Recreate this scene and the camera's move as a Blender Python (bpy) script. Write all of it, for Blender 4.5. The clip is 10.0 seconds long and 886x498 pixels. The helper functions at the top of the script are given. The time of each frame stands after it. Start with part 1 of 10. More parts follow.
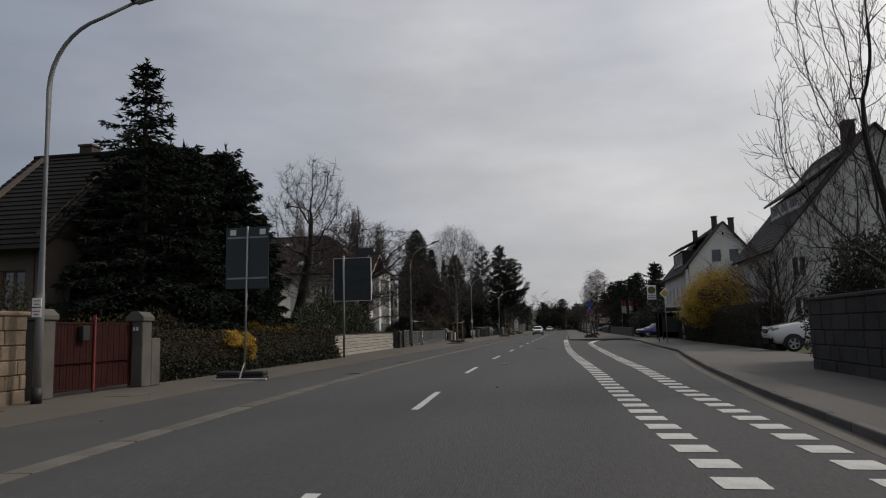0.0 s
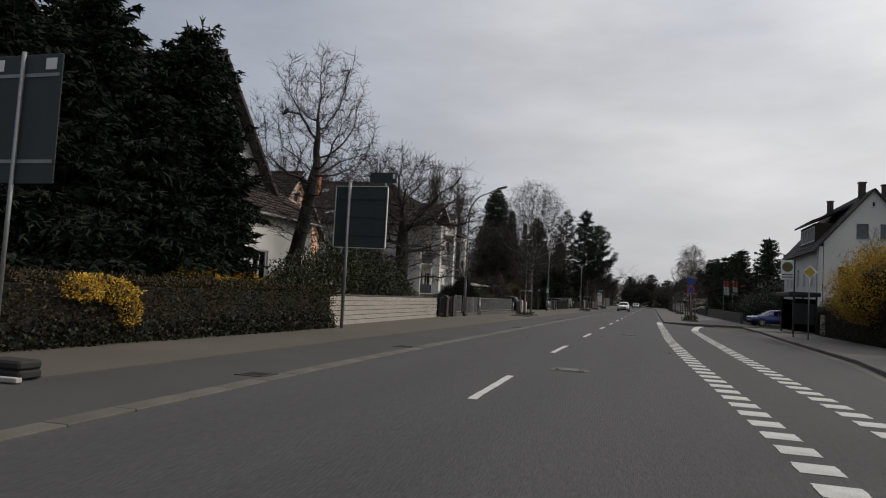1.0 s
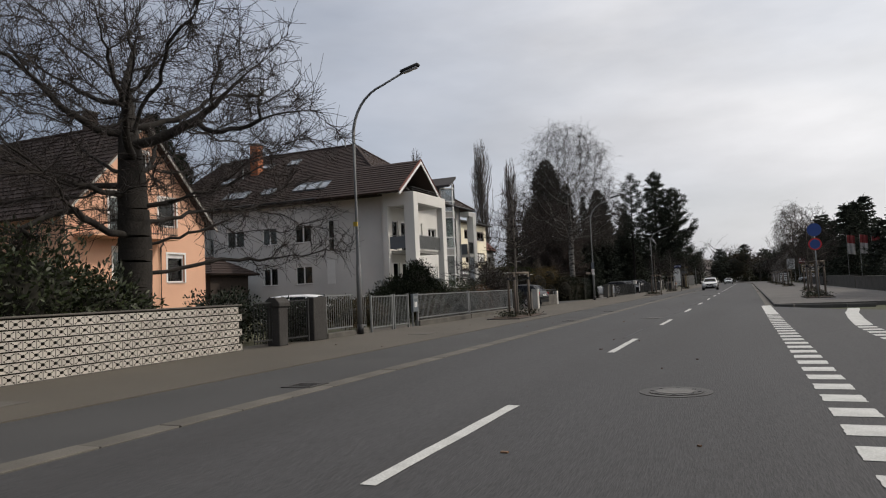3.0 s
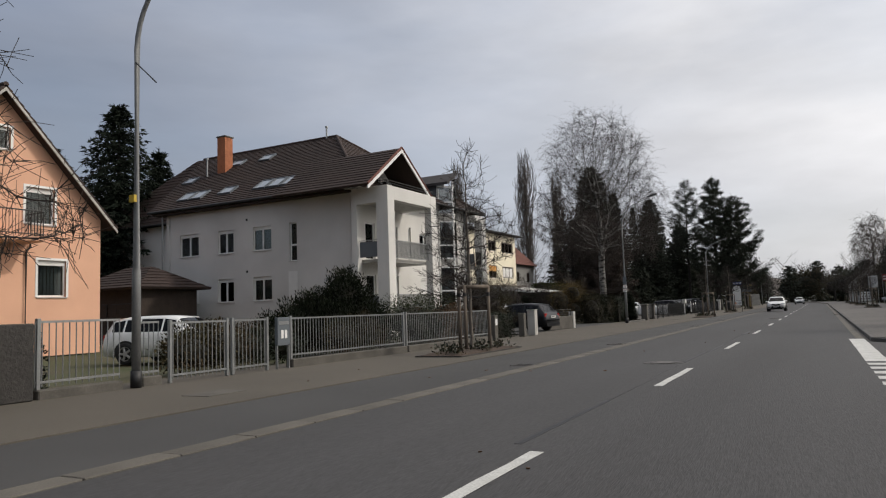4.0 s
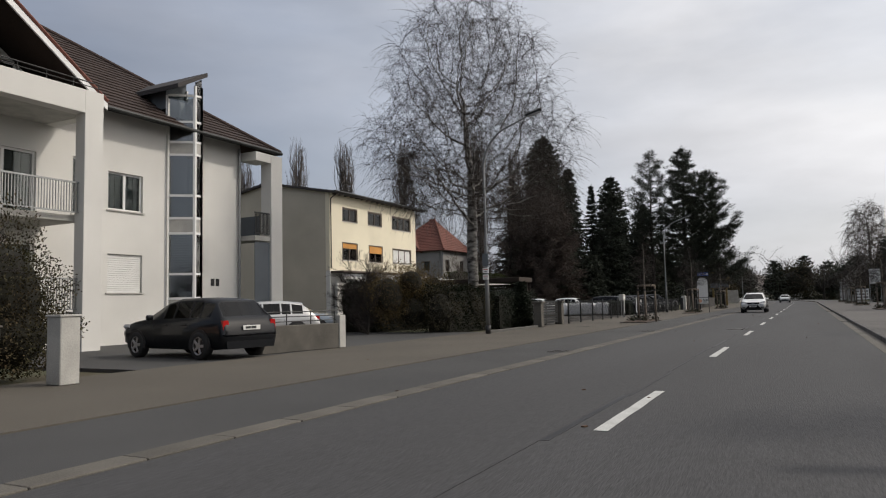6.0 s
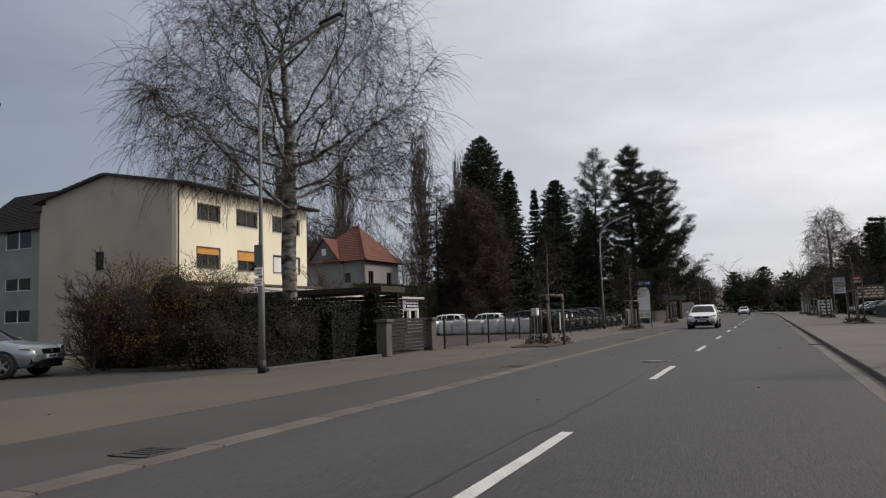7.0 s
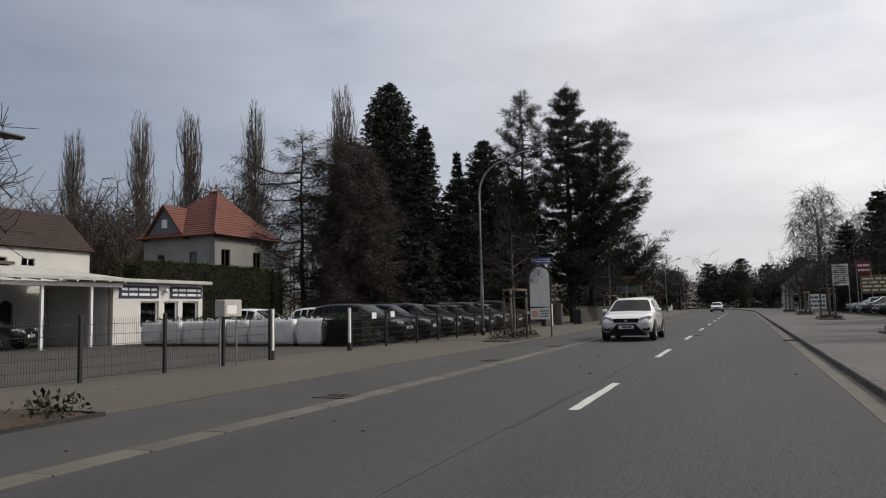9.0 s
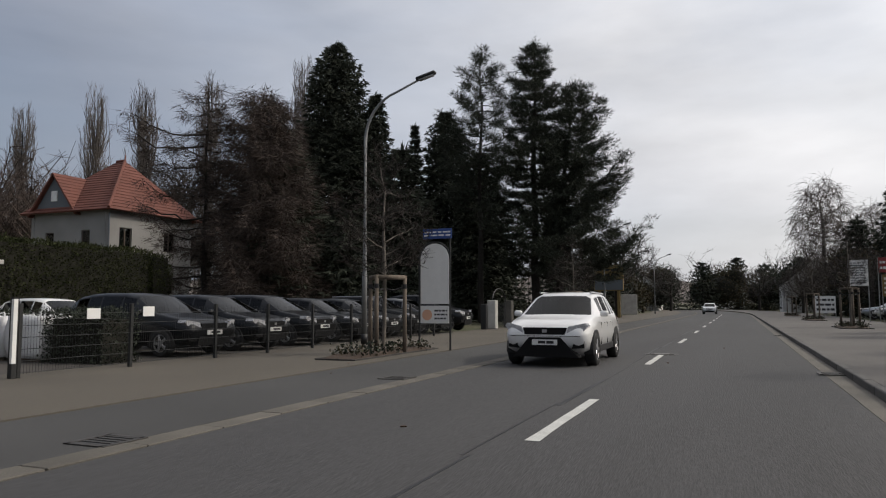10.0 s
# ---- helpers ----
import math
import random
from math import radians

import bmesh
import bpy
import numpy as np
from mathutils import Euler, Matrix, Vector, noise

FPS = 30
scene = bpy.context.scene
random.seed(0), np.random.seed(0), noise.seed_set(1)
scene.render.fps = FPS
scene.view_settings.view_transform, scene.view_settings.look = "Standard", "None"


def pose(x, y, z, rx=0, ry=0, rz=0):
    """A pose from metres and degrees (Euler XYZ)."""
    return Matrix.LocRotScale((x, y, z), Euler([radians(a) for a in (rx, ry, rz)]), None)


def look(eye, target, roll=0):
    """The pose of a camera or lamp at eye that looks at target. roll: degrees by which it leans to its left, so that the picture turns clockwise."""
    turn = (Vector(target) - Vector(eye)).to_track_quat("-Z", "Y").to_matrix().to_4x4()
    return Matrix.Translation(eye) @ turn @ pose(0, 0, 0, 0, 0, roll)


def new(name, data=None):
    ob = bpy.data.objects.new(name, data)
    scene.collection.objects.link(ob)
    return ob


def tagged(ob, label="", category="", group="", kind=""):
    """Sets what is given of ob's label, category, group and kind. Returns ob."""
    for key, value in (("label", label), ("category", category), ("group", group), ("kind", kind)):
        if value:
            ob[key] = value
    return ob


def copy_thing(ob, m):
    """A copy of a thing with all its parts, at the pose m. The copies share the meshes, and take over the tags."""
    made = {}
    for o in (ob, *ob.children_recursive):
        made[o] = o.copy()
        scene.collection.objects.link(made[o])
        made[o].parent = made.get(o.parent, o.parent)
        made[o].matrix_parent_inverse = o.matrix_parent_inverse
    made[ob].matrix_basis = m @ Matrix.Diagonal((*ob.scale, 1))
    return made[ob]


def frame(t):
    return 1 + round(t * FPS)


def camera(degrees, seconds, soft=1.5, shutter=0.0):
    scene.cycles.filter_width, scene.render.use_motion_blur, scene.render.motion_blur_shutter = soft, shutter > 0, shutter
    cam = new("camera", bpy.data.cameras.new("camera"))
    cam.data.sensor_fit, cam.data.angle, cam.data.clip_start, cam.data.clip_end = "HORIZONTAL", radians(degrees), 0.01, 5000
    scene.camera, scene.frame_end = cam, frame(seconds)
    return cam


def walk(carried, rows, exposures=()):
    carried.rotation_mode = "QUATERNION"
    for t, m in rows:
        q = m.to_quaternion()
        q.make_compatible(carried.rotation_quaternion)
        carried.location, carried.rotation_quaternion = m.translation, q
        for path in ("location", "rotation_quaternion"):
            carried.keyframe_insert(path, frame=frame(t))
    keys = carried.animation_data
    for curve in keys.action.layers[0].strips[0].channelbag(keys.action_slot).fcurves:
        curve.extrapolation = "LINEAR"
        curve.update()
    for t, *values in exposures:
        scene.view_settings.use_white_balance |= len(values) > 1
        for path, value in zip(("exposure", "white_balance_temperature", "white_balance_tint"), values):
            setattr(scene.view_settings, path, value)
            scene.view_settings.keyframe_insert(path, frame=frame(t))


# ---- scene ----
cam = camera(64.1, 10.0, 1.15)
PATH = [
    (0, (3.208, -13.89, 1.334), (2.875, -11.932, 1.56), -1.3),
    (0.5, (2.683, -8.244, 1.407), (2.203, -6.31, 1.582), 0.6),
    (1, (2.548, -2.083, 1.471), (1.977, -0.17, 1.594), 3.1),
    (1.5, (2.412, 4.075, 1.431), (1.796, 5.975, 1.525), 0.9),
    (2, (2.41, 10.362, 1.408), (1.802, 12.265, 1.513), -2.4),
    (2.5, (2.433, 16.669, 1.352), (1.8, 18.561, 1.484), -1.7),
    (2.7, (2.476, 19.144, 1.329), (1.785, 21.016, 1.451), -2.1),
    (3.8, (2.328, 31.526, 1.281), (1.406, 33.295, 1.431), -1.9),
    (4, (2.284, 33.69, 1.273), (1.353, 35.452, 1.447), -2.0),
    (4.5, (1.989, 39.163, 1.232), (1.053, 40.924, 1.386), -1.5),
    (5, (1.895, 44.898, 1.274), (0.97, 46.668, 1.371), -0.6),
    (5.2, (1.894, 47.187, 1.295), (0.966, 48.954, 1.423), -1.2),
    (6.3, (1.732, 59.804, 1.203), (0.845, 61.588, 1.382), -1.6),
    (6.5, (1.796, 62.11, 1.215), (0.933, 63.901, 1.431), -2.3),
    (7, (1.914, 67.85, 1.205), (1.095, 69.664, 1.4), -1.9),
    (7.5, (1.951, 73.582, 1.178), (1.132, 75.397, 1.357), -1.0),
    (8, (1.961, 79.412, 1.184), (1.117, 81.217, 1.36), -0.5),
    (8.5, (1.945, 84.936, 1.203), (1.127, 86.755, 1.36), -0.5),
    (9, (1.915, 90.493, 1.228), (1.143, 92.329, 1.4), -1.3),
    (9.5, (1.853, 96.041, 1.215), (1.097, 97.882, 1.406), -1.2),
    (10, (1.753, 101.606, 1.24), (0.99, 103.448, 1.399), -0.1),
]
EXPOSURES = [(0, -0.60), (0.5, -0.52), (1, -0.40), (1.5, -0.32), (2, -0.17), (2.7, -0.12), (4, -0.08), (10, -0.08)]
walk(cam, [(t, look(eye, target, roll)) for t, eye, target, roll in PATH], EXPOSURES)

# ==== world ====
SUN_AZ, SUN_EL = radians(62), radians(40)
world = bpy.data.worlds.new("world")
scene.world = world
world.use_nodes = True
wn, wl = world.node_tree.nodes, world.node_tree.links
wn.clear()
w_out = wn.new("ShaderNodeOutputWorld")
w_bg = wn.new("ShaderNodeBackground")
w_sky = wn.new("ShaderNodeTexSky")
w_sky.sky_type, w_sky.sun_disc = "NISHITA", False
w_sky.sun_elevation, w_sky.sun_rotation = SUN_EL, SUN_AZ
w_sky.air_density, w_sky.dust_density = 1.0, 4.0
w_scale = wn.new("ShaderNodeVectorMath")
w_scale.operation = "SCALE"
w_scale.inputs["Scale"].default_value = 0.14
w_tc = wn.new("ShaderNodeTexCoord")
w_map = wn.new("ShaderNodeMapping")
w_map.inputs["Scale"].default_value = (1.0, 1.0, 2.6)
w_noise = wn.new("ShaderNodeTexNoise")
w_noise.inputs["Scale"].default_value = 1.5
w_noise.inputs["Detail"].default_value = 6.0
w_noise.inputs["Roughness"].default_value = 0.5
w_ramp = wn.new("ShaderNodeMapRange")
w_ramp.inputs["From Min"].default_value, w_ramp.inputs["From Max"].default_value = 0.34, 0.68
w_ramp.inputs["To Min"].default_value, w_ramp.inputs["To Max"].default_value = 0.50, 0.98
w_mix = wn.new("ShaderNodeMix")
w_mix.data_type = "RGBA"
# the haze is brightest round the sun and duller away from it
sun_dir = Vector((math.sin(SUN_AZ) * math.cos(SUN_EL), math.cos(SUN_AZ) * math.cos(SUN_EL), math.sin(SUN_EL)))
w_dot = wn.new("ShaderNodeVectorMath")
w_dot.operation = "DOT_PRODUCT"
w_dot.inputs[1].default_value = sun_dir
w_haze = wn.new("ShaderNodeValToRGB")
HAZE = ((0.0, (0.21, 0.226, 0.268)), (0.45, (0.335, 0.362, 0.432)), (0.57, (0.55, 0.577, 0.648)), (0.75, (0.87, 0.865, 0.885)), (0.82, (0.95, 0.94, 0.945)), (0.90, (1.38, 1.35, 1.34)), (1.0, (1.8, 1.7, 1.62)))
for stop, colour in HAZE[1:-1]:
    w_haze.color_ramp.elements.new(stop)
for e, (stop, colour) in zip(w_haze.color_ramp.elements, HAZE):
    e.position, e.color = stop, (*colour, 1)
w_half = wn.new("ShaderNodeMapRange")
w_half.inputs["From Min"].default_value = -1.0
wl.new(w_tc.outputs["Generated"], w_dot.inputs[0])
wl.new(w_dot.outputs["Value"], w_half.inputs["Value"])
wl.new(w_half.outputs["Result"], w_haze.inputs["Fac"])
# thin streaks of cloud in the haze
w_map2, w_noise2, w_soft, w_streak = wn.new("ShaderNodeMapping"), wn.new("ShaderNodeTexNoise"), wn.new("ShaderNodeMapRange"), wn.new("ShaderNodeVectorMath")
w_map2.inputs["Scale"].default_value = (1.6, 1.0, 5.0)
w_map2.inputs["Rotation"].default_value = (0.0, 0.35, 0.6)
w_noise2.inputs["Scale"].default_value, w_noise2.inputs["Detail"].default_value = 3.0, 8.0
w_soft.inputs["From Min"].default_value, w_soft.inputs["From Max"].default_value = 0.3, 0.7
w_soft.inputs["To Min"].default_value, w_soft.inputs["To Max"].default_value = 0.88, 1.10
w_streak.operation = "SCALE"
wl.new(w_tc.outputs["Generated"], w_map2.inputs["Vector"])
wl.new(w_map2.outputs["Vector"], w_noise2.inputs["Vector"])
wl.new(w_noise2.outputs["Fac"], w_soft.inputs["Value"])
wl.new(w_haze.outputs["Color"], w_streak.inputs[0])
wl.new(w_soft.outputs["Result"], w_streak.inputs["Scale"])
wl.new(w_streak.outputs["Vector"], w_mix.inputs["B"])
wl.new(w_sky.outputs["Color"], w_scale.inputs[0])
wl.new(w_tc.outputs["Generated"], w_map.inputs["Vector"])
wl.new(w_map.outputs["Vector"], w_noise.inputs["Vector"])
wl.new(w_noise.outputs["Fac"], w_ramp.inputs["Value"])
wl.new(w_ramp.outputs["Result"], w_mix.inputs["Factor"])
wl.new(w_scale.outputs["Vector"], w_mix.inputs["A"])
wl.new(w_mix.outputs["Result"], w_bg.inputs["Color"])
wl.new(w_bg.outputs["Background"], w_out.inputs["Surface"])

sun_data = bpy.data.lights.new("sun", "SUN")
sun_data.energy, sun_data.angle, sun_data.color = 2.0, radians(2.5), (1.0, 0.93, 0.83)
sun = new("sun", sun_data)
sun.matrix_world = look(sun_dir * 50, (0, 0, 0))


# ---- materials ----
def mat(name, color, rough=0.75, metal=0.0, big=0.25, scale=0.6, fine=40.0, grain=0.25, bump=0.2, spec=0.4, tint=None, island=0.0, obj=0.0, coat=0.0, stretch=None):
    """A weathered surface: colour drifts at a large and a fine scale, with matching relief."""
    m = bpy.data.materials.new(name)
    m.use_nodes = True
    nt = m.node_tree
    N, L = nt.nodes, nt.links
    b = N["Principled BSDF"]
    b.inputs["Roughness"].default_value, b.inputs["Metallic"].default_value = rough, metal
    b.inputs["Specular IOR Level"].default_value = spec
    b.inputs["Coat Weight"].default_value = coat
    tc = N.new("ShaderNodeTexCoord")
    vec = tc.outputs["Object"]
    if stretch:
        mp = N.new("ShaderNodeMapping")
        mp.inputs["Scale"].default_value = stretch
        L.new(vec, mp.inputs["Vector"])
        vec = mp.outputs["Vector"]
    n1, n2 = N.new("ShaderNodeTexNoise"), N.new("ShaderNodeTexNoise")
    n1.inputs["Scale"].default_value, n1.inputs["Detail"].default_value = scale, 5
    n2.inputs["Scale"].default_value, n2.inputs["Detail"].default_value = fine, 3
    L.new(vec, n1.inputs["Vector"])
    L.new(vec, n2.inputs["Vector"])
    mx = N.new("ShaderNodeMix")
    mx.data_type = "RGBA"
    t = tint or tuple(c * 0.55 for c in color)
    mx.inputs["A"].default_value, mx.inputs["B"].default_value = (*color, 1), (*t, 1)
    mr = N.new("ShaderNodeMapRange")
    mr.inputs["From Min"].default_value, mr.inputs["From Max"].default_value = 0.35, 0.7
    mr.inputs["To Max"].default_value = big * 2
    L.new(n1.outputs["Fac"], mr.inputs["Value"])
    L.new(mr.outputs["Result"], mx.inputs["Factor"])
    g = N.new("ShaderNodeMapRange")
    g.inputs["From Min"].default_value, g.inputs["From Max"].default_value = 0.25, 0.75
    g.inputs["To Min"].default_value, g.inputs["To Max"].default_value = 1 - grain, 1 + grain
    L.new(n2.outputs["Fac"], g.inputs["Value"])
    val = g.outputs["Result"]
    for amount, node, socket in ((island, "ShaderNodeNewGeometry", "Random Per Island"), (obj, "ShaderNodeObjectInfo", "Random")):
        if amount:
            s = N.new(node)
            r = N.new("ShaderNodeMapRange")
            r.inputs["To Min"].default_value, r.inputs["To Max"].default_value = 1 - amount, 1 + amount
            L.new(s.outputs[socket], r.inputs["Value"])
            mm = N.new("ShaderNodeMath")
            mm.operation = "MULTIPLY"
            L.new(val, mm.inputs[0])
            L.new(r.outputs["Result"], mm.inputs[1])
            val = mm.outputs["Value"]
    sc = N.new("ShaderNodeVectorMath")
    sc.operation = "SCALE"
    L.new(mx.outputs["Result"], sc.inputs[0])
    L.new(val, sc.inputs["Scale"])
    L.new(sc.outputs["Vector"], b.inputs["Base Color"])
    if bump:
        bp = N.new("ShaderNodeBump")
        bp.inputs["Strength"].default_value, bp.inputs["Distance"].default_value = bump, 0.02
        L.new(n2.outputs["Fac"], bp.inputs["Height"])
        L.new(bp.outputs["Normal"], b.inputs["Normal"])
    return m


def glass_mat(name, tint, through_part, ior=1.45):
    """A pane: mostly see-through, with gloss that grows towards grazing angles."""
    m = bpy.data.materials.new(name)
    m.use_nodes = True
    N, L = m.node_tree.nodes, m.node_tree.links
    N.clear()
    o, t, gl, mx, fr = (N.new("ShaderNode" + k) for k in ("OutputMaterial", "BsdfTransparent", "BsdfGlossy", "MixShader", "Fresnel"))
    t.inputs["Color"].default_value = (*[c * through_part for c in tint], 1)
    gl.inputs["Roughness"].default_value = 0.03
    fr.inputs["IOR"].default_value = ior
    L.new(fr.outputs["Fac"], mx.inputs["Fac"])
    L.new(t.outputs["BSDF"], mx.inputs[1])
    L.new(gl.outputs["BSDF"], mx.inputs[2])
    L.new(mx.outputs["Shader"], o.inputs["Surface"])
    return m


GLASS = glass_mat("window_glass", (0.75, 0.8, 0.8), 0.8)
CLEARGLASS = glass_mat("stair_glass", (0.8, 0.85, 0.86), 0.85, 2.3)
CARGLASS = glass_mat("car_glass", (0.4, 0.45, 0.45), 0.10, 1.38)
ASPHALT = mat("asphalt", (0.053, 0.052, 0.053), 0.82, big=0.36, scale=0.55, fine=90, grain=0.35, bump=0.35, stretch=(1, 0.10, 1), tint=(0.036, 0.035, 0.035))
ASPHALT2 = mat("asphalt_side", (0.056, 0.055, 0.054), 0.85, big=0.25, scale=0.4, fine=80, grain=0.35, bump=0.35)
LOT = mat("lot_paving", (0.062, 0.055, 0.048), 0.9, big=0.35, scale=0.4, fine=60, grain=0.4, bump=0.4)
PAVE = mat("pavement_sand", (0.092, 0.081, 0.065), 0.88, big=0.22, scale=0.35, fine=70, grain=0.25, bump=0.3)
PAVE_R = mat("pavement_grey", (0.115, 0.108, 0.10), 0.88, big=0.25, scale=0.35, fine=70, grain=0.25, bump=0.3)
GUTTER = mat("gutter_stone", (0.116, 0.106, 0.090), 0.85, big=0.3, scale=1.2, fine=60, grain=0.25, bump=0.3, obj=0.12)
KERB = mat("kerb_stone", (0.105, 0.10, 0.093), 0.8, big=0.3, scale=1.5, fine=50, grain=0.25, obj=0.15)
PAINT = mat("road_paint", (0.54, 0.54, 0.515), 0.7, big=0.35, scale=3, fine=45, grain=0.22, bump=0.1, tint=(0.36, 0.36, 0.34))
GRASS = mat("grass_ground", (0.055, 0.065, 0.028), 0.95, big=0.45, scale=0.3, fine=25, grain=0.45, bump=0.6, tint=(0.07, 0.055, 0.035))
SOIL = mat("bed_mulch", (0.062, 0.043, 0.031), 0.95, big=0.4, scale=2.5, fine=30, grain=0.5, bump=0.8)
IRON = mat("cast_iron", (0.075, 0.07, 0.065), 0.6, metal=0.5, big=0.3, scale=5, fine=60)
WHITEWALL = mat("white_render", (0.62, 0.61, 0.58), 0.9, big=0.16, scale=0.35, fine=55, grain=0.06, bump=0.25)
# the cream render again, darkened for the wall sides turned from the sun
SHADEWALL = mat("shaded_cream_render", (0.46, 0.42, 0.34), 0.9, big=0.2, scale=0.35, fine=55, grain=0.07, bump=0.25)
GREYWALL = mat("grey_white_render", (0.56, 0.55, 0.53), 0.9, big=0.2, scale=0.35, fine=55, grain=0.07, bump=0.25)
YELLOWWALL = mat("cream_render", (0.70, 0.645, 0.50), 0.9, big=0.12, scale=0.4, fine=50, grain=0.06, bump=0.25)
ORANGEWALL = mat("apricot_render", (0.66, 0.385, 0.26), 0.9, big=0.12, scale=0.5, fine=50, grain=0.06, bump=0.25)
DARKROOF = mat("brown_roof_tile", (0.044, 0.028, 0.023), 0.85, big=0.35, scale=0.6, fine=20, grain=0.3, island=0.25)
REDROOF = mat("red_roof_tile", (0.155, 0.056, 0.040), 0.8, big=0.3, scale=0.6, fine=20, grain=0.25, island=0.22)
# roof tile darkened to carry a roof's shade in its colour
SHADEROOF = mat("shade_black_tile", (0.022, 0.019, 0.018), 0.9, spec=0.15, big=0.3, scale=0.6, fine=20, grain=0.25, island=0.22)
# wall colour holds the shade of a backlit house
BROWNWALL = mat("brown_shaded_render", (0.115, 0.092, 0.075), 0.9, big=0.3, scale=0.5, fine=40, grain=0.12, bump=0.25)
GREYROOF = mat("grey_roof_tile", (0.055, 0.05, 0.05), 0.85, big=0.3, scale=0.6, fine=20, grain=0.25, island=0.22)
# chimney brick with its backlit shade put into the colour
DARKBRICK = mat("backlit_chimney_brick", (0.075, 0.055, 0.047), 0.9, big=0.35, scale=3, fine=30, grain=0.3)
BRICK = mat("chimney_brick", (0.36, 0.13, 0.06), 0.85, big=0.3, scale=3, fine=30, grain=0.3)
PLASTICW = mat("white_window_frame", (0.70, 0.70, 0.69), 0.45, big=0.08, scale=2, grain=0.04, bump=0.0)
BROWNFRAME = mat("brown_window_frame", (0.07, 0.05, 0.04), 0.5, big=0.1, scale=2, grain=0.1, bump=0.0)
BLIND = mat("white_blind", (0.62, 0.62, 0.60), 0.6, big=0.1, scale=2, grain=0.05, bump=0.0)
ORANGEBLIND = mat("orange_awning_cloth", (0.55, 0.27, 0.07), 0.8, big=0.15, scale=2, grain=0.1)
CURTAIN = mat("net_curtain", (0.45, 0.45, 0.43), 0.9, big=0.3, scale=6, grain=0.15, stretch=(6, 6, 0.3))
GREYPANEL = mat("slate_grey_panel", (0.11, 0.125, 0.14), 0.5, big=0.15, scale=1, grain=0.1, bump=0.05)
GALV = mat("galvanised_steel", (0.30, 0.31, 0.31), 0.45, metal=0.7, big=0.2, scale=3, fine=30, grain=0.12, bump=0.05)
LAMPGREY = mat("lamp_pole_paint", (0.20, 0.205, 0.205), 0.5, metal=0.3, big=0.2, scale=2, fine=30, grain=0.1, bump=0.05)
DARKMETAL = mat("dark_metal", (0.035, 0.036, 0.036), 0.5, metal=0.4, big=0.2, scale=3, grain=0.15, bump=0.05)
REDMETAL = mat("red_brown_metal", (0.030, 0.007, 0.005), 0.8, metal=0.0, spec=0.15, big=0.35, scale=3, grain=0.2)
SIGNBACK = mat("sign_back", (0.046, 0.056, 0.058), 0.6, metal=0.2, big=0.2, scale=1.5, grain=0.12, bump=0.03)
SIGNWHITE = mat("sign_white", (0.72, 0.72, 0.70), 0.5, big=0.1, scale=3, grain=0.04, bump=0)
SIGNBLUE = mat("sign_blue", (0.03, 0.07, 0.24), 0.45, big=0.1, scale=3, grain=0.05, bump=0)
SIGNRED = mat("sign_red", (0.45, 0.03, 0.03), 0.45, big=0.1, scale=3, grain=0.05, bump=0)
SIGNYELLOW = mat("sign_yellow", (0.50, 0.35, 0.04), 0.5, big=0.1, scale=3, grain=0.05, bump=0)
# sign yellow darkened as on a face turned from the light
BACKLITYELLOW = mat("backlit_yellow_board", (0.19, 0.135, 0.05), 0.7, big=0.3, scale=2, grain=0.1, bump=0)
# flag white and red, both dimmed in colour for light from behind
FLAGWHITE = mat("backlit_flag_white", (0.36, 0.35, 0.34), 0.9, big=0.25, scale=3, grain=0.1, bump=0.1)
FLAGRED = mat("backlit_flag_red", (0.20, 0.035, 0.035), 0.9, big=0.25, scale=3, grain=0.1, bump=0.1)
SIGNGREEN = mat("sign_green", (0.03, 0.22, 0.08), 0.5, big=0.1, scale=3, grain=0.05, bump=0)
INK = mat("dark_lettering", (0.02, 0.02, 0.022), 0.6, big=0.1, grain=0.05, bump=0)
CONCRETE = mat("weathered_concrete", (0.108, 0.10, 0.087), 0.9, big=0.4, scale=1.6, fine=45, grain=0.25, bump=0.4)
LIDCONC = mat("manhole_concrete", (0.16, 0.156, 0.148), 0.85, big=0.35, scale=6, fine=60, grain=0.25)
PALECONC = mat("pale_concrete", (0.44, 0.43, 0.40), 0.85, big=0.3, scale=2, fine=45, grain=0.15)
SANDSTONE = mat("sandstone_block", (0.19, 0.145, 0.10), 0.9, big=0.4, scale=2, fine=30, grain=0.3, bump=0.6, obj=0.2)
DARKSTONE = mat("dark_stone", (0.045, 0.042, 0.039), 0.9, big=0.4, scale=1.2, fine=25, grain=0.35, bump=0.7, obj=0.2)
TILEBLOCK = mat("ornament_block", (0.47, 0.435, 0.385), 0.85, big=0.3, scale=1.3, fine=60, grain=0.12, bump=0.2, obj=0.10, island=0.08)
WOOD = mat("weathered_stake_wood", (0.15, 0.122, 0.096), 0.9, big=0.35, scale=3, fine=25, grain=0.3, stretch=(4, 4, 0.4))
DARKWOOD = mat("dark_wood", (0.045, 0.033, 0.026), 0.85, big=0.3, scale=3, fine=25, grain=0.3)
BARK = mat("bark", (0.028, 0.024, 0.020), 0.95, big=0.4, scale=2, fine=18, grain=0.35, bump=0.6)
BROWNTWIG = mat("brown_larch_twigs", (0.062, 0.046, 0.038), 0.95, big=0.35, scale=0.6, fine=10, grain=0.2, bump=0.0, island=0.4)
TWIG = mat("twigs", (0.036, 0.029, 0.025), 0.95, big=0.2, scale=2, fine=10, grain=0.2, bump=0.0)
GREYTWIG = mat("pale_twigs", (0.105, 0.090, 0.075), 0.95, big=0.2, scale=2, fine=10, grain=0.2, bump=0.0)
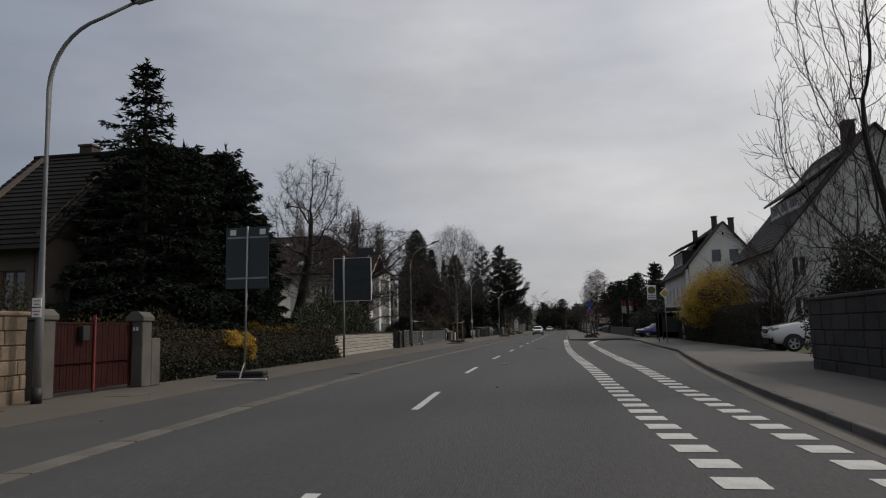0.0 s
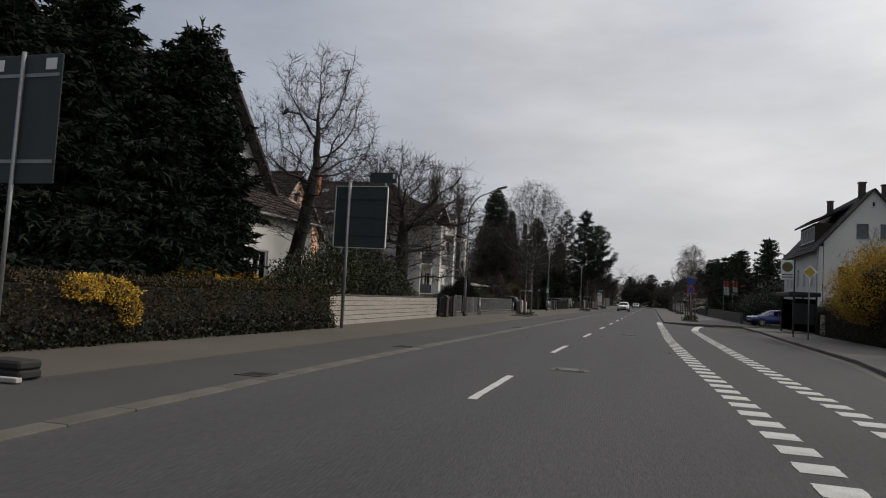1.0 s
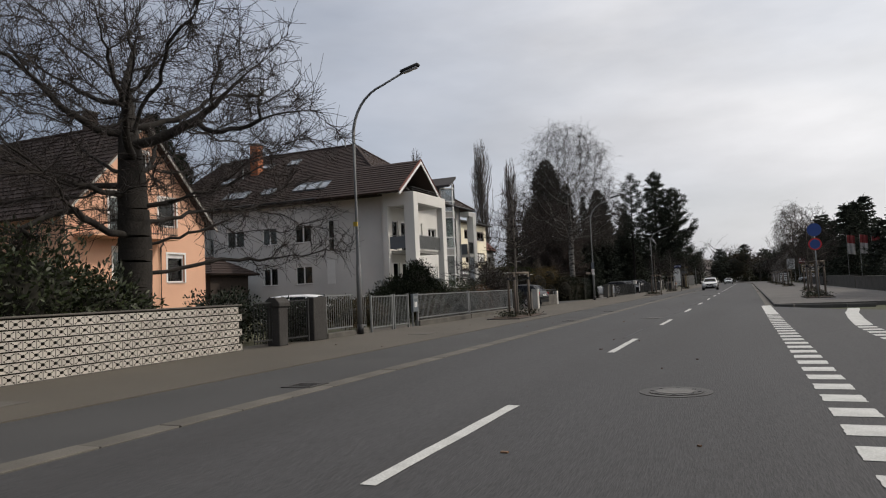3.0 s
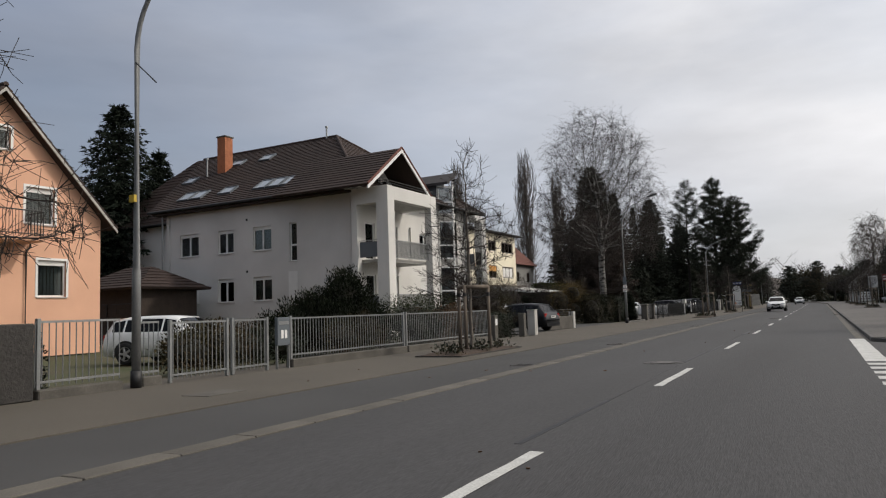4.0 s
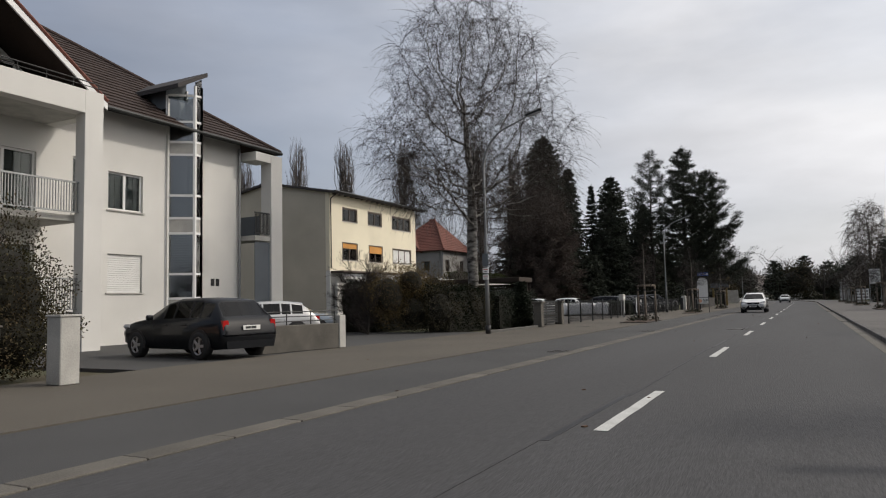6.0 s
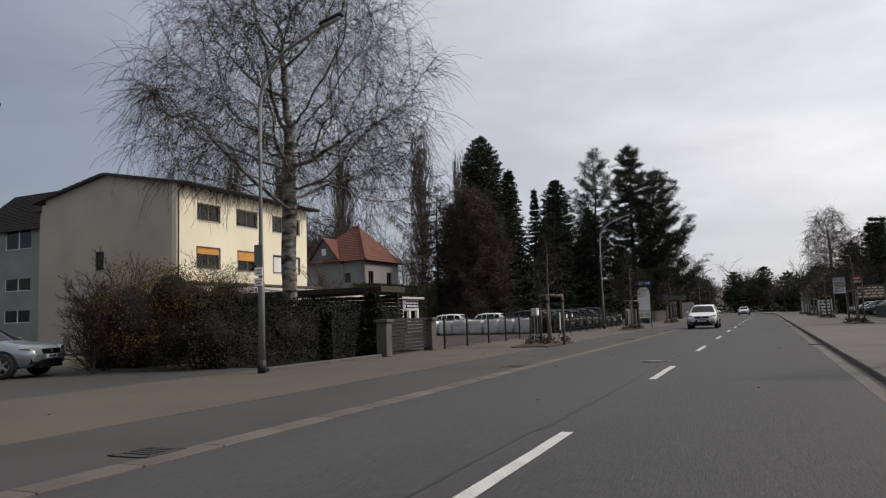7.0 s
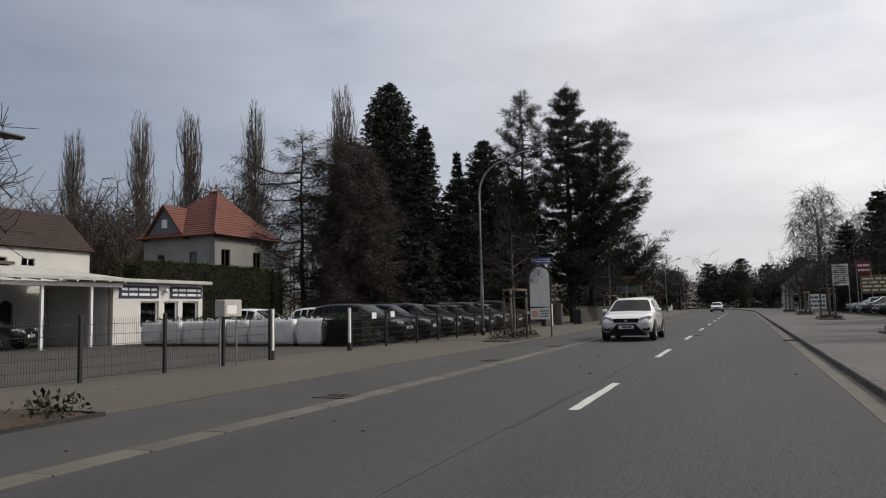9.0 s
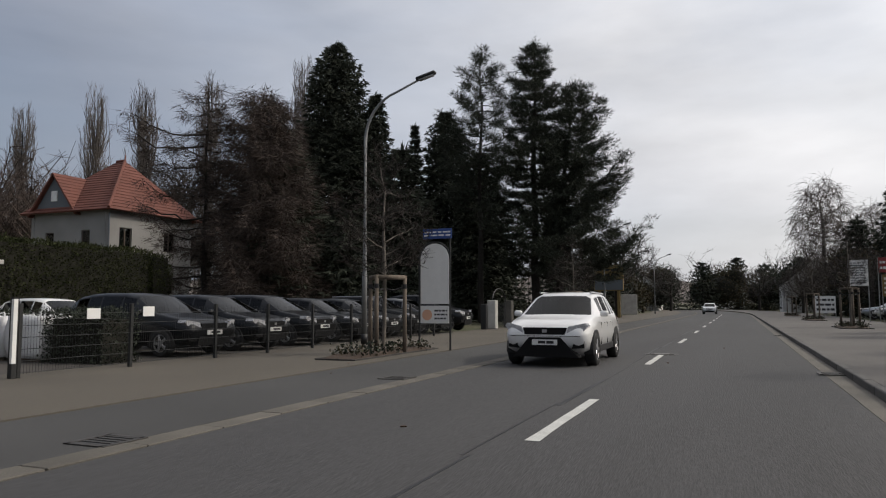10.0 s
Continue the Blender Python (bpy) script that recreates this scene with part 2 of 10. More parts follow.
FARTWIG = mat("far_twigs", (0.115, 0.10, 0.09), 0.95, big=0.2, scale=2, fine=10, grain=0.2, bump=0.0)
# white walls greyed, the shade on them put into the render
VILLAWALL = mat("shade_grey_render", (0.26, 0.255, 0.247), 0.9, big=0.25, scale=0.4, fine=50, grain=0.08, bump=0.25)
PALEBARK = mat("pale_young_bark", (0.15, 0.132, 0.112), 0.9, big=0.35, scale=3, fine=25, grain=0.25, bump=0.3)
BIRCHBARK = mat("birch_bark", (0.27, 0.258, 0.24), 0.85, big=0.6, scale=2.2, fine=20, grain=0.2, bump=0.4, tint=(0.03, 0.028, 0.025), stretch=(1.4, 1.4, 3.5))
SPRUCE = mat("spruce_needles", (0.021, 0.027, 0.020), 0.95, spec=0.03, big=0.4, scale=0.5, fine=8, grain=0.25, bump=0, island=0.5)
# needle tone lifted and greyed to hold the haze over the farther trees
HAZENEEDLE = mat("haze_lifted_needles", (0.047, 0.053, 0.040), 0.9, spec=0.1, big=0.4, scale=0.5, fine=8, grain=0.25, bump=0, island=0.5)
OLIVE = mat("hedge_leaves", (0.036, 0.036, 0.017), 0.85, spec=0.15, big=0.5, scale=0.8, fine=8, grain=0.25, bump=0, island=0.5, tint=(0.06, 0.042, 0.025))
LAUREL = mat("laurel_leaves", (0.034, 0.044, 0.016), 0.5, big=0.4, scale=0.8, fine=8, grain=0.2, bump=0, island=0.5)
TALLHEDGE = mat("tall_hedge_leaves", (0.032, 0.038, 0.013), 0.8, spec=0.15, big=0.4, scale=0.7, fine=8, grain=0.2, bump=0, island=0.45)
DARKNEEDLE = mat("yew_needles", (0.014, 0.018, 0.010), 0.8, spec=0.1, big=0.4, scale=1.2, fine=8, grain=0.2, bump=0, island=0.5)
IVY = mat("ivy_leaves", (0.020, 0.027, 0.015), 0.6, spec=0.25, big=0.4, scale=1.2, fine=8, grain=0.2, bump=0, island=0.5)
BROWNLEAF = mat("brown_shrub_leaves", (0.12, 0.07, 0.04), 0.85, big=0.4, scale=1.2, fine=8, grain=0.2, bump=0, island=0.5)
BROWNLEAF_DARK = mat("brown_green_leaves", (0.046, 0.038, 0.018), 0.85, big=0.5, scale=1.0, fine=8, grain=0.25, bump=0, island=0.5)
FORSYTHIA = mat("forsythia_blossom", (0.52, 0.33, 0.035), 0.7, big=0.35, scale=0.9, fine=8, grain=0.2, bump=0, island=0.35)
# near-black that paints the shade inside foliage and behind pierced blocks
DARKCORE = mat("hollow_shade", (0.016, 0.015, 0.010), 1.0, big=0.3, scale=1, fine=8, grain=0.3, bump=0.5)
BAGWHITE = mat("woven_bag", (0.62, 0.62, 0.62), 0.7, big=0.15, scale=3, fine=35, grain=0.08, bump=0.35)
RUBBER = mat("tyre_rubber", (0.022, 0.022, 0.022), 0.85, big=0.2, scale=4, grain=0.15, bump=0.1)
TRIMBLACK = mat("black_trim", (0.018, 0.018, 0.019), 0.55, big=0.15, scale=4, grain=0.1, bump=0.05)
BUMPERBLACK = mat("matt_black_plastic", (0.009, 0.009, 0.0095), 0.8, spec=0.15, big=0.15, scale=4, grain=0.1, bump=0.05)
ALLOY = mat("alloy_rim", (0.42, 0.42, 0.43), 0.35, metal=0.8, big=0.15, scale=4, grain=0.05, bump=0)
LENS = mat("clear_lamp_lens", (0.45, 0.455, 0.47), 0.12, big=0.3, scale=14, grain=0.2, bump=0, coat=1.0)
TAIL = mat("red_lamp_lens", (0.42, 0.015, 0.015), 0.15, big=0.2, scale=10, grain=0.1, bump=0, coat=1.0)
PLATE = mat("plate_white", (0.65, 0.65, 0.63), 0.5, big=0.05, grain=0.03, bump=0)


def paint(name, color, metal=0.3):
    return mat(name, color, 0.32, metal=metal, big=0.06, scale=1.5, grain=0.03, bump=0, coat=1.0, spec=0.5)


P_BLACK = mat("black_car_paint", (0.006, 0.007, 0.009), 0.4, big=0.06, scale=1.5, grain=0.03, bump=0, coat=0.4, spec=0.12)
P_DARKGREY = paint("dark_grey_car_paint", (0.045, 0.047, 0.05), 0.5)
P_WHITE = paint("white_car_paint", (0.72, 0.72, 0.71), 0.0)
P_SILVER = paint("silver_blue_car_paint", (0.30, 0.34, 0.38), 0.5)
P_PALE = paint("pale_silver_car_paint", (0.42, 0.42, 0.42), 0.3)
P_BLUE = paint("blue_car_paint", (0.02, 0.03, 0.17), 0.4)


# ---- building helpers ----
def thing(name, loc, label, category, group="", kind=""):
    ob = new(name)
    ob.location = loc
    ob.empty_display_size = 0.2
    return tagged(ob, label, category, group, kind)


def offset_of(ob):
    o = Vector((0, 0, 0))
    while ob is not None:
        o, ob = o + ob.location, ob.parent
    return o


def part(name, bm, material, parent, label="", smooth=False):
    """Links a bmesh, given in world places, as one mesh under a thing or a part."""
    me = bpy.data.meshes.new(name)
    bm.transform(Matrix.Translation(-offset_of(parent)))
    bm.to_mesh(me)
    bm.free()
    me.materials.append(material)
    if smooth:
        me.polygons.foreach_set("use_smooth", [True] * len(me.polygons))
    ob = new(name, me)
    ob.parent = parent
    return tagged(ob, label)


def solo(name, bm, material, label, category, group="", kind="", smooth=False):
    """One mesh that is a thing by itself, with its origin at its base."""
    pts = [v.co for v in bm.verts]
    lo = [min(p[i] for p in pts) for i in range(3)]
    hi = [max(p[i] for p in pts) for i in range(3)]
    base = Vector(((lo[0] + hi[0]) / 2, (lo[1] + hi[1]) / 2, lo[2]))
    bm.transform(Matrix.Translation(-base))
    me = bpy.data.meshes.new(name)
    bm.to_mesh(me)
    bm.free()
    me.materials.append(material)
    if smooth:
        me.polygons.foreach_set("use_smooth", [True] * len(me.polygons))
    ob = new(name, me)
    ob.location = base
    return tagged(ob, label, category, group, kind)


def raw(name, verts, faces, material, parent=None, smooth=False):
    """A mesh from arrays: verts (n, 3), faces (m, 3 or 4)."""
    me = bpy.data.meshes.new(name)
    k = faces.shape[1]
    me.vertices.add(len(verts))
    me.vertices.foreach_set("co", np.asarray(verts, np.float32).ravel())
    me.loops.add(faces.size)
    me.loops.foreach_set("vertex_index", faces.astype(np.int32).ravel())
    me.polygons.add(len(faces))
    me.polygons.foreach_set("loop_start", np.arange(0, faces.size, k, dtype=np.int32))
    me.polygons.foreach_set("loop_total", np.full(len(faces), k, np.int32))
    if smooth:
        me.polygons.foreach_set("use_smooth", np.ones(len(faces), bool))
    me.update()
    me.validate()
    me.materials.append(material)
    ob = new(name, me)
    ob.parent = parent
    return ob


def box(bm, x0, x1, y0, y1, z0, z1, bevel=0.0, m=None):
    r = bmesh.ops.create_cube(bm, size=1)
    for v in r["verts"]:
        v.co = Vector(((x0 + x1) / 2 + v.co.x * (x1 - x0), (y0 + y1) / 2 + v.co.y * (y1 - y0), (z0 + z1) / 2 + v.co.z * (z1 - z0)))
    vs = r["verts"]
    if bevel:
        es = list({e for v in vs for e in v.link_edges})
        b = bmesh.ops.bevel(bm, geom=es, offset=bevel, segments=1, affect="EDGES")
        vs = list({v for f in b["faces"] for v in f.verts} | {v for v in vs if v.is_valid})
    if m is not None:
        bmesh.ops.transform(bm, matrix=m, verts=vs)
    return vs


def boxed(*args, **kw):
    bm = bmesh.new()
    box(bm, *args, **kw)
    return bm


def rod(bm, a, b, r0, r1=None, n=8, caps=True):
    """A tapered round bar from a to b."""
    a, b = Vector(a), Vector(b)
    r1 = r0 if r1 is None else r1
    d = b - a
    q = d.to_track_quat("Z", "Y").to_matrix()
    rings = []
    for p, r in ((a, r0), (b, r1)):
        rings.append([bm.verts.new(p + q @ Vector((math.cos(2 * math.pi * i / n) * r, math.sin(2 * math.pi * i / n) * r, 0))) for i in range(n)])
    for i in range(n):
        bm.faces.new((rings[0][i], rings[0][(i + 1) % n], rings[1][(i + 1) % n], rings[1][i]))
    if caps:
        bm.faces.new(rings[0][::-1])
        bm.faces.new(rings[1])


def pipe(bm, pts, radii, n=10):
    """A round tube through points, one ring at each."""
    pts = [Vector(p) for p in pts]
    rings = []
    for i, p in enumerate(pts):
        d = (pts[min(i + 1, len(pts) - 1)] - pts[max(i - 1, 0)]).normalized()
        q = d.to_track_quat("Z", "Y").to_matrix()
        rings.append([bm.verts.new(p + q @ Vector((math.cos(2 * math.pi * k / n) * radii[i], math.sin(2 * math.pi * k / n) * radii[i], 0))) for k in range(n)])
    for a, b in zip(rings, rings[1:]):
        for k in range(n):
            bm.faces.new((a[k], a[(k + 1) % n], b[(k + 1) % n], b[k]))
    bm.faces.new(rings[0][::-1])
    bm.faces.new(rings[-1])


def prism(bm, poly, axis, a, b):
    """A polygon of 2D points, drawn out along an axis ('x', 'y' or 'z') from a to b."""
    def at(p, s):
        return {"x": (s, p[0], p[1]), "y": (p[0], s, p[1]), "z": (p[0], p[1], s)}[axis]
    lo = [bm.verts.new(at(p, a)) for p in poly]
    hi = [bm.verts.new(at(p, b)) for p in poly]
    k = len(poly)
    bm.faces.new(lo[::-1])
    bm.faces.new(hi)
    for i in range(k):
        bm.faces.new((lo[i], lo[(i + 1) % k], hi[(i + 1) % k], hi[i]))
    bmesh.ops.recalc_face_normals(bm, faces=bm.faces[:])


def wall(p0, u, n, w, z0, z1, th, openings=(), clips=()):
    """A wall of thickness th with real openings. p0: its corner; u: along it; n: outwards; openings: (u0, u1, z0, z1)."""
    bm = bmesh.new()
    cut = 0.36 if abs(u[0]) > 0.5 else 0.0
    us = sorted({cut, w - cut, *[o[0] for o in openings], *[o[1] for o in openings]})
    zs = sorted({z0, z1, *[o[2] for o in openings], *[o[3] for o in openings]})
    cache = {}

    def v(a, z, d):
        key = (a, z, d)
        if key not in cache:
            cache[key] = bm.verts.new((p0[0] + u[0] * a - n[0] * d, p0[1] + u[1] * a - n[1] * d, z))
        return cache[key]

    def solid(i, j):
        if not (0 <= i < len(us) - 1 and 0 <= j < len(zs) - 1):
            return False
        a, z = (us[i] + us[i + 1]) / 2, (zs[j] + zs[j + 1]) / 2
        return not any(o[0] < a < o[1] and o[2] < z < o[3] for o in openings)

    for i in range(len(us) - 1):
        for j in range(len(zs) - 1):
            if not solid(i, j):
                continue
            a, b, c, d = us[i], us[i + 1], zs[j], zs[j + 1]
            bm.faces.new((v(a, c, 0), v(b, c, 0), v(b, d, 0), v(a, d, 0)))
            bm.faces.new((v(a, d, th), v(b, d, th), v(b, c, th), v(a, c, th)))
            for di, dj, e in ((-1, 0, ((a, c), (a, d))), (1, 0, ((b, d), (b, c))), (0, -1, ((b, c), (a, c))), (0, 1, ((a, d), (b, d)))):
                if not solid(i + di, j + dj):
                    (ea, ez), (fa, fz) = e
                    bm.faces.new((v(ea, ez, 0), v(fa, fz, 0), v(fa, fz, th), v(ea, ez, th)))
    for co, no in clips:
        r = bmesh.ops.bisect_plane(bm, geom=bm.verts[:] + bm.edges[:] + bm.faces[:], plane_co=co, plane_no=no, clear_outer=True)
        es = [e for e in r["geom_cut"] if isinstance(e, bmesh.types.BMEdge)]
        bmesh.ops.holes_fill(bm, edges=es, sides=12)
    bmesh.ops.recalc_face_normals(bm, faces=bm.faces[:])
    return bm


def obox(bm, p0, u, n, a0, a1, d0, d1, z0, z1):
    """A box on a wall: along u from a0 to a1, outwards along n from d0 to d1."""
    vs = box(bm, 0, 1, 0, 1, 0, 1)
    for v in vs:
        a, d, z = a0 + (a1 - a0) * v.co.x, d0 + (d1 - d0) * v.co.y, z0 + (z1 - z0) * v.co.z
        v.co = Vector((p0[0] + u[0] * a + n[0] * d, p0[1] + u[1] * a + n[1] * d, z))
    bmesh.ops.recalc_face_normals(bm, faces=bm.faces[:])


def window(parent, p0, u, n, o, frame, leaves=2, sill=True, blind=0.0, blind_mat=None, curtain=False, setback=0.10, transom=False, inside=False):
    a0, a1, z0, z1 = o
    f = 0.07
    bm = bmesh.new()
    for x0, x1, y0, y1 in ((a0, a1, z1 - f, z1), (a0, a1, z0, z0 + f), (a0, a0 + f, z0 + f, z1 - f), (a1 - f, a1, z0 + f, z1 - f)):
        obox(bm, p0, u, n, x0, x1, -setback - 0.06, -setback, y0, y1)
    for k in range(1, leaves):
        c = a0 + (a1 - a0) * k / leaves
        obox(bm, p0, u, n, c - 0.05, c + 0.05, -setback - 0.055, -setback + 0.004, z0 + f, z1 - f)
    if transom:
        zt = z0 + (z1 - z0) * 0.42
        obox(bm, p0, u, n, a0 + f, a1 - f, -setback - 0.05, -setback + 0.002, zt - 0.05, zt + 0.05)
    w = part("window", bm, frame, parent)
    bm = bmesh.new()
    obox(bm, p0, u, n, a0 + f, a1 - f, -setback - 0.045, -setback - 0.035, z0 + f, z1 - f)
    part("pane", bm, GLASS, w)
    if sill:
        bm = bmesh.new()
        obox(bm, p0, u, n, a0 - 0.06, a1 + 0.06, -setback, 0.05, z0 - 0.05, z0 - 0.003)
        part("sill", bm, PALECONC, w)
    if blind:
        bm = bmesh.new()
        zb = z1 - (z1 - z0) * blind
        k = max(2, int((z1 - zb) / 0.075))
        d0 = -setback - 0.034 if inside else -setback + 0.008
        prof = []
        for i in range(k):
            y0, y1 = zb + (z1 - zb) * i / k, zb + (z1 - zb) * (i + 1) / k
            prof += [(d0 + 0.022, y0 + 0.004), (d0 + 0.014, y1 - 0.012), (d0 + 0.005, y1 - 0.006)]
        rows_ = []
        for a_ in (a0 + 0.01, a1 - 0.01):
            rows_.append([bm.verts.new((p0[0] + u[0] * a_ + n[0] * d, p0[1] + u[1] * a_ + n[1] * d, z)) for d, z in prof + [(d0, z1), (d0, zb)]])
        m_ = len(rows_[0])
        for i in range(m_):
            bm.faces.new((rows_[0][i], rows_[0][(i + 1) % m_], rows_[1][(i + 1) % m_], rows_[1][i]))
        bmesh.ops.recalc_face_normals(bm, faces=bm.faces[:])
        part("blind", bm, blind_mat or BLIND, w)
    if curtain:
        bm = bmesh.new()
        k = 14
        for i in range(k):
            c0, c1 = a0 + f + (a1 - a0 - 2 * f) * i / k, a0 + f + (a1 - a0 - 2 * f) * (i + 1) / k
            d = -setback - 0.14 - (0.03 if i % 2 else 0.0)
            obox(bm, p0, u, n, c0, c1, d - 0.004, d, z0 + f, z1 - f)
        part("curtain", bm, CURTAIN, w)
    return w


def tiled_slope(bm, a, b, c, d, row=0.34, thick=0.10):
    """A roof slope with stepped courses. a, b: along the eave; d, c: along the ridge above them (quad or triangle)."""
    a, b, c, d = (Vector(p) for p in (a, b, c, d))
    up = ((d + c) / 2 - (a + b) / 2)
    k = max(2, int(up.length / row))
    nrm = (b - a).cross(d - a)
    if nrm.length < 1e-6:
        nrm = (b - a).cross(c - a)
    nrm.normalize()
    if nrm.z < 0:
        nrm = -nrm
    top = []
    for i in range(k):
        s, e = i / k, (i + 1) / k
        lift = nrm * 0.045
        low = nrm * 0.005
        top.append([bm.verts.new(x) for x in (a.lerp(d, s) + lift, b.lerp(c, s) + lift, b.lerp(c, e) + low, a.lerp(d, e) + low)])
    tri = (c - d).length < 1e-4
    for i, (p, q, r, t) in enumerate(top):
        bm.faces.new((p, q, r, t))
        if i + 1 < k:
            bm.faces.new((t, r, top[i + 1][1], top[i + 1][0]))
    und = [bm.verts.new(x - nrm * thick) for x in (a, b, c, d)]
    bm.faces.new(und[::-1])
    bm.faces.new((top[0][0], und[0], und[1], top[0][1]))
    bm.faces.new((top[-1][3], top[-1][2], und[2], und[3]))
    left = [x for row in top for x in (row[0], row[3])]
    right = [x for row in top for x in (row[1], row[2])]
    bm.faces.new(left + [und[3], und[0]])
    bm.faces.new(right[::-1] + [und[1], und[2]])
    bmesh.ops.remove_doubles(bm, verts=bm.verts[:], dist=1e-5)


# ---- plants ----
def tubes(segs, sides):
    s = np.array(segs, float)
    p, q, r0, r1 = s[:, 0:3], s[:, 3:6], s[:, 6], s[:, 7]
    d = q - p
    d /= np.linalg.norm(d, axis=1, keepdims=True) + 1e-9
    h = np.where(np.abs(d[:, 2:3]) > 0.9, np.array([[1.0, 0, 0]]), np.array([[0, 0, 1.0]]))
    x = np.cross(d, h)
    x /= np.linalg.norm(x, axis=1, keepdims=True)
    y = np.cross(d, x)
    ang = np.arange(sides) * 2 * np.pi / sides
    ring = x[:, None] * np.cos(ang)[None, :, None] + y[:, None] * np.sin(ang)[None, :, None]
    v = np.concatenate([p[:, None] + ring * r0[:, None, None], q[:, None] + ring * r1[:, None, None]], 1).reshape(-1, 3)
    base = np.arange(len(s))[:, None] * 2 * sides
    i = np.arange(sides)
    j = (i + 1) % sides
    f = np.stack([base + i, base + j, base + j + sides, base + i + sides], -1).reshape(-1, 4)
    return v, f


def unit(rng):
    while True:
        v = Vector((rng.uniform(-1, 1), rng.uniform(-1, 1), rng.uniform(-1, 1)))
        if 0.05 < v.length < 1:
            return v.normalized()


def grow(rng, out, p, d, length, r, lv, P):
    n = P["n"][lv]
    step = length / n
    last = lv == len(P["n"]) - 1
    for i in range(n):
        d = (d + unit(rng) * P["wob"][lv] + Vector((0, 0, P["up"][lv]))).normalized()
        q = p + d * step
        r2 = max(P["min"], r * (1 - (0.75 if lv else 0.62) / n))
        out[min(lv, 2)].append((*p, *q, r, r2))
        f = (i + 1) / n
        if not last and f > P["bare"][lv]:
            for _ in range(P["kids"][lv] if rng.random() < 0.85 else max(0, P["kids"][lv] - 1)):
                side = d.cross(unit(rng))
                if side.length < 0.1:
                    continue
                a = radians(P["ang"][lv] * rng.uniform(0.7, 1.25))
                cd = (d * math.cos(a) + side.normalized() * math.sin(a)).normalized()
                cl = length * P["ratio"][lv] * (1.0 - P["fall"][lv] * f) * rng.uniform(0.65, 1.2)
                grow(rng, out, p.lerp(q, rng.random()), cd, cl, max(P["min"], r2 * P["thin"][lv]), lv + 1, P)
        p, r = q, r2


def bare_tree(name, loc, height, radius, P, seed, label, bark=None, twig=None, category="tree", lean=(0, 0), group="", trunk_label=""):
    rng = random.Random(seed)
    out = {0: [], 1: [], 2: []}
    root = thing(name, loc, label, category, group)
    grow(rng, out, Vector((0, 0, -0.1)), Vector((lean[0], lean[1], 1)).normalized(), height, radius, 0, P)
    v, f = tubes(out[0], 10)
    tagged(raw("trunk", v, f, bark or BARK, root, True), trunk_label)
    if out[1]:
        v, f = tubes(out[1], 6)
        raw("branching", v, f, bark or BARK, root, True)
    if out[2]:
        v, f = tubes(out[2], 3)
        tagged(raw("crown", v, f, twig or TWIG, root), kind="stuff")
    return root


OAKISH = dict(n=(9, 7, 5, 4, 3), kids=(2, 2, 2, 2), ang=(52, 42, 40, 38), ratio=(0.62, 0.52, 0.50, 0.5), fall=(0.45, 0.4, 0.4, 0.3), wob=(0.10, 0.17, 0.20, 0.22, 0.22), up=(0.02, 0.04, 0.05, 0.07, 0.08), bare=(0.25, 0.25, 0.2, 0.1), thin=(0.55, 0.55, 0.55, 0.6), min=0.007)
SHRUB = dict(n=(4, 4, 4, 3), kids=(5, 3, 2), ang=(45, 35, 32), ratio=(0.8, 0.55, 0.5), fall=(0.3, 0.3, 0.3), wob=(0.1, 0.15, 0.18, 0.2), up=(0.05, 0.05, 0.05, 0.05), bare=(0.05, 0.1, 0.1), thin=(0.6, 0.55, 0.6), min=0.005)


def blades(P, D, length, width, rs):
    """Small pointed leaves at places P, along directions D."""
    n = len(P)
    D = D / (np.linalg.norm(D, axis=1, keepdims=True) + 1e-9)
    s = np.cross(D, rs.normal(size=(n, 3)))
    s /= np.linalg.norm(s, axis=1, keepdims=True) + 1e-9
    L = length * rs.uniform(0.6, 1.3, (n, 1))
    W = width * rs.uniform(0.6, 1.3, (n, 1))
    m = P + D * L * 0.5
    v = np.stack([P, m + s * W / 2, P + D * L, m - s * W / 2], 1).reshape(-1, 3)
    f = np.arange(n * 4).reshape(-1, 4)
    return v, f


def tufts(P, D, length, width, rs):
    """Slim pointed needle tufts at places P, along directions D."""
    n = len(P)
    D = D / (np.linalg.norm(D, axis=1, keepdims=True) + 1e-9)
    s = np.cross(D, rs.normal(size=(n, 3)))
    s /= np.linalg.norm(s, axis=1, keepdims=True) + 1e-9
    L = length * rs.uniform(0.6, 1.35, (n, 1))
    W = width * rs.uniform(0.7, 1.3, (n, 1))
    v = np.stack([P - s * W / 2, P + s * W / 2, P + D * L], 1).reshape(-1, 3)
    return v, np.arange(n * 3).reshape(-1, 3)


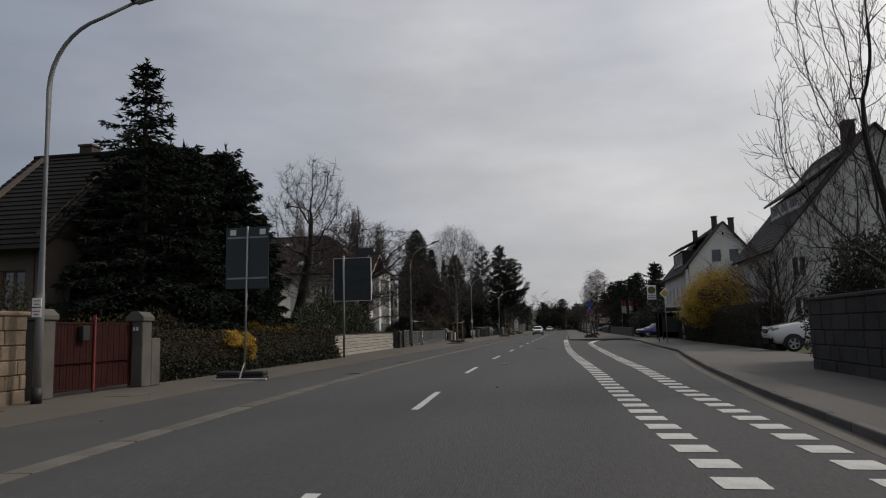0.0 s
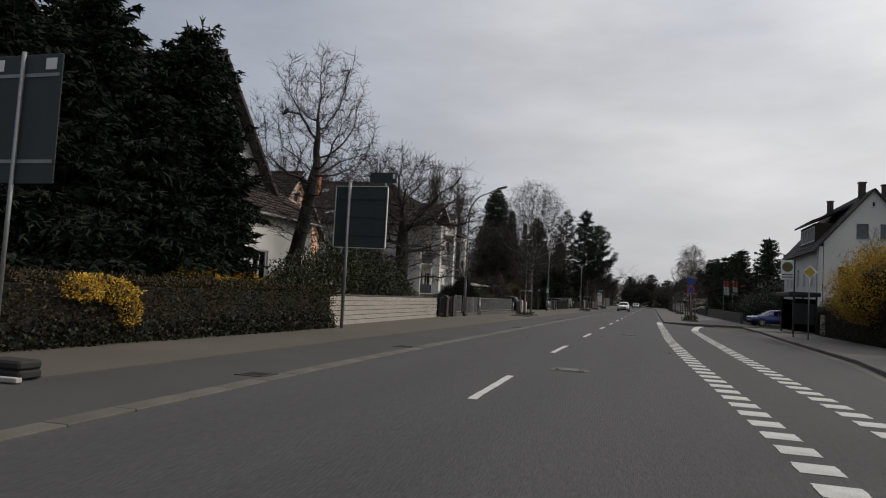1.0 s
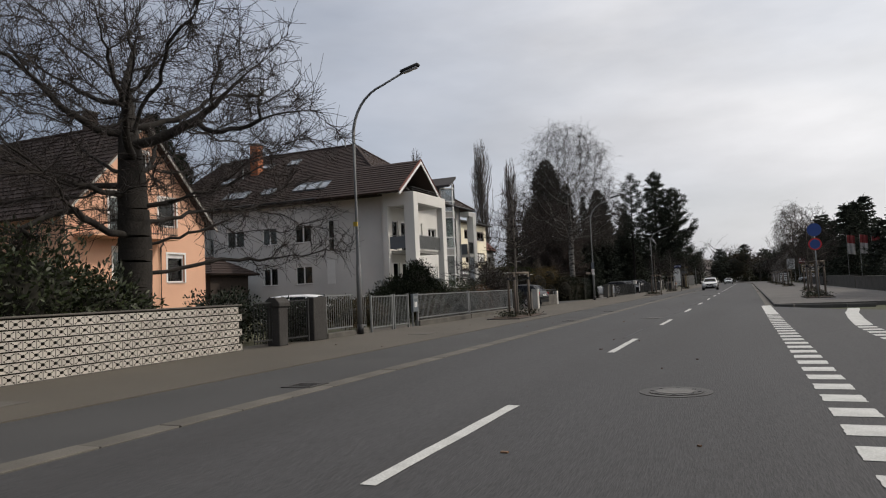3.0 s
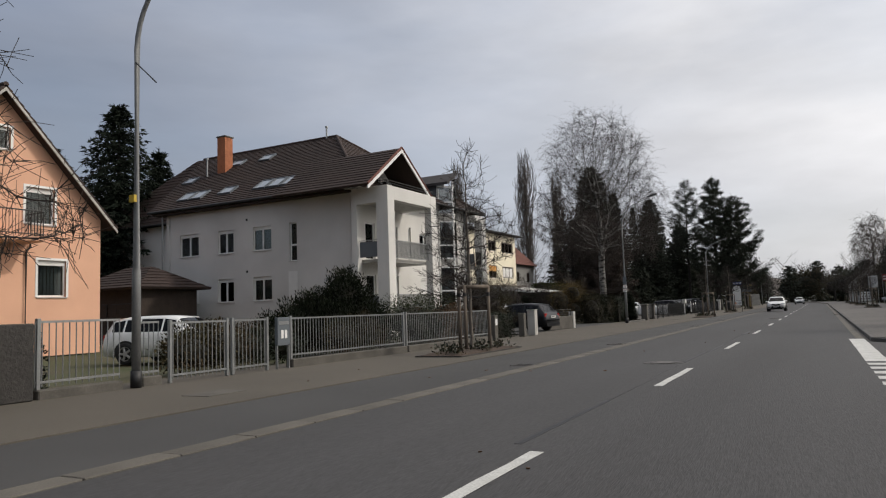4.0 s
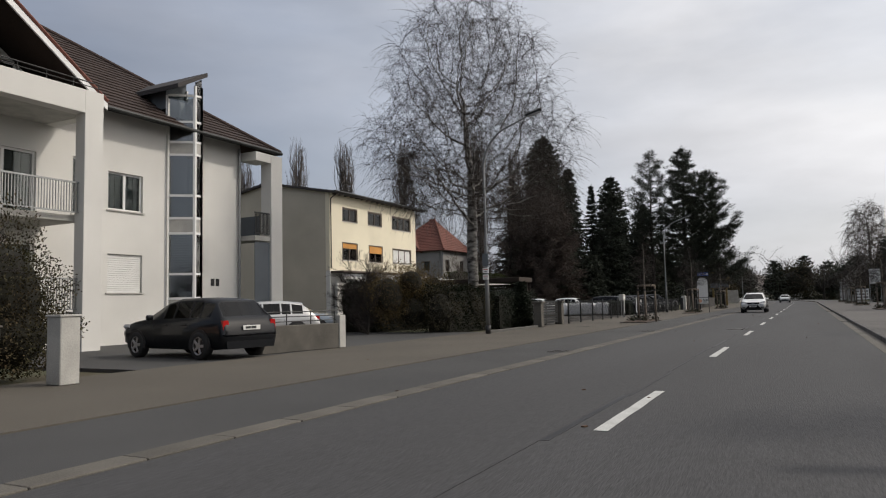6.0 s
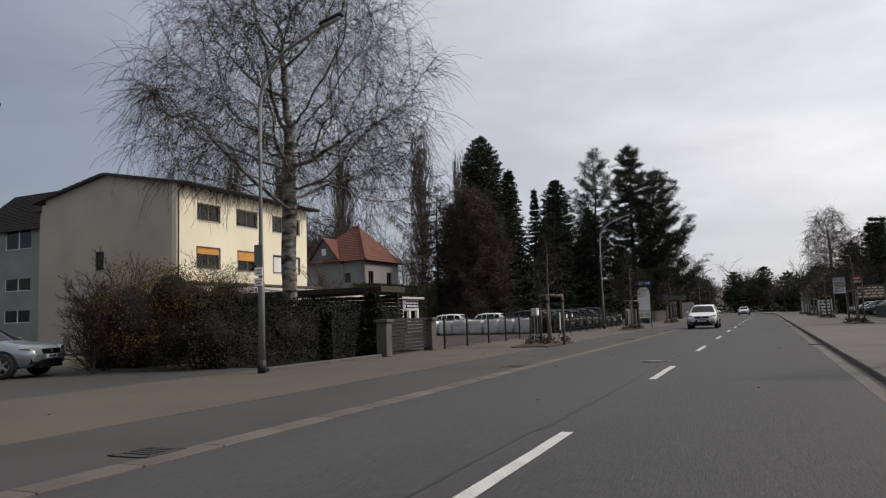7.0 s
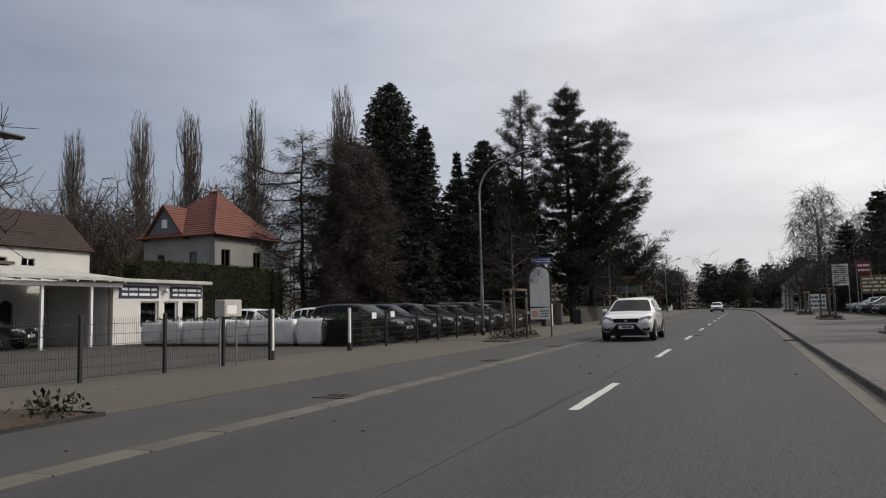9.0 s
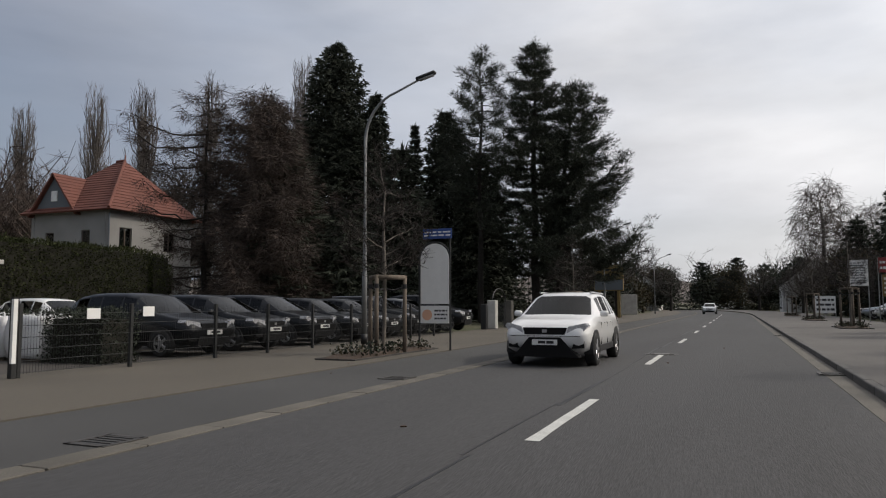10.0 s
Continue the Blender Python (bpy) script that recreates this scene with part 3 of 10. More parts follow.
def conifer(name, loc, height, radius, seed, label, z0=0.4, sprays=5, skew=0.0, shape=0.85, density=1.0, droop=0.25, blade=0.42, needles=None, ragged=0.25, lean=0.0, gap=0.34, top=0.0, category="tree", group="", arm=None, slim=0.30, whorl=1.0, fan=0.40):
    """A needle tree: whorls of drooping limbs with sprays of needles. shape: 1 is a cone, lower is fuller; top: radius kept at the tip."""
    rs = np.random.RandomState(seed)
    root = thing(name, loc, label, category, group)
    segs, limbs, P, D = [], [], [], []
    z = z0
    segs.append((0, 0, -0.1, lean * height * 0.5, 0, height * 0.5, radius * 0.07 + 0.05, radius * 0.045 + 0.02))
    segs.append((lean * height * 0.5, 0, height * 0.5, lean * height, 0, height, radius * 0.045 + 0.02, 0.01))
    while z < height - 0.15:
        t = (z - z0) / (height - z0)
        prof = arm(t) if arm else ((1 - t) ** shape * (1 - top) + top * (1 - t ** 6))
        R = radius * prof
        nb = max(4, int((5 + 5 * prof) * (0.75 + 0.25 * density) * whorl))
        a0 = rs.uniform(0, 6.28)
        for k in range(nb):
            a = a0 + k * 6.283 / nb + rs.uniform(-0.3, 0.3)
            r = max(0.12, R * (1 + skew * math.cos(a)) * (1 - ragged + ragged * 1.7 * rs.rand() ** 1.3))
            zz = z + rs.uniform(-gap, gap) * 0.3
            n = max(4, int(r / (0.62 * blade) * density))
            s = np.linspace(0.08, 1, n)
            dirx, diry = math.cos(a), math.sin(a)
            cx = lean * zz
            lift = 0.18 * (t > 0.75)
            pz = zz + r * (-droop * s ** 1.3 * (1.25 - t) + 0.12 * s ** 4 + lift * s)
            pts = np.stack([cx + dirx * r * s, diry * r * s, pz], 1)
            limbs.append((cx, 0, zz, *pts[n // 2], 0.02 + 0.008 * r, 0.012))
            limbs.append((*pts[n // 2], *pts[-1], 0.012, 0.006))
            # side twigs to the left and right of the limb, each with tufts along it
            side = np.tile([-1.0, 1.0], n)
            base = np.repeat(pts, 2, axis=0)
            k2 = np.repeat(s, 2)
            ta = a + side * rs.uniform(0.45, 1.15, 2 * n)
            tl = (0.10 + fan * r * np.clip(1.04 - k2, 0, 1) ** 0.8 * np.minimum(1, k2 * 3)) * rs.uniform(0.6, 1.25, 2 * n)
            td = np.stack([np.cos(ta), np.sin(ta), -droop * rs.uniform(0.2, 1.6, 2 * n) + 0.1 * rs.normal(size=2 * n)], 1)
            m = sprays
            u = (np.arange(m) + 1.0) / m
            pp = base[:, None] + td[:, None] * (tl[:, None] * u[None])[..., None] + rs.normal(size=(2 * n, m, 3)) * (0.10 * blade)
            P.append(pp.reshape(-1, 3))
            D.append((np.repeat(td, m, axis=0) + rs.normal(size=(2 * n * m, 3)) * np.array([0.55, 0.55, 0.4])))
            P.append(pts)
            D.append(np.tile([dirx, diry, 0.1], (n, 1)) + rs.normal(size=(n, 3)) * 0.3)
        z += gap * rs.uniform(0.8, 1.2)
    n = 12
    P.append(np.stack([np.full(n, lean * height), np.zeros(n), np.linspace(height - 0.7, height, n)], 1))
    D.append(rs.normal(size=(n, 3)) * 0.5 + np.array([0, 0, 1.0]))
    P, D = np.concatenate(P), np.concatenate(D)
    v, f = tubes(segs, 8)
    raw("trunk", v, f, BARK, root, True)
    v, f = tubes(limbs, 4)
    tagged(raw("branching", v, f, BARK, root), kind="stuff")
    v, f = tufts(P, D, blade, blade * slim, rs)
    tagged(raw("crown", v, f, needles or SPRUCE, root), kind="stuff")
    return root


def open_pine(name, loc, height, seed, label, z0, reach, limbs=60, lift=0.25, sag=0.2, puff=0.45, per=34, tuft=0.34, slim=0.16, trunk_r=0.3, lean=(0.0, 0.0), needles=None, flat=0.5, twigs=5, hang=0.0, bare=0.35, group="", category="tree"):
    """A tall tree with a bare stem and single limbs that carry loose tufts, with air between them.
    reach(t, a): how far a limb goes at the share t of the crown's height, towards the angle a."""
    rs = np.random.RandomState(seed)
    root = thing(name, loc, label, category, group)
    k = 9
    stem = [np.array([lean[0] * height * (i / k) ** 1.4, lean[1] * height * (i / k) ** 1.4, height * i / k - 0.1]) + (rs.normal(size=3) * np.array([0.10, 0.10, 0]) if 0 < i < k else 0) for i in range(k + 1)]
    rad = [trunk_r * (1 - 0.93 * (i / k)) + 0.015 for i in range(k + 1)]
    segs = [(*stem[i], *stem[i + 1], rad[i], rad[i + 1]) for i in range(k)]
    arms, fine, P, D = [], [], [], []
    for j in range(limbs):
        t = min(0.995, (j + rs.uniform(0.1, 0.9)) / limbs)
        z = z0 + (height - z0) * t
        f = z / height * k
        i = min(k - 1, int(f))
        base = stem[i] + (stem[i + 1] - stem[i]) * (f - i)
        a = j * 2.39996 + rs.uniform(-0.5, 0.5)
        L = max(0.35, reach(t, a) * rs.uniform(0.62, 1.12))
        out = np.array([math.cos(a), math.sin(a), 0.0])
        rise = lift + 0.5 * max(0.0, t - 0.7)
        n = 7
        pts = [base + out * L * (u / n) + np.array([0, 0, L * (rise * (u / n) - sag * math.sin(math.pi * u / n) + 0.10 * (u / n) ** 3)]) + (rs.normal(size=3) * 0.05 * L ** 0.5 if u else 0) for u in range(n + 1)]
        r = 0.016 + 0.013 * L
        for u in range(n):
            arms.append((*pts[u], *pts[u + 1], r * (1 - 0.12 * u), r * (1 - 0.12 * (u + 1))))
        for _ in range(max(3, int(twigs * L))):
            s_ = rs.uniform(bare, 1.0)
            u = min(n - 1, int(s_ * n))
            p = pts[u] + (pts[u + 1] - pts[u]) * (s_ * n - u)
            b = a + rs.choice([-1, 1]) * rs.uniform(0.35, 1.3)
            tl = L * rs.uniform(0.12, 0.30) * (1.25 - s_)
            q = p + np.array([math.cos(b), math.sin(b), rs.uniform(-0.1, 0.35) - hang * 1.5]) * (tl + 0.12)
            fine.append((*p, *q, 0.014, 0.007))
            for c in (q, p * 0.45 + q * 0.55):
                m = max(4, int(per * rs.uniform(0.6, 1.2)))
                g = rs.normal(size=(m, 3))
                g /= np.linalg.norm(g, axis=1, keepdims=True)
                P.append(c + g * rs.uniform(0.1, 1.0, (m, 1)) ** 0.5 * np.array([puff, puff, puff * flat]) * rs.uniform(0.7, 1.2))
                D.append(g * np.array([0.9, 0.9, 0.5]) + out * 0.3 + np.array([0, 0, 0.35 - 2.2 * hang]) + rs.normal(size=(m, 3)) * 0.3)
    tip = stem[-1]
    m = per * 3
    P.append(tip + rs.normal(size=(m, 3)) * np.array([0.12, 0.12, 0.4]) - np.array([0, 0, 0.3]))
    D.append(rs.normal(size=(m, 3)) * 0.6 + np.array([0, 0, 0.9]))
    v, f = tubes(segs, 9)
    raw("trunk", v, f, BARK, root, True)
    v, f = tubes(np.concatenate([np.array(arms), np.array(fine)]), 4)
    tagged(raw("branching", v, f, BARK, root), kind="stuff")
    v, f = tufts(np.concatenate(P), np.concatenate(D), tuft, tuft * slim, rs)
    tagged(raw("crown", v, f, needles or HAZENEEDLE, root), kind="stuff")
    return root


def leafy(name, spots, leaf, width, material, seed, parent=None, per=260, core=None, up=0.3, shell=0.55):
    """Leaves over rounded lumps. spots: (x, y, z, rx, ry, rz)."""
    rs = np.random.RandomState(seed)
    P, D = [], []
    for x, y, z, rx, ry, rz in spots:
        area = 4 * math.pi * ((rx * ry) ** 1.6 + (rx * rz) ** 1.6 + (ry * rz) ** 1.6) ** (1 / 1.6) / 3 ** (1 / 1.6)
        n = int(per * area * 1.2)
        g = rs.normal(size=(n, 3))
        g /= np.linalg.norm(g, axis=1, keepdims=True)
        bump = 1 + 0.16 * np.sin(g[:, 0] * 5 + x) * np.cos(g[:, 1] * 6 + y) + 0.1 * np.sin(g[:, 2] * 9 + x * 2)
        q = g * (rs.uniform(shell, 1.06, (n, 1)) * bump[:, None]) * np.array([rx, ry, rz]) + np.array([x, y, z])
        keep = q[:, 2] > 0.03
        P.append(q[keep])
        D.append((g + rs.normal(size=(n, 3)) * 0.7 + np.array([0, 0, up]))[keep])
    P, D = np.concatenate(P), np.concatenate(D)
    v, f = blades(P, D, leaf, width, rs)
    return tagged(raw(name, v, f, material, parent), kind="stuff")


def lump(bm, x, y, z, rx, ry, rz, rng, sub=3):
    r = bmesh.ops.create_icosphere(bm, subdivisions=sub, radius=1)
    for v in r["verts"]:
        k = 1 + 0.12 * noise.noise(v.co * 2.2 + Vector((x, y, z)))
        v.co = Vector((x + v.co.x * rx * k, y + v.co.y * ry * k, max(-0.05, z + v.co.z * rz * k)))


def bush(name, loc, spots, leaf, width, material, seed, label, per=260, core=0.62, category="bush", up=0.3):
    """spots are offsets from loc."""
    root = thing(name, loc, label, category)
    # solid dark lumps stand for the shade between the leaves
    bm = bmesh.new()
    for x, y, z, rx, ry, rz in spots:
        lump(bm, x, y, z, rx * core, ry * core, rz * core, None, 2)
    me = bpy.data.meshes.new("shade_core")
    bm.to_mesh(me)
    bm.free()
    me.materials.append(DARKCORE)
    o = new("shade_core", me)
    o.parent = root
    leafy("leaves", spots, leaf, width, material, seed, root, per, up=up)
    return root


def hedge(name, x0, x1, y0, y1, z1, leaf, material, seed, label, per=330, bumpy=0.10, under=None):
    """A clipped hedge: a core coloured as the shade inside, and leaves over its faces."""
    rs = np.random.RandomState(seed)
    root = thing(name, ((x0 + x1) / 2, (y0 + y1) / 2, 0), label, "hedge")
    w, l = (x1 - x0) / 2, (y1 - y0) / 2
    bm = bmesh.new()
    nx, ny, nz = max(2, int(w * 3)), max(4, int(l * 3)), max(3, int(z1 * 3))
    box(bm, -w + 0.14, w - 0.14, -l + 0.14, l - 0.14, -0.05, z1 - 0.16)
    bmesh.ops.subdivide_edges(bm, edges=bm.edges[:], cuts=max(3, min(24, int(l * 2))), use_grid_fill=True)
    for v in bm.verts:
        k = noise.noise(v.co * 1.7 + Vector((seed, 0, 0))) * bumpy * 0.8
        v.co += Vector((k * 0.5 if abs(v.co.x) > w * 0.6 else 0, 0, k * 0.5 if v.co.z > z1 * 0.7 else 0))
    part_bm(bm, "shade_core", DARKCORE, root)
    P, D = [], []
    for area, mk in ((2 * l * z1, 0), (2 * l * z1, 1), (2 * l * 2 * w, 2), (2 * w * z1, 3), (2 * w * z1, 4)):
        n = int(area * per * 1.25)
        a, b = rs.uniform(-1, 1, n), rs.uniform(0, 1, n)
        dep = rs.normal(size=n) * 0.06 - 0.03
        if mk < 2:
            q = np.stack([np.full(n, w) * (1 if mk == 0 else -1), a * l, b * z1], 1)
            nn = np.array([1.0 if mk == 0 else -1.0, 0, 0.2])
        elif mk == 2:
            q = np.stack([rs.uniform(-w, w, n), a * l, np.full(n, z1)], 1)
            nn = np.array([0, 0, 1.0])
        else:
            q = np.stack([rs.uniform(-w, w, n), np.full(n, l) * (1 if mk == 3 else -1), b * z1], 1)
            nn = np.array([0, 1.0 if mk == 3 else -1.0, 0.2])
        wave = bumpy * (np.sin(q[:, 1] * 2.3 + seed) * np.cos(q[:, 2] * 3.1) * 0.6 + np.sin(q[:, 1] * 5.7 + q[:, 2] * 4.0) * 0.35 + np.sin(q[:, 0] * 6 + q[:, 1] * 1.1) * 0.3)
        q = q + nn * (wave + dep)[:, None]
        P.append(q)
        D.append(nn + rs.normal(size=(n, 3)) * 0.75)
    P, D = np.concatenate(P), np.concatenate(D)
    P[:, 2] = np.maximum(P[:, 2], 0.02)
    v, f = blades(P, D, leaf * 1.15, leaf * 0.62, rs)
    tagged(raw("foliage", v, f, material, root), kind="stuff")
    if under:
        n = int(2 * l * 0.5 * 420)
        q = np.stack([np.full(n, w + 0.05) + rs.normal(size=n) * 0.06, rs.uniform(-l, l, n), rs.uniform(0.02, 1, n) ** 1.5 * 0.55], 1)
        v, f = blades(q, rs.normal(size=(n, 3)) + np.array([0.8, 0, 0.3]), 0.09, 0.075, rs)
        tagged(raw("ivy", v, f, under, root), "dark glossy ivy along the foot", kind="stuff")
    return root


def part_bm(bm, name, material, parent, smooth=False):
    """Links a bmesh that is already in its parent's own space."""
    me = bpy.data.meshes.new(name)
    bm.to_mesh(me)
    bm.free()
    me.materials.append(material)
    if smooth:
        me.polygons.foreach_set("use_smooth", [True] * len(me.polygons))
    o = new(name, me)
    o.parent = parent
    return o


def crown_tree(name, loc, fork, spots, n_att, seed, label, step=0.35, reach=2.2, kill=0.55, twig_len=0.5, twigs=3, up=0.12, droop=0.0, tip_r=0.006, bark=None, twig=None, group="", power=2.25, lean=(0.0, 0.0), start_r=0.0, thin=0.02, category="tree", leader=0.0):
    """A leafless tree whose limbs grow towards points scattered in its crown. spots: ellipsoids (x, y, z, rx, ry, rz) of the crown;
    fork: the height of the first limbs; leader: how far the stem runs on through the crown."""
    rs = np.random.RandomState(seed)
    vol = np.array([s[3] * s[4] * s[5] for s in spots])
    pick = rs.choice(len(spots), n_att, p=vol / vol.sum())
    g = rs.normal(size=(n_att, 3))
    g /= np.linalg.norm(g, axis=1, keepdims=True)
    sp = np.array(spots)[pick]
    rad = rs.uniform(0.15, 1.0, (n_att, 1)) ** 0.45
    A = sp[:, :3] + g * rad * sp[:, 3:] * (1 + 0.10 * np.sin(g[:, :1] * 7 + seed) * np.cos(g[:, 1:2] * 6))
    A = A[A[:, 2] > fork * 0.8]
    nodes, parent = [np.array([0, 0, -0.1])], [-1]
    d = np.array([lean[0], lean[1], 1.0])
    d /= np.linalg.norm(d)
    stem = max(fork, leader)
    while nodes[-1][2] < stem:
        nodes.append(nodes[-1] + (d + rs.normal(size=3) * 0.05) * step)
        parent.append(len(nodes) - 2)
    P = np.array(nodes)
    par = list(parent)
    dist = np.linalg.norm(A[:, None] - P[None], axis=2)
    near, nd = dist.argmin(1), dist.min(1)
    alive = np.ones(len(A), bool)
    for it in range(140):
        idx = np.where(alive & (nd < (reach if it > 6 else 99)))[0]
        if len(idx) == 0:
            break
        v = A[idx] - P[near[idx]]
        v /= np.linalg.norm(v, axis=1, keepdims=True) + 1e-9
        acc = np.zeros_like(P)
        np.add.at(acc, near[idx], v)
        grow_at = np.unique(near[idx])
        dv = acc[grow_at]
        dv /= np.linalg.norm(dv, axis=1, keepdims=True) + 1e-9
        dv = dv + np.array([0, 0, up]) + rs.normal(size=dv.shape) * 0.13
        dv /= np.linalg.norm(dv, axis=1, keepdims=True) + 1e-9
        fresh = P[grow_at] + dv * step * rs.uniform(0.8, 1.2, (len(dv), 1))
        base = len(P)
        P = np.concatenate([P, fresh])
        par += grow_at.tolist()
        dn = np.linalg.norm(A[:, None] - fresh[None], axis=2)
        k = dn.argmin(1)
        m = dn[np.arange(len(A)), k]
        better = m < nd
        near[better], nd[better] = base + k[better], m[better]
        alive &= nd > kill
        if len(P) > 9000:
            break
    par = np.array(par)
    n = len(P)
    acc = np.zeros(n)
    for i in range(n - 1, -1, -1):
        if acc[i] == 0:
            acc[i] = tip_r ** power
        if par[i] >= 0:
            acc[par[i]] += acc[i]
    R = acc ** (1 / power)
    if start_r:
        big = R > thin
        R[big] = thin + (R[big] - thin) * (start_r - thin) / (R.max() - thin)
    i = np.arange(1, n)
    segs = np.concatenate([P[par[i]], P[i], R[par[i]][:, None], R[i][:, None]], 1)
    segs[:, 6] = np.minimum(segs[:, 6], segs[:, 7] * 1.5)
    thick = segs[:, 7] > thin
    root = thing(name, loc, label, category, group)
    v, f = tubes(segs[thick], 7)
    raw("trunk", v, f, bark or BARK, root, True)
    fine = [segs[~thick]]
    # side twigs on every thin shoot
    src = np.where(R[1:] < thin * 1.6)[0] + 1
    for _ in range(twigs):
        own = P[src] - P[par[src]]
        own /= np.linalg.norm(own, axis=1, keepdims=True) + 1e-9
        t = rs.rand(len(src), 1)
        p = P[par[src]] * (1 - t) + P[src] * t
        dr = own * 0.7 + rs.normal(size=p.shape) * 0.55 + np.array([0, 0, up])
        dr /= np.linalg.norm(dr, axis=1, keepdims=True)
        ln = twig_len * rs.uniform(0.4, 1.3, (len(src), 1))
        k = 4 if droop else 2
        for j in range(k):
            if droop:
                dr = dr + np.array([0, 0, -droop]) + rs.normal(size=p.shape) * 0.08
            else:
                dr = dr + rs.normal(size=p.shape) * 0.18 + np.array([0, 0, up * 0.6])
            dr /= np.linalg.norm(dr, axis=1, keepdims=True)
            q = p + dr * ln / k
            rr = tip_r * (0.95 - 0.12 * j)
            fine.append(np.concatenate([p, q, np.full((len(src), 1), rr), np.full((len(src), 1), rr * 0.88)], 1))
            p = q
    v, f = tubes(np.concatenate(fine), 3)
    tagged(raw("crown", v, f, twig or TWIG, root), kind="stuff")
    return root


def placed(ob, x, y, z, turn, size):
    """Another tree of the same build, turned and sized."""
    return copy_thing(ob, Matrix.Translation((x, y, z)) @ Matrix.Rotation(radians(turn), 4, "Z") @ Matrix.Diagonal((size, size, size, 1)))


def poplar(loc, height, radius, seed, label, group="poplars"):
    """A slim leafless poplar: close, steeply rising limbs with upright twigs."""
    rs = np.random.RandomState(seed)
    root = thing("poplar", loc, label, "tree", group)
    trunk = [(0, 0, -0.2, 0, 0, height * 0.55, 0.42, 0.2), (0, 0, height * 0.55, 0, 0, height * 0.96, 0.2, 0.03)]
    limbs, fine = [], []
    for k in range(170):
        f0 = rs.uniform(0.04, 0.78)
        f1 = min(rs.uniform(0.93, 1.0), f0 + rs.uniform(0.16, 0.34))
        a = rs.uniform(0, 6.283)
        wide = radius * 0.60 * rs.uniform(0.3, 1.0) * (0.75 + 0.25 * math.sin(5 * a + seed))
        pts = []
        for i in range(6):
            u = i / 5
            f = f0 + (f1 - f0) * u
            rr = wide * (1 - math.exp(-4.0 * u)) * (0.7 + 0.3 * min(1.0, f * 2.2)) * math.sqrt(max(0.04, 1 - (max(0.0, f - 0.62) / 0.40) ** 2))
            pts.append(np.array([math.cos(a) * rr, math.sin(a) * rr, height * f]) + rs.normal(size=3) * 0.12)
        for i in range(5):
            limbs.append((*pts[i], *pts[i + 1], 0.085 - 0.014 * i, 0.071 - 0.014 * i))
        for _ in range(13):
            i = rs.randint(0, 5)
            u = rs.rand()
            p = pts[i] * (1 - u) + pts[i + 1] * u
            out = np.array([math.cos(a), math.sin(a), 0]) * 0.25 + rs.normal(size=3) * np.array([0.22, 0.22, 0.1]) + np.array([0, 0, 1.0])
            q = p + out * rs.uniform(0.02, 0.055) * height * (1.15 - p[2] / height * 0.6)
            q2 = q + np.array([rs.normal() * 0.15, rs.normal() * 0.15, rs.uniform(0.2, 0.6)])
            fine += [(*p, *q, 0.030, 0.022), (*q, *q2, 0.022, 0.012)]
    v, f = tubes(trunk, 8)
    raw("trunk", v, f, BARK, root, True)
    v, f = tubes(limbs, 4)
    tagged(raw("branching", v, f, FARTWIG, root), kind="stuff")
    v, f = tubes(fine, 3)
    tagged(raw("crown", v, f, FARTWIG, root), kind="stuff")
    return root


# ---- ground, road and pavements ----
def bend(y):
    """The road's sideways drift far ahead, to the left."""
    return -0.0011 * max(0.0, y - 190.0) ** 2 if y > 190 else 0.0


def near_bend(y):
    """The gentle curve of the centre line and the left gutter at the start of the walk."""
    return 0.0016 * max(0.0, 18.0 - max(y, -25)) ** 2


BAY = ((-60, 6.2), (-20, 6.3), (-5.5, 6.5), (0, 6.7), (8, 7.2), (16, 7.9), (22, 8.5), (34, 8.7), (44, 9.0), (48, 9.2))


def bay_x(y):
    for (a, p), (b, q) in zip(BAY, BAY[1:]):
        if a <= y <= b:
            return p + (q - p) * (y - a) / (b - a)
    return BAY[-1][1] if y > 48 else BAY[0][1]


def left_line(y):
    """The line of front walls and fences along the left pavement."""
    return -8.4 - 0.06 * (y - 21) if 21 < y < 38 else (-8.4 if y <= 21 else -9.42)


def strip(name, left, right, ys, z, material, label, category, thick=0.25, cols=1):
    """A slab between two edges given as functions of y."""
    bm = bmesh.new()
    rows = []
    for y in ys:
        a, b = left(y), right(y)
        rows.append([bm.verts.new((a + (b - a) * i / cols + bend(y), y, z)) for i in range(cols + 1)])
    for r, s in zip(rows, rows[1:]):
        for i in range(cols):
            bm.faces.new((r[i], r[i + 1], s[i + 1], s[i]))
    ret = bmesh.ops.extrude_face_region(bm, geom=bm.faces[:])
    for g in ret["geom"]:
        if isinstance(g, bmesh.types.BMVert):
            g.co.z -= thick
    bmesh.ops.recalc_face_normals(bm, faces=bm.faces[:])
    return solo(name, bm, material, label, category, kind="structure")


bm = bmesh.new()
bmesh.ops.create_grid(bm, x_segments=40, y_segments=40, size=900)
for v in bm.verts:
    far = math.hypot(v.co.x, v.co.y - 100)
    v.co.z = -0.06 + (0.012 * (far - 330) if far > 330 else 0)
    v.co.y += 150
ground = solo("ground", bm, GRASS, "rough winter grass and garden soil reaching the horizon", "ground", kind="structure")

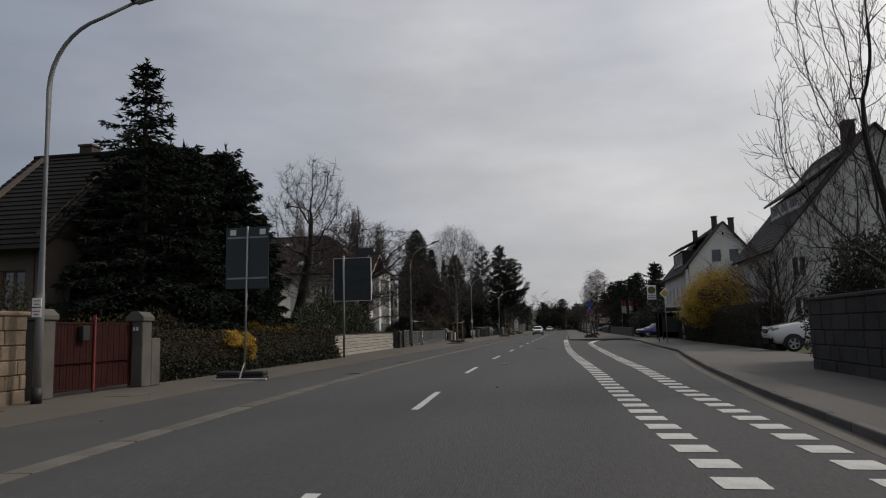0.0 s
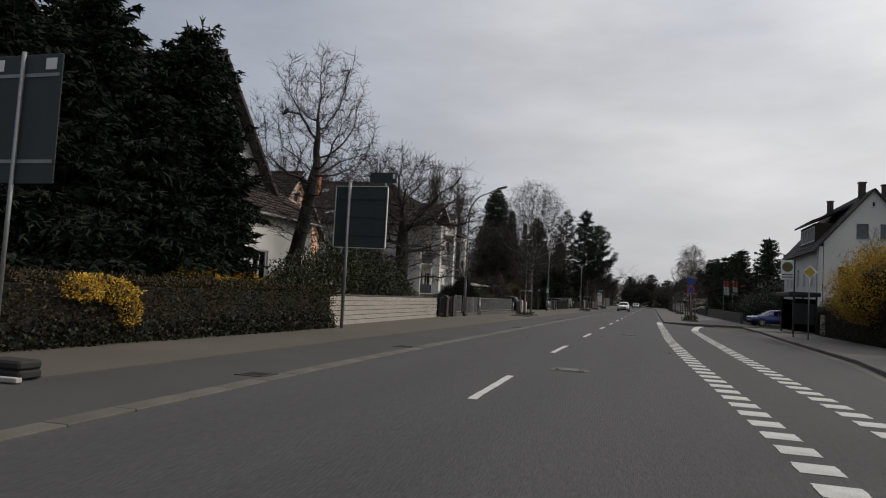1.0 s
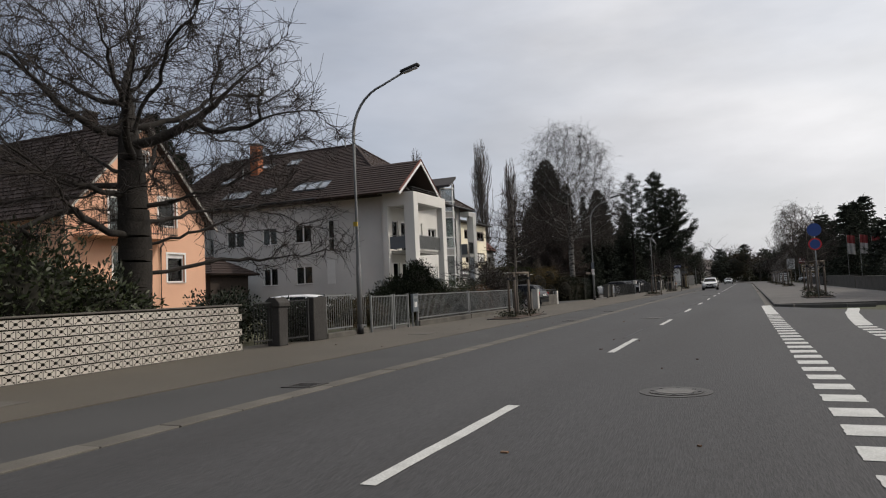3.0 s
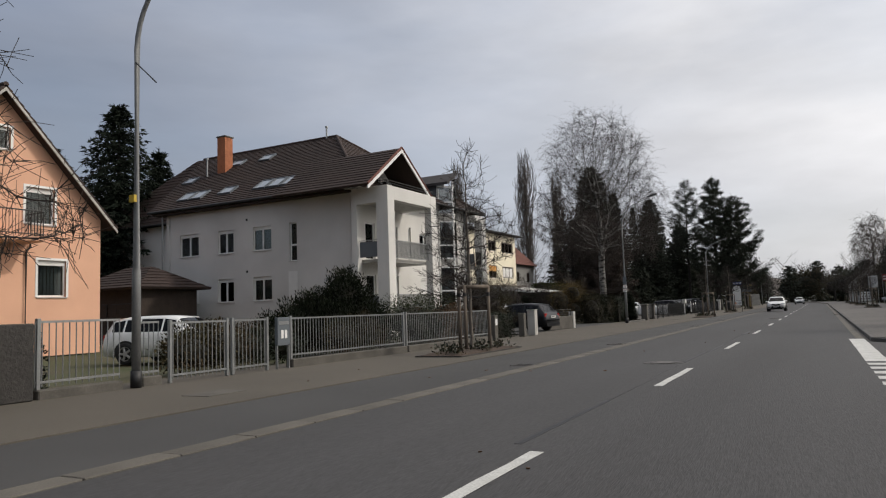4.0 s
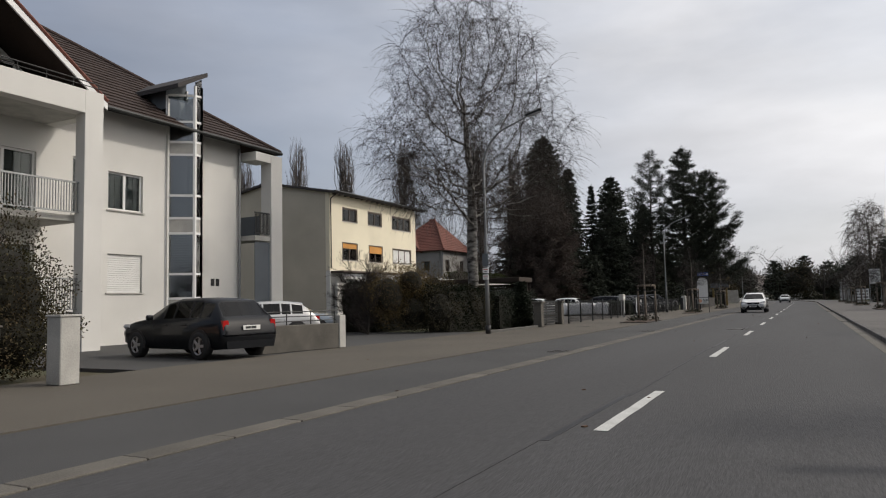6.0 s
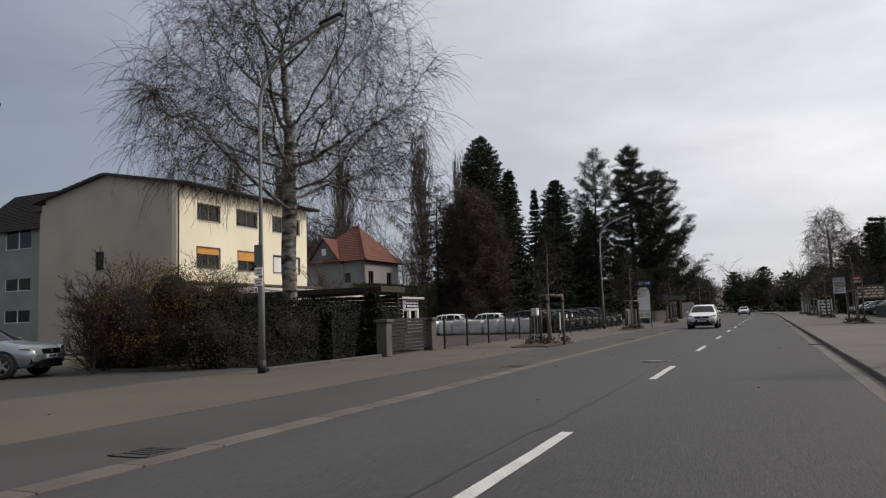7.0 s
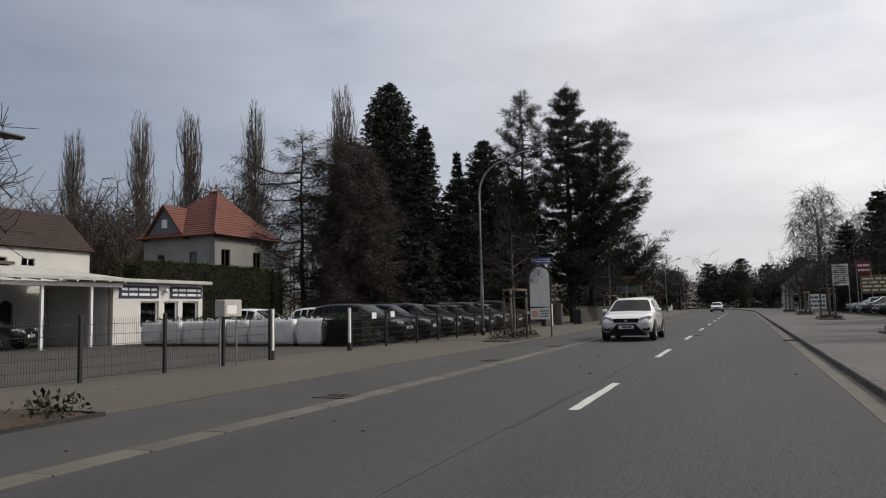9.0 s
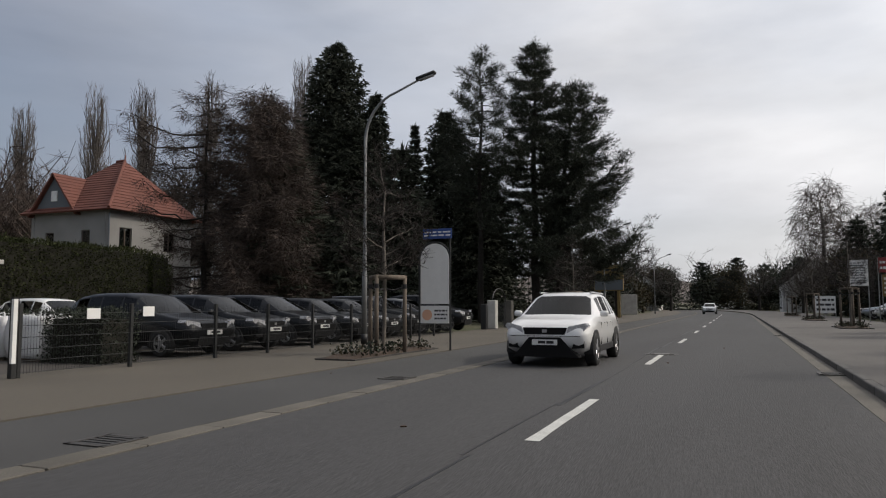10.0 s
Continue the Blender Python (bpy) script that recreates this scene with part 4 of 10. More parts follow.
YS = [-60, -40, -20, -10, -5.5, 0, 8, 16, 22, 34, 44, 48, 48.001, 53, 57, 70, 100, 140, 180, 190] + list(range(200, 420, 10))
road = strip("road", lambda y: -3.1 + near_bend(y), lambda y: bay_x(y) if y <= 48 else (9.2 - (9.2 - 3.45) * min(1, (y - 48) / 8) if y < 56 else 3.45), YS, 0.0, ASPHALT, "grey worn asphalt carriageway with dashed centre line", "road", cols=6)
strip("pavement", lambda y: -5.5 + 0.5 * near_bend(y), lambda y: -3.42 + near_bend(y), YS, 0.012, ASPHALT2, "grey asphalt side strip beside the gutter", "pavement")
strip("pavement", lambda y: left_line(y) - 0.9, lambda y: -5.5 + 0.5 * near_bend(y), [-60, -40, -20, -10, -5.5, 0, 4, 8, 16, 21, 24, 30, 38, 38.01, 60, 90, 130, 190] + list(range(200, 420, 10)), 0.03, PAVE, "sandy beige pavement along the front gardens", "pavement")
strip("pavement", lambda y: bay_x(y) + 0.14, lambda y: 12.2, [-60, -20, -5.5, 0, 8, 16, 22, 34, 44, 47.5], 0.11, PAVE_R, "grey pavement beside the bus bay", "pavement")
strip("pavement", lambda y: 3.6, lambda y: 10.4, [57.2, 80, 100, 140, 180, 190] + list(range(200, 420, 10)), 0.11, PAVE_R, "broad grey pavement with planted beds", "pavement")
strip("pavement", lambda y: 9.3, lambda y: 16, [47.6, 52, 57.1], 0.06, PAVE_R, "dropped grey pavement at a driveway", "pavement")
# driveways and lots behind the left pavement
strip("driveway", lambda y: -24, lambda y: -10.35, [66.5, 74, 83.5], 0.02, ASPHALT2, "dark asphalt forecourt of the apartment house", "driveway")
strip("driveway", lambda y: -36, lambda y: -10.35, [93, 105, 131], 0.02, LOT, "brownish paved yard behind the mesh fence", "yard")

# gutter stones on the left and kerb stones on the right
gutter = thing("gutter", (-3.26, 60, 0), "pale stone gutter strip between road and side strip", "gutter", kind="structure")
bm = bmesh.new()
box(bm, -0.155, 0.155, -0.495, 0.495, -0.1, 0.016, 0.008)
gm = bpy.data.meshes.new("gutter_stone")
bm.to_mesh(gm)
bm.free()
gm.materials.append(GUTTER)
rngk = random.Random(5)
for i in range(150):
    y = -14 + i
    o = new("gutter_stone", gm)
    o.parent = gutter
    o.location = (near_bend(y) + rngk.uniform(-0.006, 0.006), y - 60, rngk.uniform(-0.004, 0.003))
    o.rotation_euler = (0, 0, math.atan(0.0032 * max(0, 18 - y)))
bm = bmesh.new()
for i in range(250):
    y = 136 + i
    box(bm, bend(y) - 0.15, bend(y) + 0.15, y - 0.495 - 60, y + 0.495 - 60, -0.1, 0.016)
part_bm(bm, "gutter_run", GUTTER, gutter)

kerb = thing("kerb", (3.5, 60, 0), "grey raised kerb of single stones beside the road", "kerb", kind="structure")
bm = bmesh.new()
box(bm, -0.07, 0.07, -0.496, 0.496, -0.15, 0.12, 0.015)
km = bpy.data.meshes.new("kerb_stone")
bm.to_mesh(km)
bm.free()
km.materials.append(KERB)
pts = [(3.53, y + 0.5) for y in range(57, 190)] + [(bay_x(y) + 0.07, y) for y in range(-14, 48)]
for x, y in pts:
    o = new("kerb_stone", km)
    o.parent = kerb
    slope = math.atan2(bay_x(y + 0.5) - bay_x(y - 0.5), 1) if y < 48 else 0
    o.location = (x - 3.5 + rngk.uniform(-0.004, 0.004), y - 60, rngk.uniform(-0.004, 0.004))
    o.rotation_euler = (0, 0, -slope)
for x, y, r in [(3.9, 56.7, 40), (4.7, 56.0, 60), (5.6, 55.6, 80), (6.6, 55.5, 90)]:
    o = new("kerb_stone", km)
    o.parent = kerb
    o.location, o.rotation_euler = (x - 3.5, y - 60, -0.02), (0, 0, radians(r))
bm = bmesh.new()
for i in range(200):
    y = 190 + i + 0.5
    box(bm, bend(y) - 0.04, bend(y) + 0.1, y - 0.5 - 60, y + 0.5 - 60, -0.15, 0.12)
part_bm(bm, "kerb_run", KERB, kerb)
# pale gutter band along the right kerb
strip("gutter", lambda y: 3.15, lambda y: 3.455, [57, 80, 120, 160, 190] + list(range(200, 420, 10)), 0.004, GUTTER, "pale stone gutter along the right kerb", "gutter")
strip("gutter", lambda y: bay_x(y) - 0.3, lambda y: bay_x(y), [-60, -20, -5.5, 0, 8, 16, 22, 34, 44, 47.9], 0.004, GUTTER, "pale stone gutter along the bus bay", "gutter")


# ---- road markings ----
def wobbly(bm, x0, x1, y0, y1, z, rng, sk=0.0):
    """A painted patch with slightly worn edges."""
    k = 6
    a = [(x0 + rng.uniform(-0.008, 0.008) + sk * i / k, y0 + (y1 - y0) * i / k) for i in range(k + 1)]
    b = [(x1 + rng.uniform(-0.008, 0.008) + sk * i / k, y0 + (y1 - y0) * i / k) for i in range(k + 1)]
    lo = [bm.verts.new((*p, z)) for p in a]
    hi = [bm.verts.new((*p, z)) for p in b]
    for i in range(k):
        bm.faces.new((lo[i], hi[i], hi[i + 1], lo[i + 1]))


rngm = random.Random(11)
EARLY = {-2: -21.3, -1: -11.4, 0: -2.0, 1: 7.7, 2: 17.4, 3: 27.0, 4: 36.4}
for i in range(-2, 34):
    bm = bmesh.new()
    y0 = EARLY.get(i, 9 * i)
    y1 = y0 + (3.3 if i < 5 else 3.1)
    c = bend(y0) + near_bend(y0) - 0.02 * (y0 > 25)
    wobbly(bm, c - 0.065, c + 0.065, y0, y1, 0.006, rngm, bend(y1) + near_bend(y1) - bend(y0) - near_bend(y0))
    solo("centre_line_dash", bm, PAINT, "worn white painted dash on the asphalt", "road marking", "centre line dashes", kind="structure")

LINE_A = ((-20, 5.0), (-7.5, 4.6), (-3, 4.35), (3, 4.14), (6.2, 4.08), (12, 3.86), (17.3, 3.64), (21.3, 3.5), (28.5, 3.32), (45, 3.2), (60, 3.15))
LINE_B = ((-20, 6.1), (-6.7, 5.85), (1.4, 5.52), (9, 5.46), (14, 5.3), (22.6, 5.14), (30, 5.06), (40, 5.0), (43, 5.05), (46, 5.25), (50, 5.6), (53, 6.05))


def poly_x(line, y):
    for (a, p), (b, q) in zip(line, line[1:]):
        if a <= y <= b:
            return p + (q - p) * (y - a) / (b - a)
    return line[-1][1]


for line, end, solid in ((LINE_A, 57.5, 49.5), (LINE_B, 52.5, 43.0)):
    y = -12.0
    while y < end:
        ln = 0.46 if y < solid else 1.7
        bm = bmesh.new()
        x, x2 = poly_x(line, y), poly_x(line, y + ln)
        wobbly(bm, x - 0.20, x + 0.20, y, y + ln, 0.006, rngm, x2 - x)
        solo("lane_block", bm, PAINT, "worn white painted block of the cycle lane line", "road marking", "cycle lane blocks", kind="structure")
        y += 0.86 if y < solid else 1.7


def manhole(x, y, r, z=0.004):
    root = thing("manhole_cover", (x, y, z), "round iron manhole cover with pale concrete centre in the asphalt", "manhole cover", "manhole covers")
    bm = bmesh.new()
    bmesh.ops.create_cone(bm, cap_ends=True, segments=32, radius1=r, radius2=r, depth=0.01)
    bmesh.ops.translate(bm, vec=(0, 0, 0.003), verts=bm.verts[:])
    part_bm(bm, "ring", IRON, root)
    bm = bmesh.new()
    bmesh.ops.create_cone(bm, cap_ends=True, segments=32, radius1=r * 0.72, radius2=r * 0.72, depth=0.012)
    bmesh.ops.translate(bm, vec=(0, 0, 0.006), verts=bm.verts[:])
    part_bm(bm, "lid", LIDCONC, root)
    bm = bmesh.new()
    bmesh.ops.create_cone(bm, cap_ends=True, segments=32, radius1=r * 1.35, radius2=r * 1.35, depth=0.004)
    part_bm(bm, "collar", IRON, root)
    for k in range(8):
        a = k * math.pi / 4
        part_bm(boxed(math.cos(a) * r * 0.86 - 0.02, math.cos(a) * r * 0.86 + 0.02, math.sin(a) * r * 0.86 - 0.02, math.sin(a) * r * 0.86 + 0.02, 0.006, 0.011), "vent", INK, root)


for x, y in ((0.95, 13.0), (-0.78, 49.4), (-0.62, 85.7), (-0.05, 120.4), (1.6, 31.5)):
    manhole(x, y, 0.31)


def drain(x, y, rot=0.0):
    root = thing("road_drain", (x, y, 0.012), "small iron road drain set in the gutter", "drain", "road drains")
    bm = bmesh.new()
    for a in (-0.22, 0.22):
        box(bm, a - 0.03, a + 0.03, -0.25, 0.25, 0, 0.012)
        box(bm, -0.22, 0.22, a - 0.03, a + 0.03, 0, 0.012)
    part_bm(bm, "frame", IRON, root)
    for k in range(5):
        bm = boxed(-0.19, 0.19, -0.17 + k * 0.085 - 0.02, -0.17 + k * 0.085 + 0.02, 0, 0.010)
        part_bm(bm, "grate_bar", IRON, root)
    bm = boxed(-0.2, 0.2, -0.22, 0.22, -0.001, 0.003)
    part_bm(bm, "pit", INK, root)


for y in (8.0, 15.5, 31.5, 48.5, 56.5, 73.0, 84.0, 99.5, 106.5, 112.5):
    drain(-3.6 + near_bend(y), y)
for y in (93, 116, 133):
    drain(3.3, y)


def pave_cover(x, y, w, l, rot):
    bm = bmesh.new()
    box(bm, -w / 2, w / 2, -l / 2, l / 2, 0, 0.012, 0.004, pose(x, y, 0.028, 0, 0, rot))
    solo("service_cover", bm, CONCRETE, "flat pale service cover in the pavement", "cover", "service covers")


for x, y in ((-6.6, 0.9), (-7.0, 29.0), (-7.6, 57.2), (-7.4, 88.7), (-6.8, 42.5)):
    pave_cover(x, y, 0.6, 0.9, 3)
# a joint line and a tar seam along the lane
bm = bmesh.new()
for k in range(40):
    y = 40 + k * 3.2
    box(bm, -0.35 + 0.06 * math.sin(k * 1.7) - 0.012, -0.35 + 0.06 * math.sin(k * 1.7 + 1) + 0.012, y, y + 3.2, 0.0, 0.003)
solo("tar_seam", bm, INK, "thin dark tar seam along the asphalt", "road seam", kind="structure")
rngs = random.Random(31)
bm = bmesh.new()
for k in range(70):
    x, y, s = rngs.uniform(-8, 3.2), rngs.uniform(-5, 125), rngs.uniform(0.012, 0.035)
    box(bm, -s, s, -s * 0.6, s * 0.6, 0, 0.012, 0, pose(x, y, 0.031 if x < -5.5 else 0.013 if x < -3.4 else 0.002, 0, 0, rngs.uniform(0, 180)))
solo("litter_leaves", bm, BROWNLEAF, "scattered dry leaves and grit on the street", "leaves", kind="stuff")


# ---- houses on the left ----
def gable_roof_x(house, x0, x1, yc, half, z_eave, z_ridge, over, mat_, over_x=0.4):
    """A roof with its ridge along x."""
    s = (z_ridge - z_eave) / half
    for sg, nm in ((-1, "roof"), (1, "roof")):
        bm = bmesh.new()
        e = half + over
        tiled_slope(bm, (x0 - over_x, yc + sg * e, z_ridge - s * e), (x1 + over_x, yc + sg * e, z_ridge - s * e), (x1 + over_x, yc, z_ridge), (x0 - over_x, yc, z_ridge))
        part(nm, bm, mat_, house)
    bm = bmesh.new()
    rod(bm, (x0 - over_x, yc, z_ridge + 0.02), (x1 + over_x, yc, z_ridge + 0.02), 0.11, n=8)
    part("ridge_tiles", bm, mat_, house)


def verge_x(house, x, yc, half, z_eave, z_ridge, over, material, drop=0.22):
    """White boards under the sloping roof edges at the gable face x."""
    s = (z_ridge - z_eave) / half
    for sg in (-1, 1):
        e = half + over
        bm = bmesh.new()
        prism(bm, [(yc, z_ridge - 0.09), (yc + sg * e, z_ridge - s * e - 0.09), (yc + sg * e, z_ridge - s * e - 0.09 - drop), (yc, z_ridge - 0.09 - drop)], "x", x - 0.02, x + 0.03)
        part("verge_board", bm, material, house)


def chimney(house, x, y, z0, z1, w=0.45, brick=None):
    bm = boxed(x - w / 2, x + w / 2, y - w / 2, y + w / 2, z0, z1, 0.01)
    c = part("chimney", bm, brick or DARKBRICK, house)
    bm = boxed(x - w / 2 - 0.06, x + w / 2 + 0.06, y - w / 2 - 0.06, y + w / 2 + 0.06, z1, z1 + 0.09, 0.01)
    part("cap", bm, CONCRETE, c)


def gutter_pipe(house, pts, r=0.05, material=None):
    bm = bmesh.new()
    pipe(bm, pts, [r] * len(pts), 8)
    part("downpipe", bm, material or GALV, house)


# white house with the steep dark gable, behind the first bare tree
def gable_house_left():
    h = thing("gable_house", (-24, 27.6, 0), "white rendered house with steep dark gable roof behind trees", "house")
    p0, u, n = (-18.6, 20.9), (0, 1), (1, 0)
    slope = Vector((0, 1.0, 0.96)).normalized()
    slope2 = Vector((0, -1.0, 0.96)).normalized()
    ops = [(9.95, 11.75, 3.0, 4.3), (6.2, 7.6, 3.0, 4.3), (2.6, 4.0, 3.0, 4.3), (6.0, 7.3, 7.0, 8.3), (8.6, 9.5, 6.6, 7.9)]
    part("wall", wall(p0, u, n, 13.2, 0, 12.7, 0.35, ops, [(Vector((0, 27.5, 12.6)), slope), (Vector((0, 27.5, 12.6)), slope2)]), GREYWALL, h)
    for o in ops:
        window(h, p0, u, n, o, PLASTICW, 2, curtain=True)
    # upper gable faced in the same render as the wall
    part("gable_facing", wall((-18.56, 20.9), u, n, 13.2, 6.5, 12.7, 0.035, ops[3:], [(Vector((0, 27.5, 12.6)), slope), (Vector((0, 27.5, 12.6)), slope2)]), GREYWALL, h)
    part("wall", wall((-18.6, 34.1), (-1, 0), (0, 1), 11, 0, 5.6, 0.3), WHITEWALL, h)
    part("wall", wall((-29.6, 20.9), (1, 0), (0, -1), 11, 0, 5.6, 0.3), WHITEWALL, h)
    part("wall", wall((-29.6, 34.1), (0, -1), (-1, 0), 13.2, 0, 12.7, 0.3, (), [(Vector((0, 27.5, 12.6)), slope), (Vector((0, 27.5, 12.6)), slope2)]), WHITEWALL, h)
    gable_roof_x(h, -29.6, -18.6, 27.5, 6.6, 5.75, 12.75, 0.5, GREYROOF, 0.7)
    verge_x(h, -17.9, 27.5, 6.6, 5.75, 12.75, 0.5, DARKWOOD)
    chimney(h, -24, 28.4, 11.5, 13.8)
    # low wing towards the street with its own tiled roof
    wing = [(1.2, 2.6, 1.6, 3.1), (4.4, 5.8, 1.6, 3.1)]
    part("wing_wall", wall((-16.2, 27.2), (0, 1), (1, 0), 7.2, 0, 5.0, 0.3, wing), WHITEWALL, h)
    for o in wing:
        window(h, (-16.2, 27.2), (0, 1), (1, 0), o, PLASTICW, 2, curtain=True)
    part("wing_wall", wall((-18.58, 27.2), (1, 0), (0, -1), 2.68, 0, 5.0, 0.3), WHITEWALL, h)
    part("wing_wall", wall((-15.9, 34.4), (-1, 0), (0, 1), 2.68, 0, 5.0, 0.3), WHITEWALL, h)
    bm = bmesh.new()
    tiled_slope(bm, (-15.7, 26.7, 4.85), (-15.7, 34.9, 4.85), (-18.55, 34.9, 6.75), (-18.55, 26.7, 6.75))
    part("wing_roof", bm, DARKROOF, h)
    bm = bmesh.new()
    pipe(bm, [(-15.66, 26.7, 4.84), (-15.66, 34.9, 4.84)], [0.07, 0.07])
    part("roof_gutter", bm, GALV, h)
    gutter_pipe(h, [(-16.05, 27.3, 4.8), (-16.05, 27.3, 0.1)])


gable_house_left()


# dark house behind the spruces
def dark_house():
    h = thing("dark_house", (-17, 13.5, 0), "shaded house with dark tiled roof behind tall spruces", "house")
    clip = [(Vector((0, 13.5, 9.4)), Vector((0, 0.86, 1)).normalized()), (Vector((0, 13.5, 9.4)), Vector((0, -0.86, 1)).normalized())]
    p0, u, n = (-15.2, 8.6), (0, 1), (1, 0)
    ops = [(1.5, 2.8, 2.4, 3.8), (5.2, 6.5, 2.4, 3.8), (3.4, 4.6, 5.6, 6.8), (5.6, 6.8, 5.6, 6.8)]
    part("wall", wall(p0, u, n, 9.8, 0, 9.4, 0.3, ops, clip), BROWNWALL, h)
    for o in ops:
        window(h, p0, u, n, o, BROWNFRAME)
    # dark sheet added on the upper gable for the gloom behind the spruces
    part("gable_facing", wall((-15.16, 8.6), u, n, 9.8, 5.0, 9.4, 0.035, ops[2:], clip), DARKWOOD, h)
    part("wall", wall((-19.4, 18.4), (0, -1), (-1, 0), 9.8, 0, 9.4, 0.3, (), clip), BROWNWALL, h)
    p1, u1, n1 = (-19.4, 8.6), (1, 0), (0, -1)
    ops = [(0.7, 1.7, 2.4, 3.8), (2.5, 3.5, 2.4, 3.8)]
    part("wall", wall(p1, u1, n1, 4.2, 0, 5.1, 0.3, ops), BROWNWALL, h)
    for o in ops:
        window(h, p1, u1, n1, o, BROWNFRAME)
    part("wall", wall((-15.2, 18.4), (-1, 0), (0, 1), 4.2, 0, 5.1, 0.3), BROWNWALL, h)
    gable_roof_x(h, -19.4, -15.2, 13.5, 4.9, 5.0, 9.3, 0.6, SHADEROOF, 0.4)
    chimney(h, -17.4, 13.9, 8.8, 9.75, 0.6)


dark_house()


# apricot house with white-framed windows
def apricot_house():
    h = thing("apricot_house", (-31, 49.6, 0), "apricot rendered house with brown gable roof and balcony", "house")
    p0, u, n = (-25.6, 45.1), (0, 1), (1, 0)
    clip = [(Vector((0, 49.6, 10.5)), Vector((0, 1.02, 1)).normalized()), (Vector((0, 49.6, 10.5)), Vector((0, -1.02, 1)).normalized())]
    ops = [(6.18, 7.4, 2.4, 3.9), (2.7, 4.05, 2.55, 4.1), (5.64, 6.86, 5.35, 6.85), (2.5, 4.0, 4.75, 6.85), (4.0, 5.0, 8.2, 9.1)]
    part("wall", wall(p0, u, n, 9.0, 0, 10.5, 0.35, ops, clip), ORANGEWALL, h)
    for o in ops:
        w = window(h, p0, u, n, o, PLASTICW, 2 if o[1] - o[0] > 1.3 else 1, curtain=True, blind=0.14)
        bm = bmesh.new()
        for a0, a1, z0, z1 in ((o[0] - 0.1, o[1] + 0.1, o[3], o[3] + 0.1), (o[0] - 0.1, o[0], o[2], o[3]), (o[1], o[1] + 0.1, o[2], o[3])):
            obox(bm, p0, u, n, a0, a1, 0.0, 0.02, z0, z1)
        part("surround", bm, PLASTICW, w)
    part("wall", wall((-25.6, 54.1), (-1, 0), (0, 1), 12, 0, 5.8, 0.3), ORANGEWALL, h)
    part("wall", wall((-37.6, 45.1), (1, 0), (0, -1), 12, 0, 5.8, 0.3, [(3, 4.2, 2.5, 3.9), (7.5, 8.7, 2.5, 3.9)]), ORANGEWALL, h)
    part("wall", wall((-37.6, 54.1), (0, -1), (-1, 0), 9.0, 0, 10.5, 0.3, (), clip), ORANGEWALL, h)
    gable_roof_x(h, -37.6, -25.6, 49.6, 4.5, 5.95, 10.65, 0.5, DARKROOF, 0.5)
    verge_x(h, -25.12, 49.6, 4.5, 5.95, 10.65, 0.5, PALECONC, 0.14)
    chimney(h, -29.6, 50.0, 10, 11.7, 0.55)
    # balcony
    bm = boxed(-25.58, -24.3, 45.6, 50.8, 4.5, 4.68, 0.02)
    b = part("balcony", bm, ORANGEWALL, h)
    bm = bmesh.new()
    for a, c in (((-24.35, 45.65), (-24.35, 50.75)), ((-24.35, 50.75), (-25.55, 50.75)), ((-24.35, 45.65), (-25.55, 45.65))):
        rod(bm, (*a, 5.68), (*c, 5.68), 0.025)
        rod(bm, (*a, 4.78), (*c, 4.78), 0.02)
    part("handrail", bm, DARKMETAL, b)
    for i in range(42):
        bm = bmesh.new()
        y = 45.7 + i * 0.122
        rod(bm, (-24.35, y, 4.7), (-24.35, y, 5.68), 0.011, n=5)
        part("baluster", bm, DARKMETAL, b)
    for i in range(9):
        bm = bmesh.new()
        x = -25.5 + i * 0.13
        rod(bm, (x, 50.75, 4.7), (x, 50.75, 5.68), 0.011, n=5)
        part("baluster", bm, DARKMETAL, b)
    gutter_pipe(h, [(-25.5, 50.9, 5.6), (-25.5, 50.9, 4.4), (-25.52, 50.75, 4.2), (-25.52, 50.75, 0.1)], 0.045, DARKMETAL)


apricot_house()


def shed():
    h = thing("garden_shed", (-33.5, 62, 0), "low dark wooden shed with brown tiled roof", "shed")
    part("wall", boxed(-36.2, -31.0, 60.6, 64.6, 0, 3.2, 0.02), DARKWOOD, h)
    for x0, x1 in ((-35.6, -33.8), (-33.4, -31.6)):
        d = part("door", boxed(x0, x1, 60.55, 60.6, 0.05, 2.3, 0.01), TRIMBLACK, h)
        for k in range(4):
            part("plank", boxed(x0 + 0.05 + k * 0.43, x0 + 0.45 + k * 0.43, 60.535, 60.549, 0.1, 2.25), DARKWOOD, d)
    ez, rz = 3.15, 4.5
    for q in (((-36.9, 60.0, ez), (-30.4, 60.0, ez), (-32.6, 62.6, rz), (-34.7, 62.6, rz)), ((-30.4, 65.2, ez), (-36.9, 65.2, ez), (-34.7, 62.6, rz), (-32.6, 62.6, rz)), ((-30.4, 60.0, ez), (-30.4, 65.2, ez), (-32.6, 62.6, rz), (-32.6, 62.6, rz)), ((-36.9, 65.2, ez), (-36.9, 60.0, ez), (-34.7, 62.6, rz), (-34.7, 62.6, rz))):
        bm = bmesh.new()
        tiled_slope(bm, *q)
        part("roof", bm, DARKROOF, h)


shed()


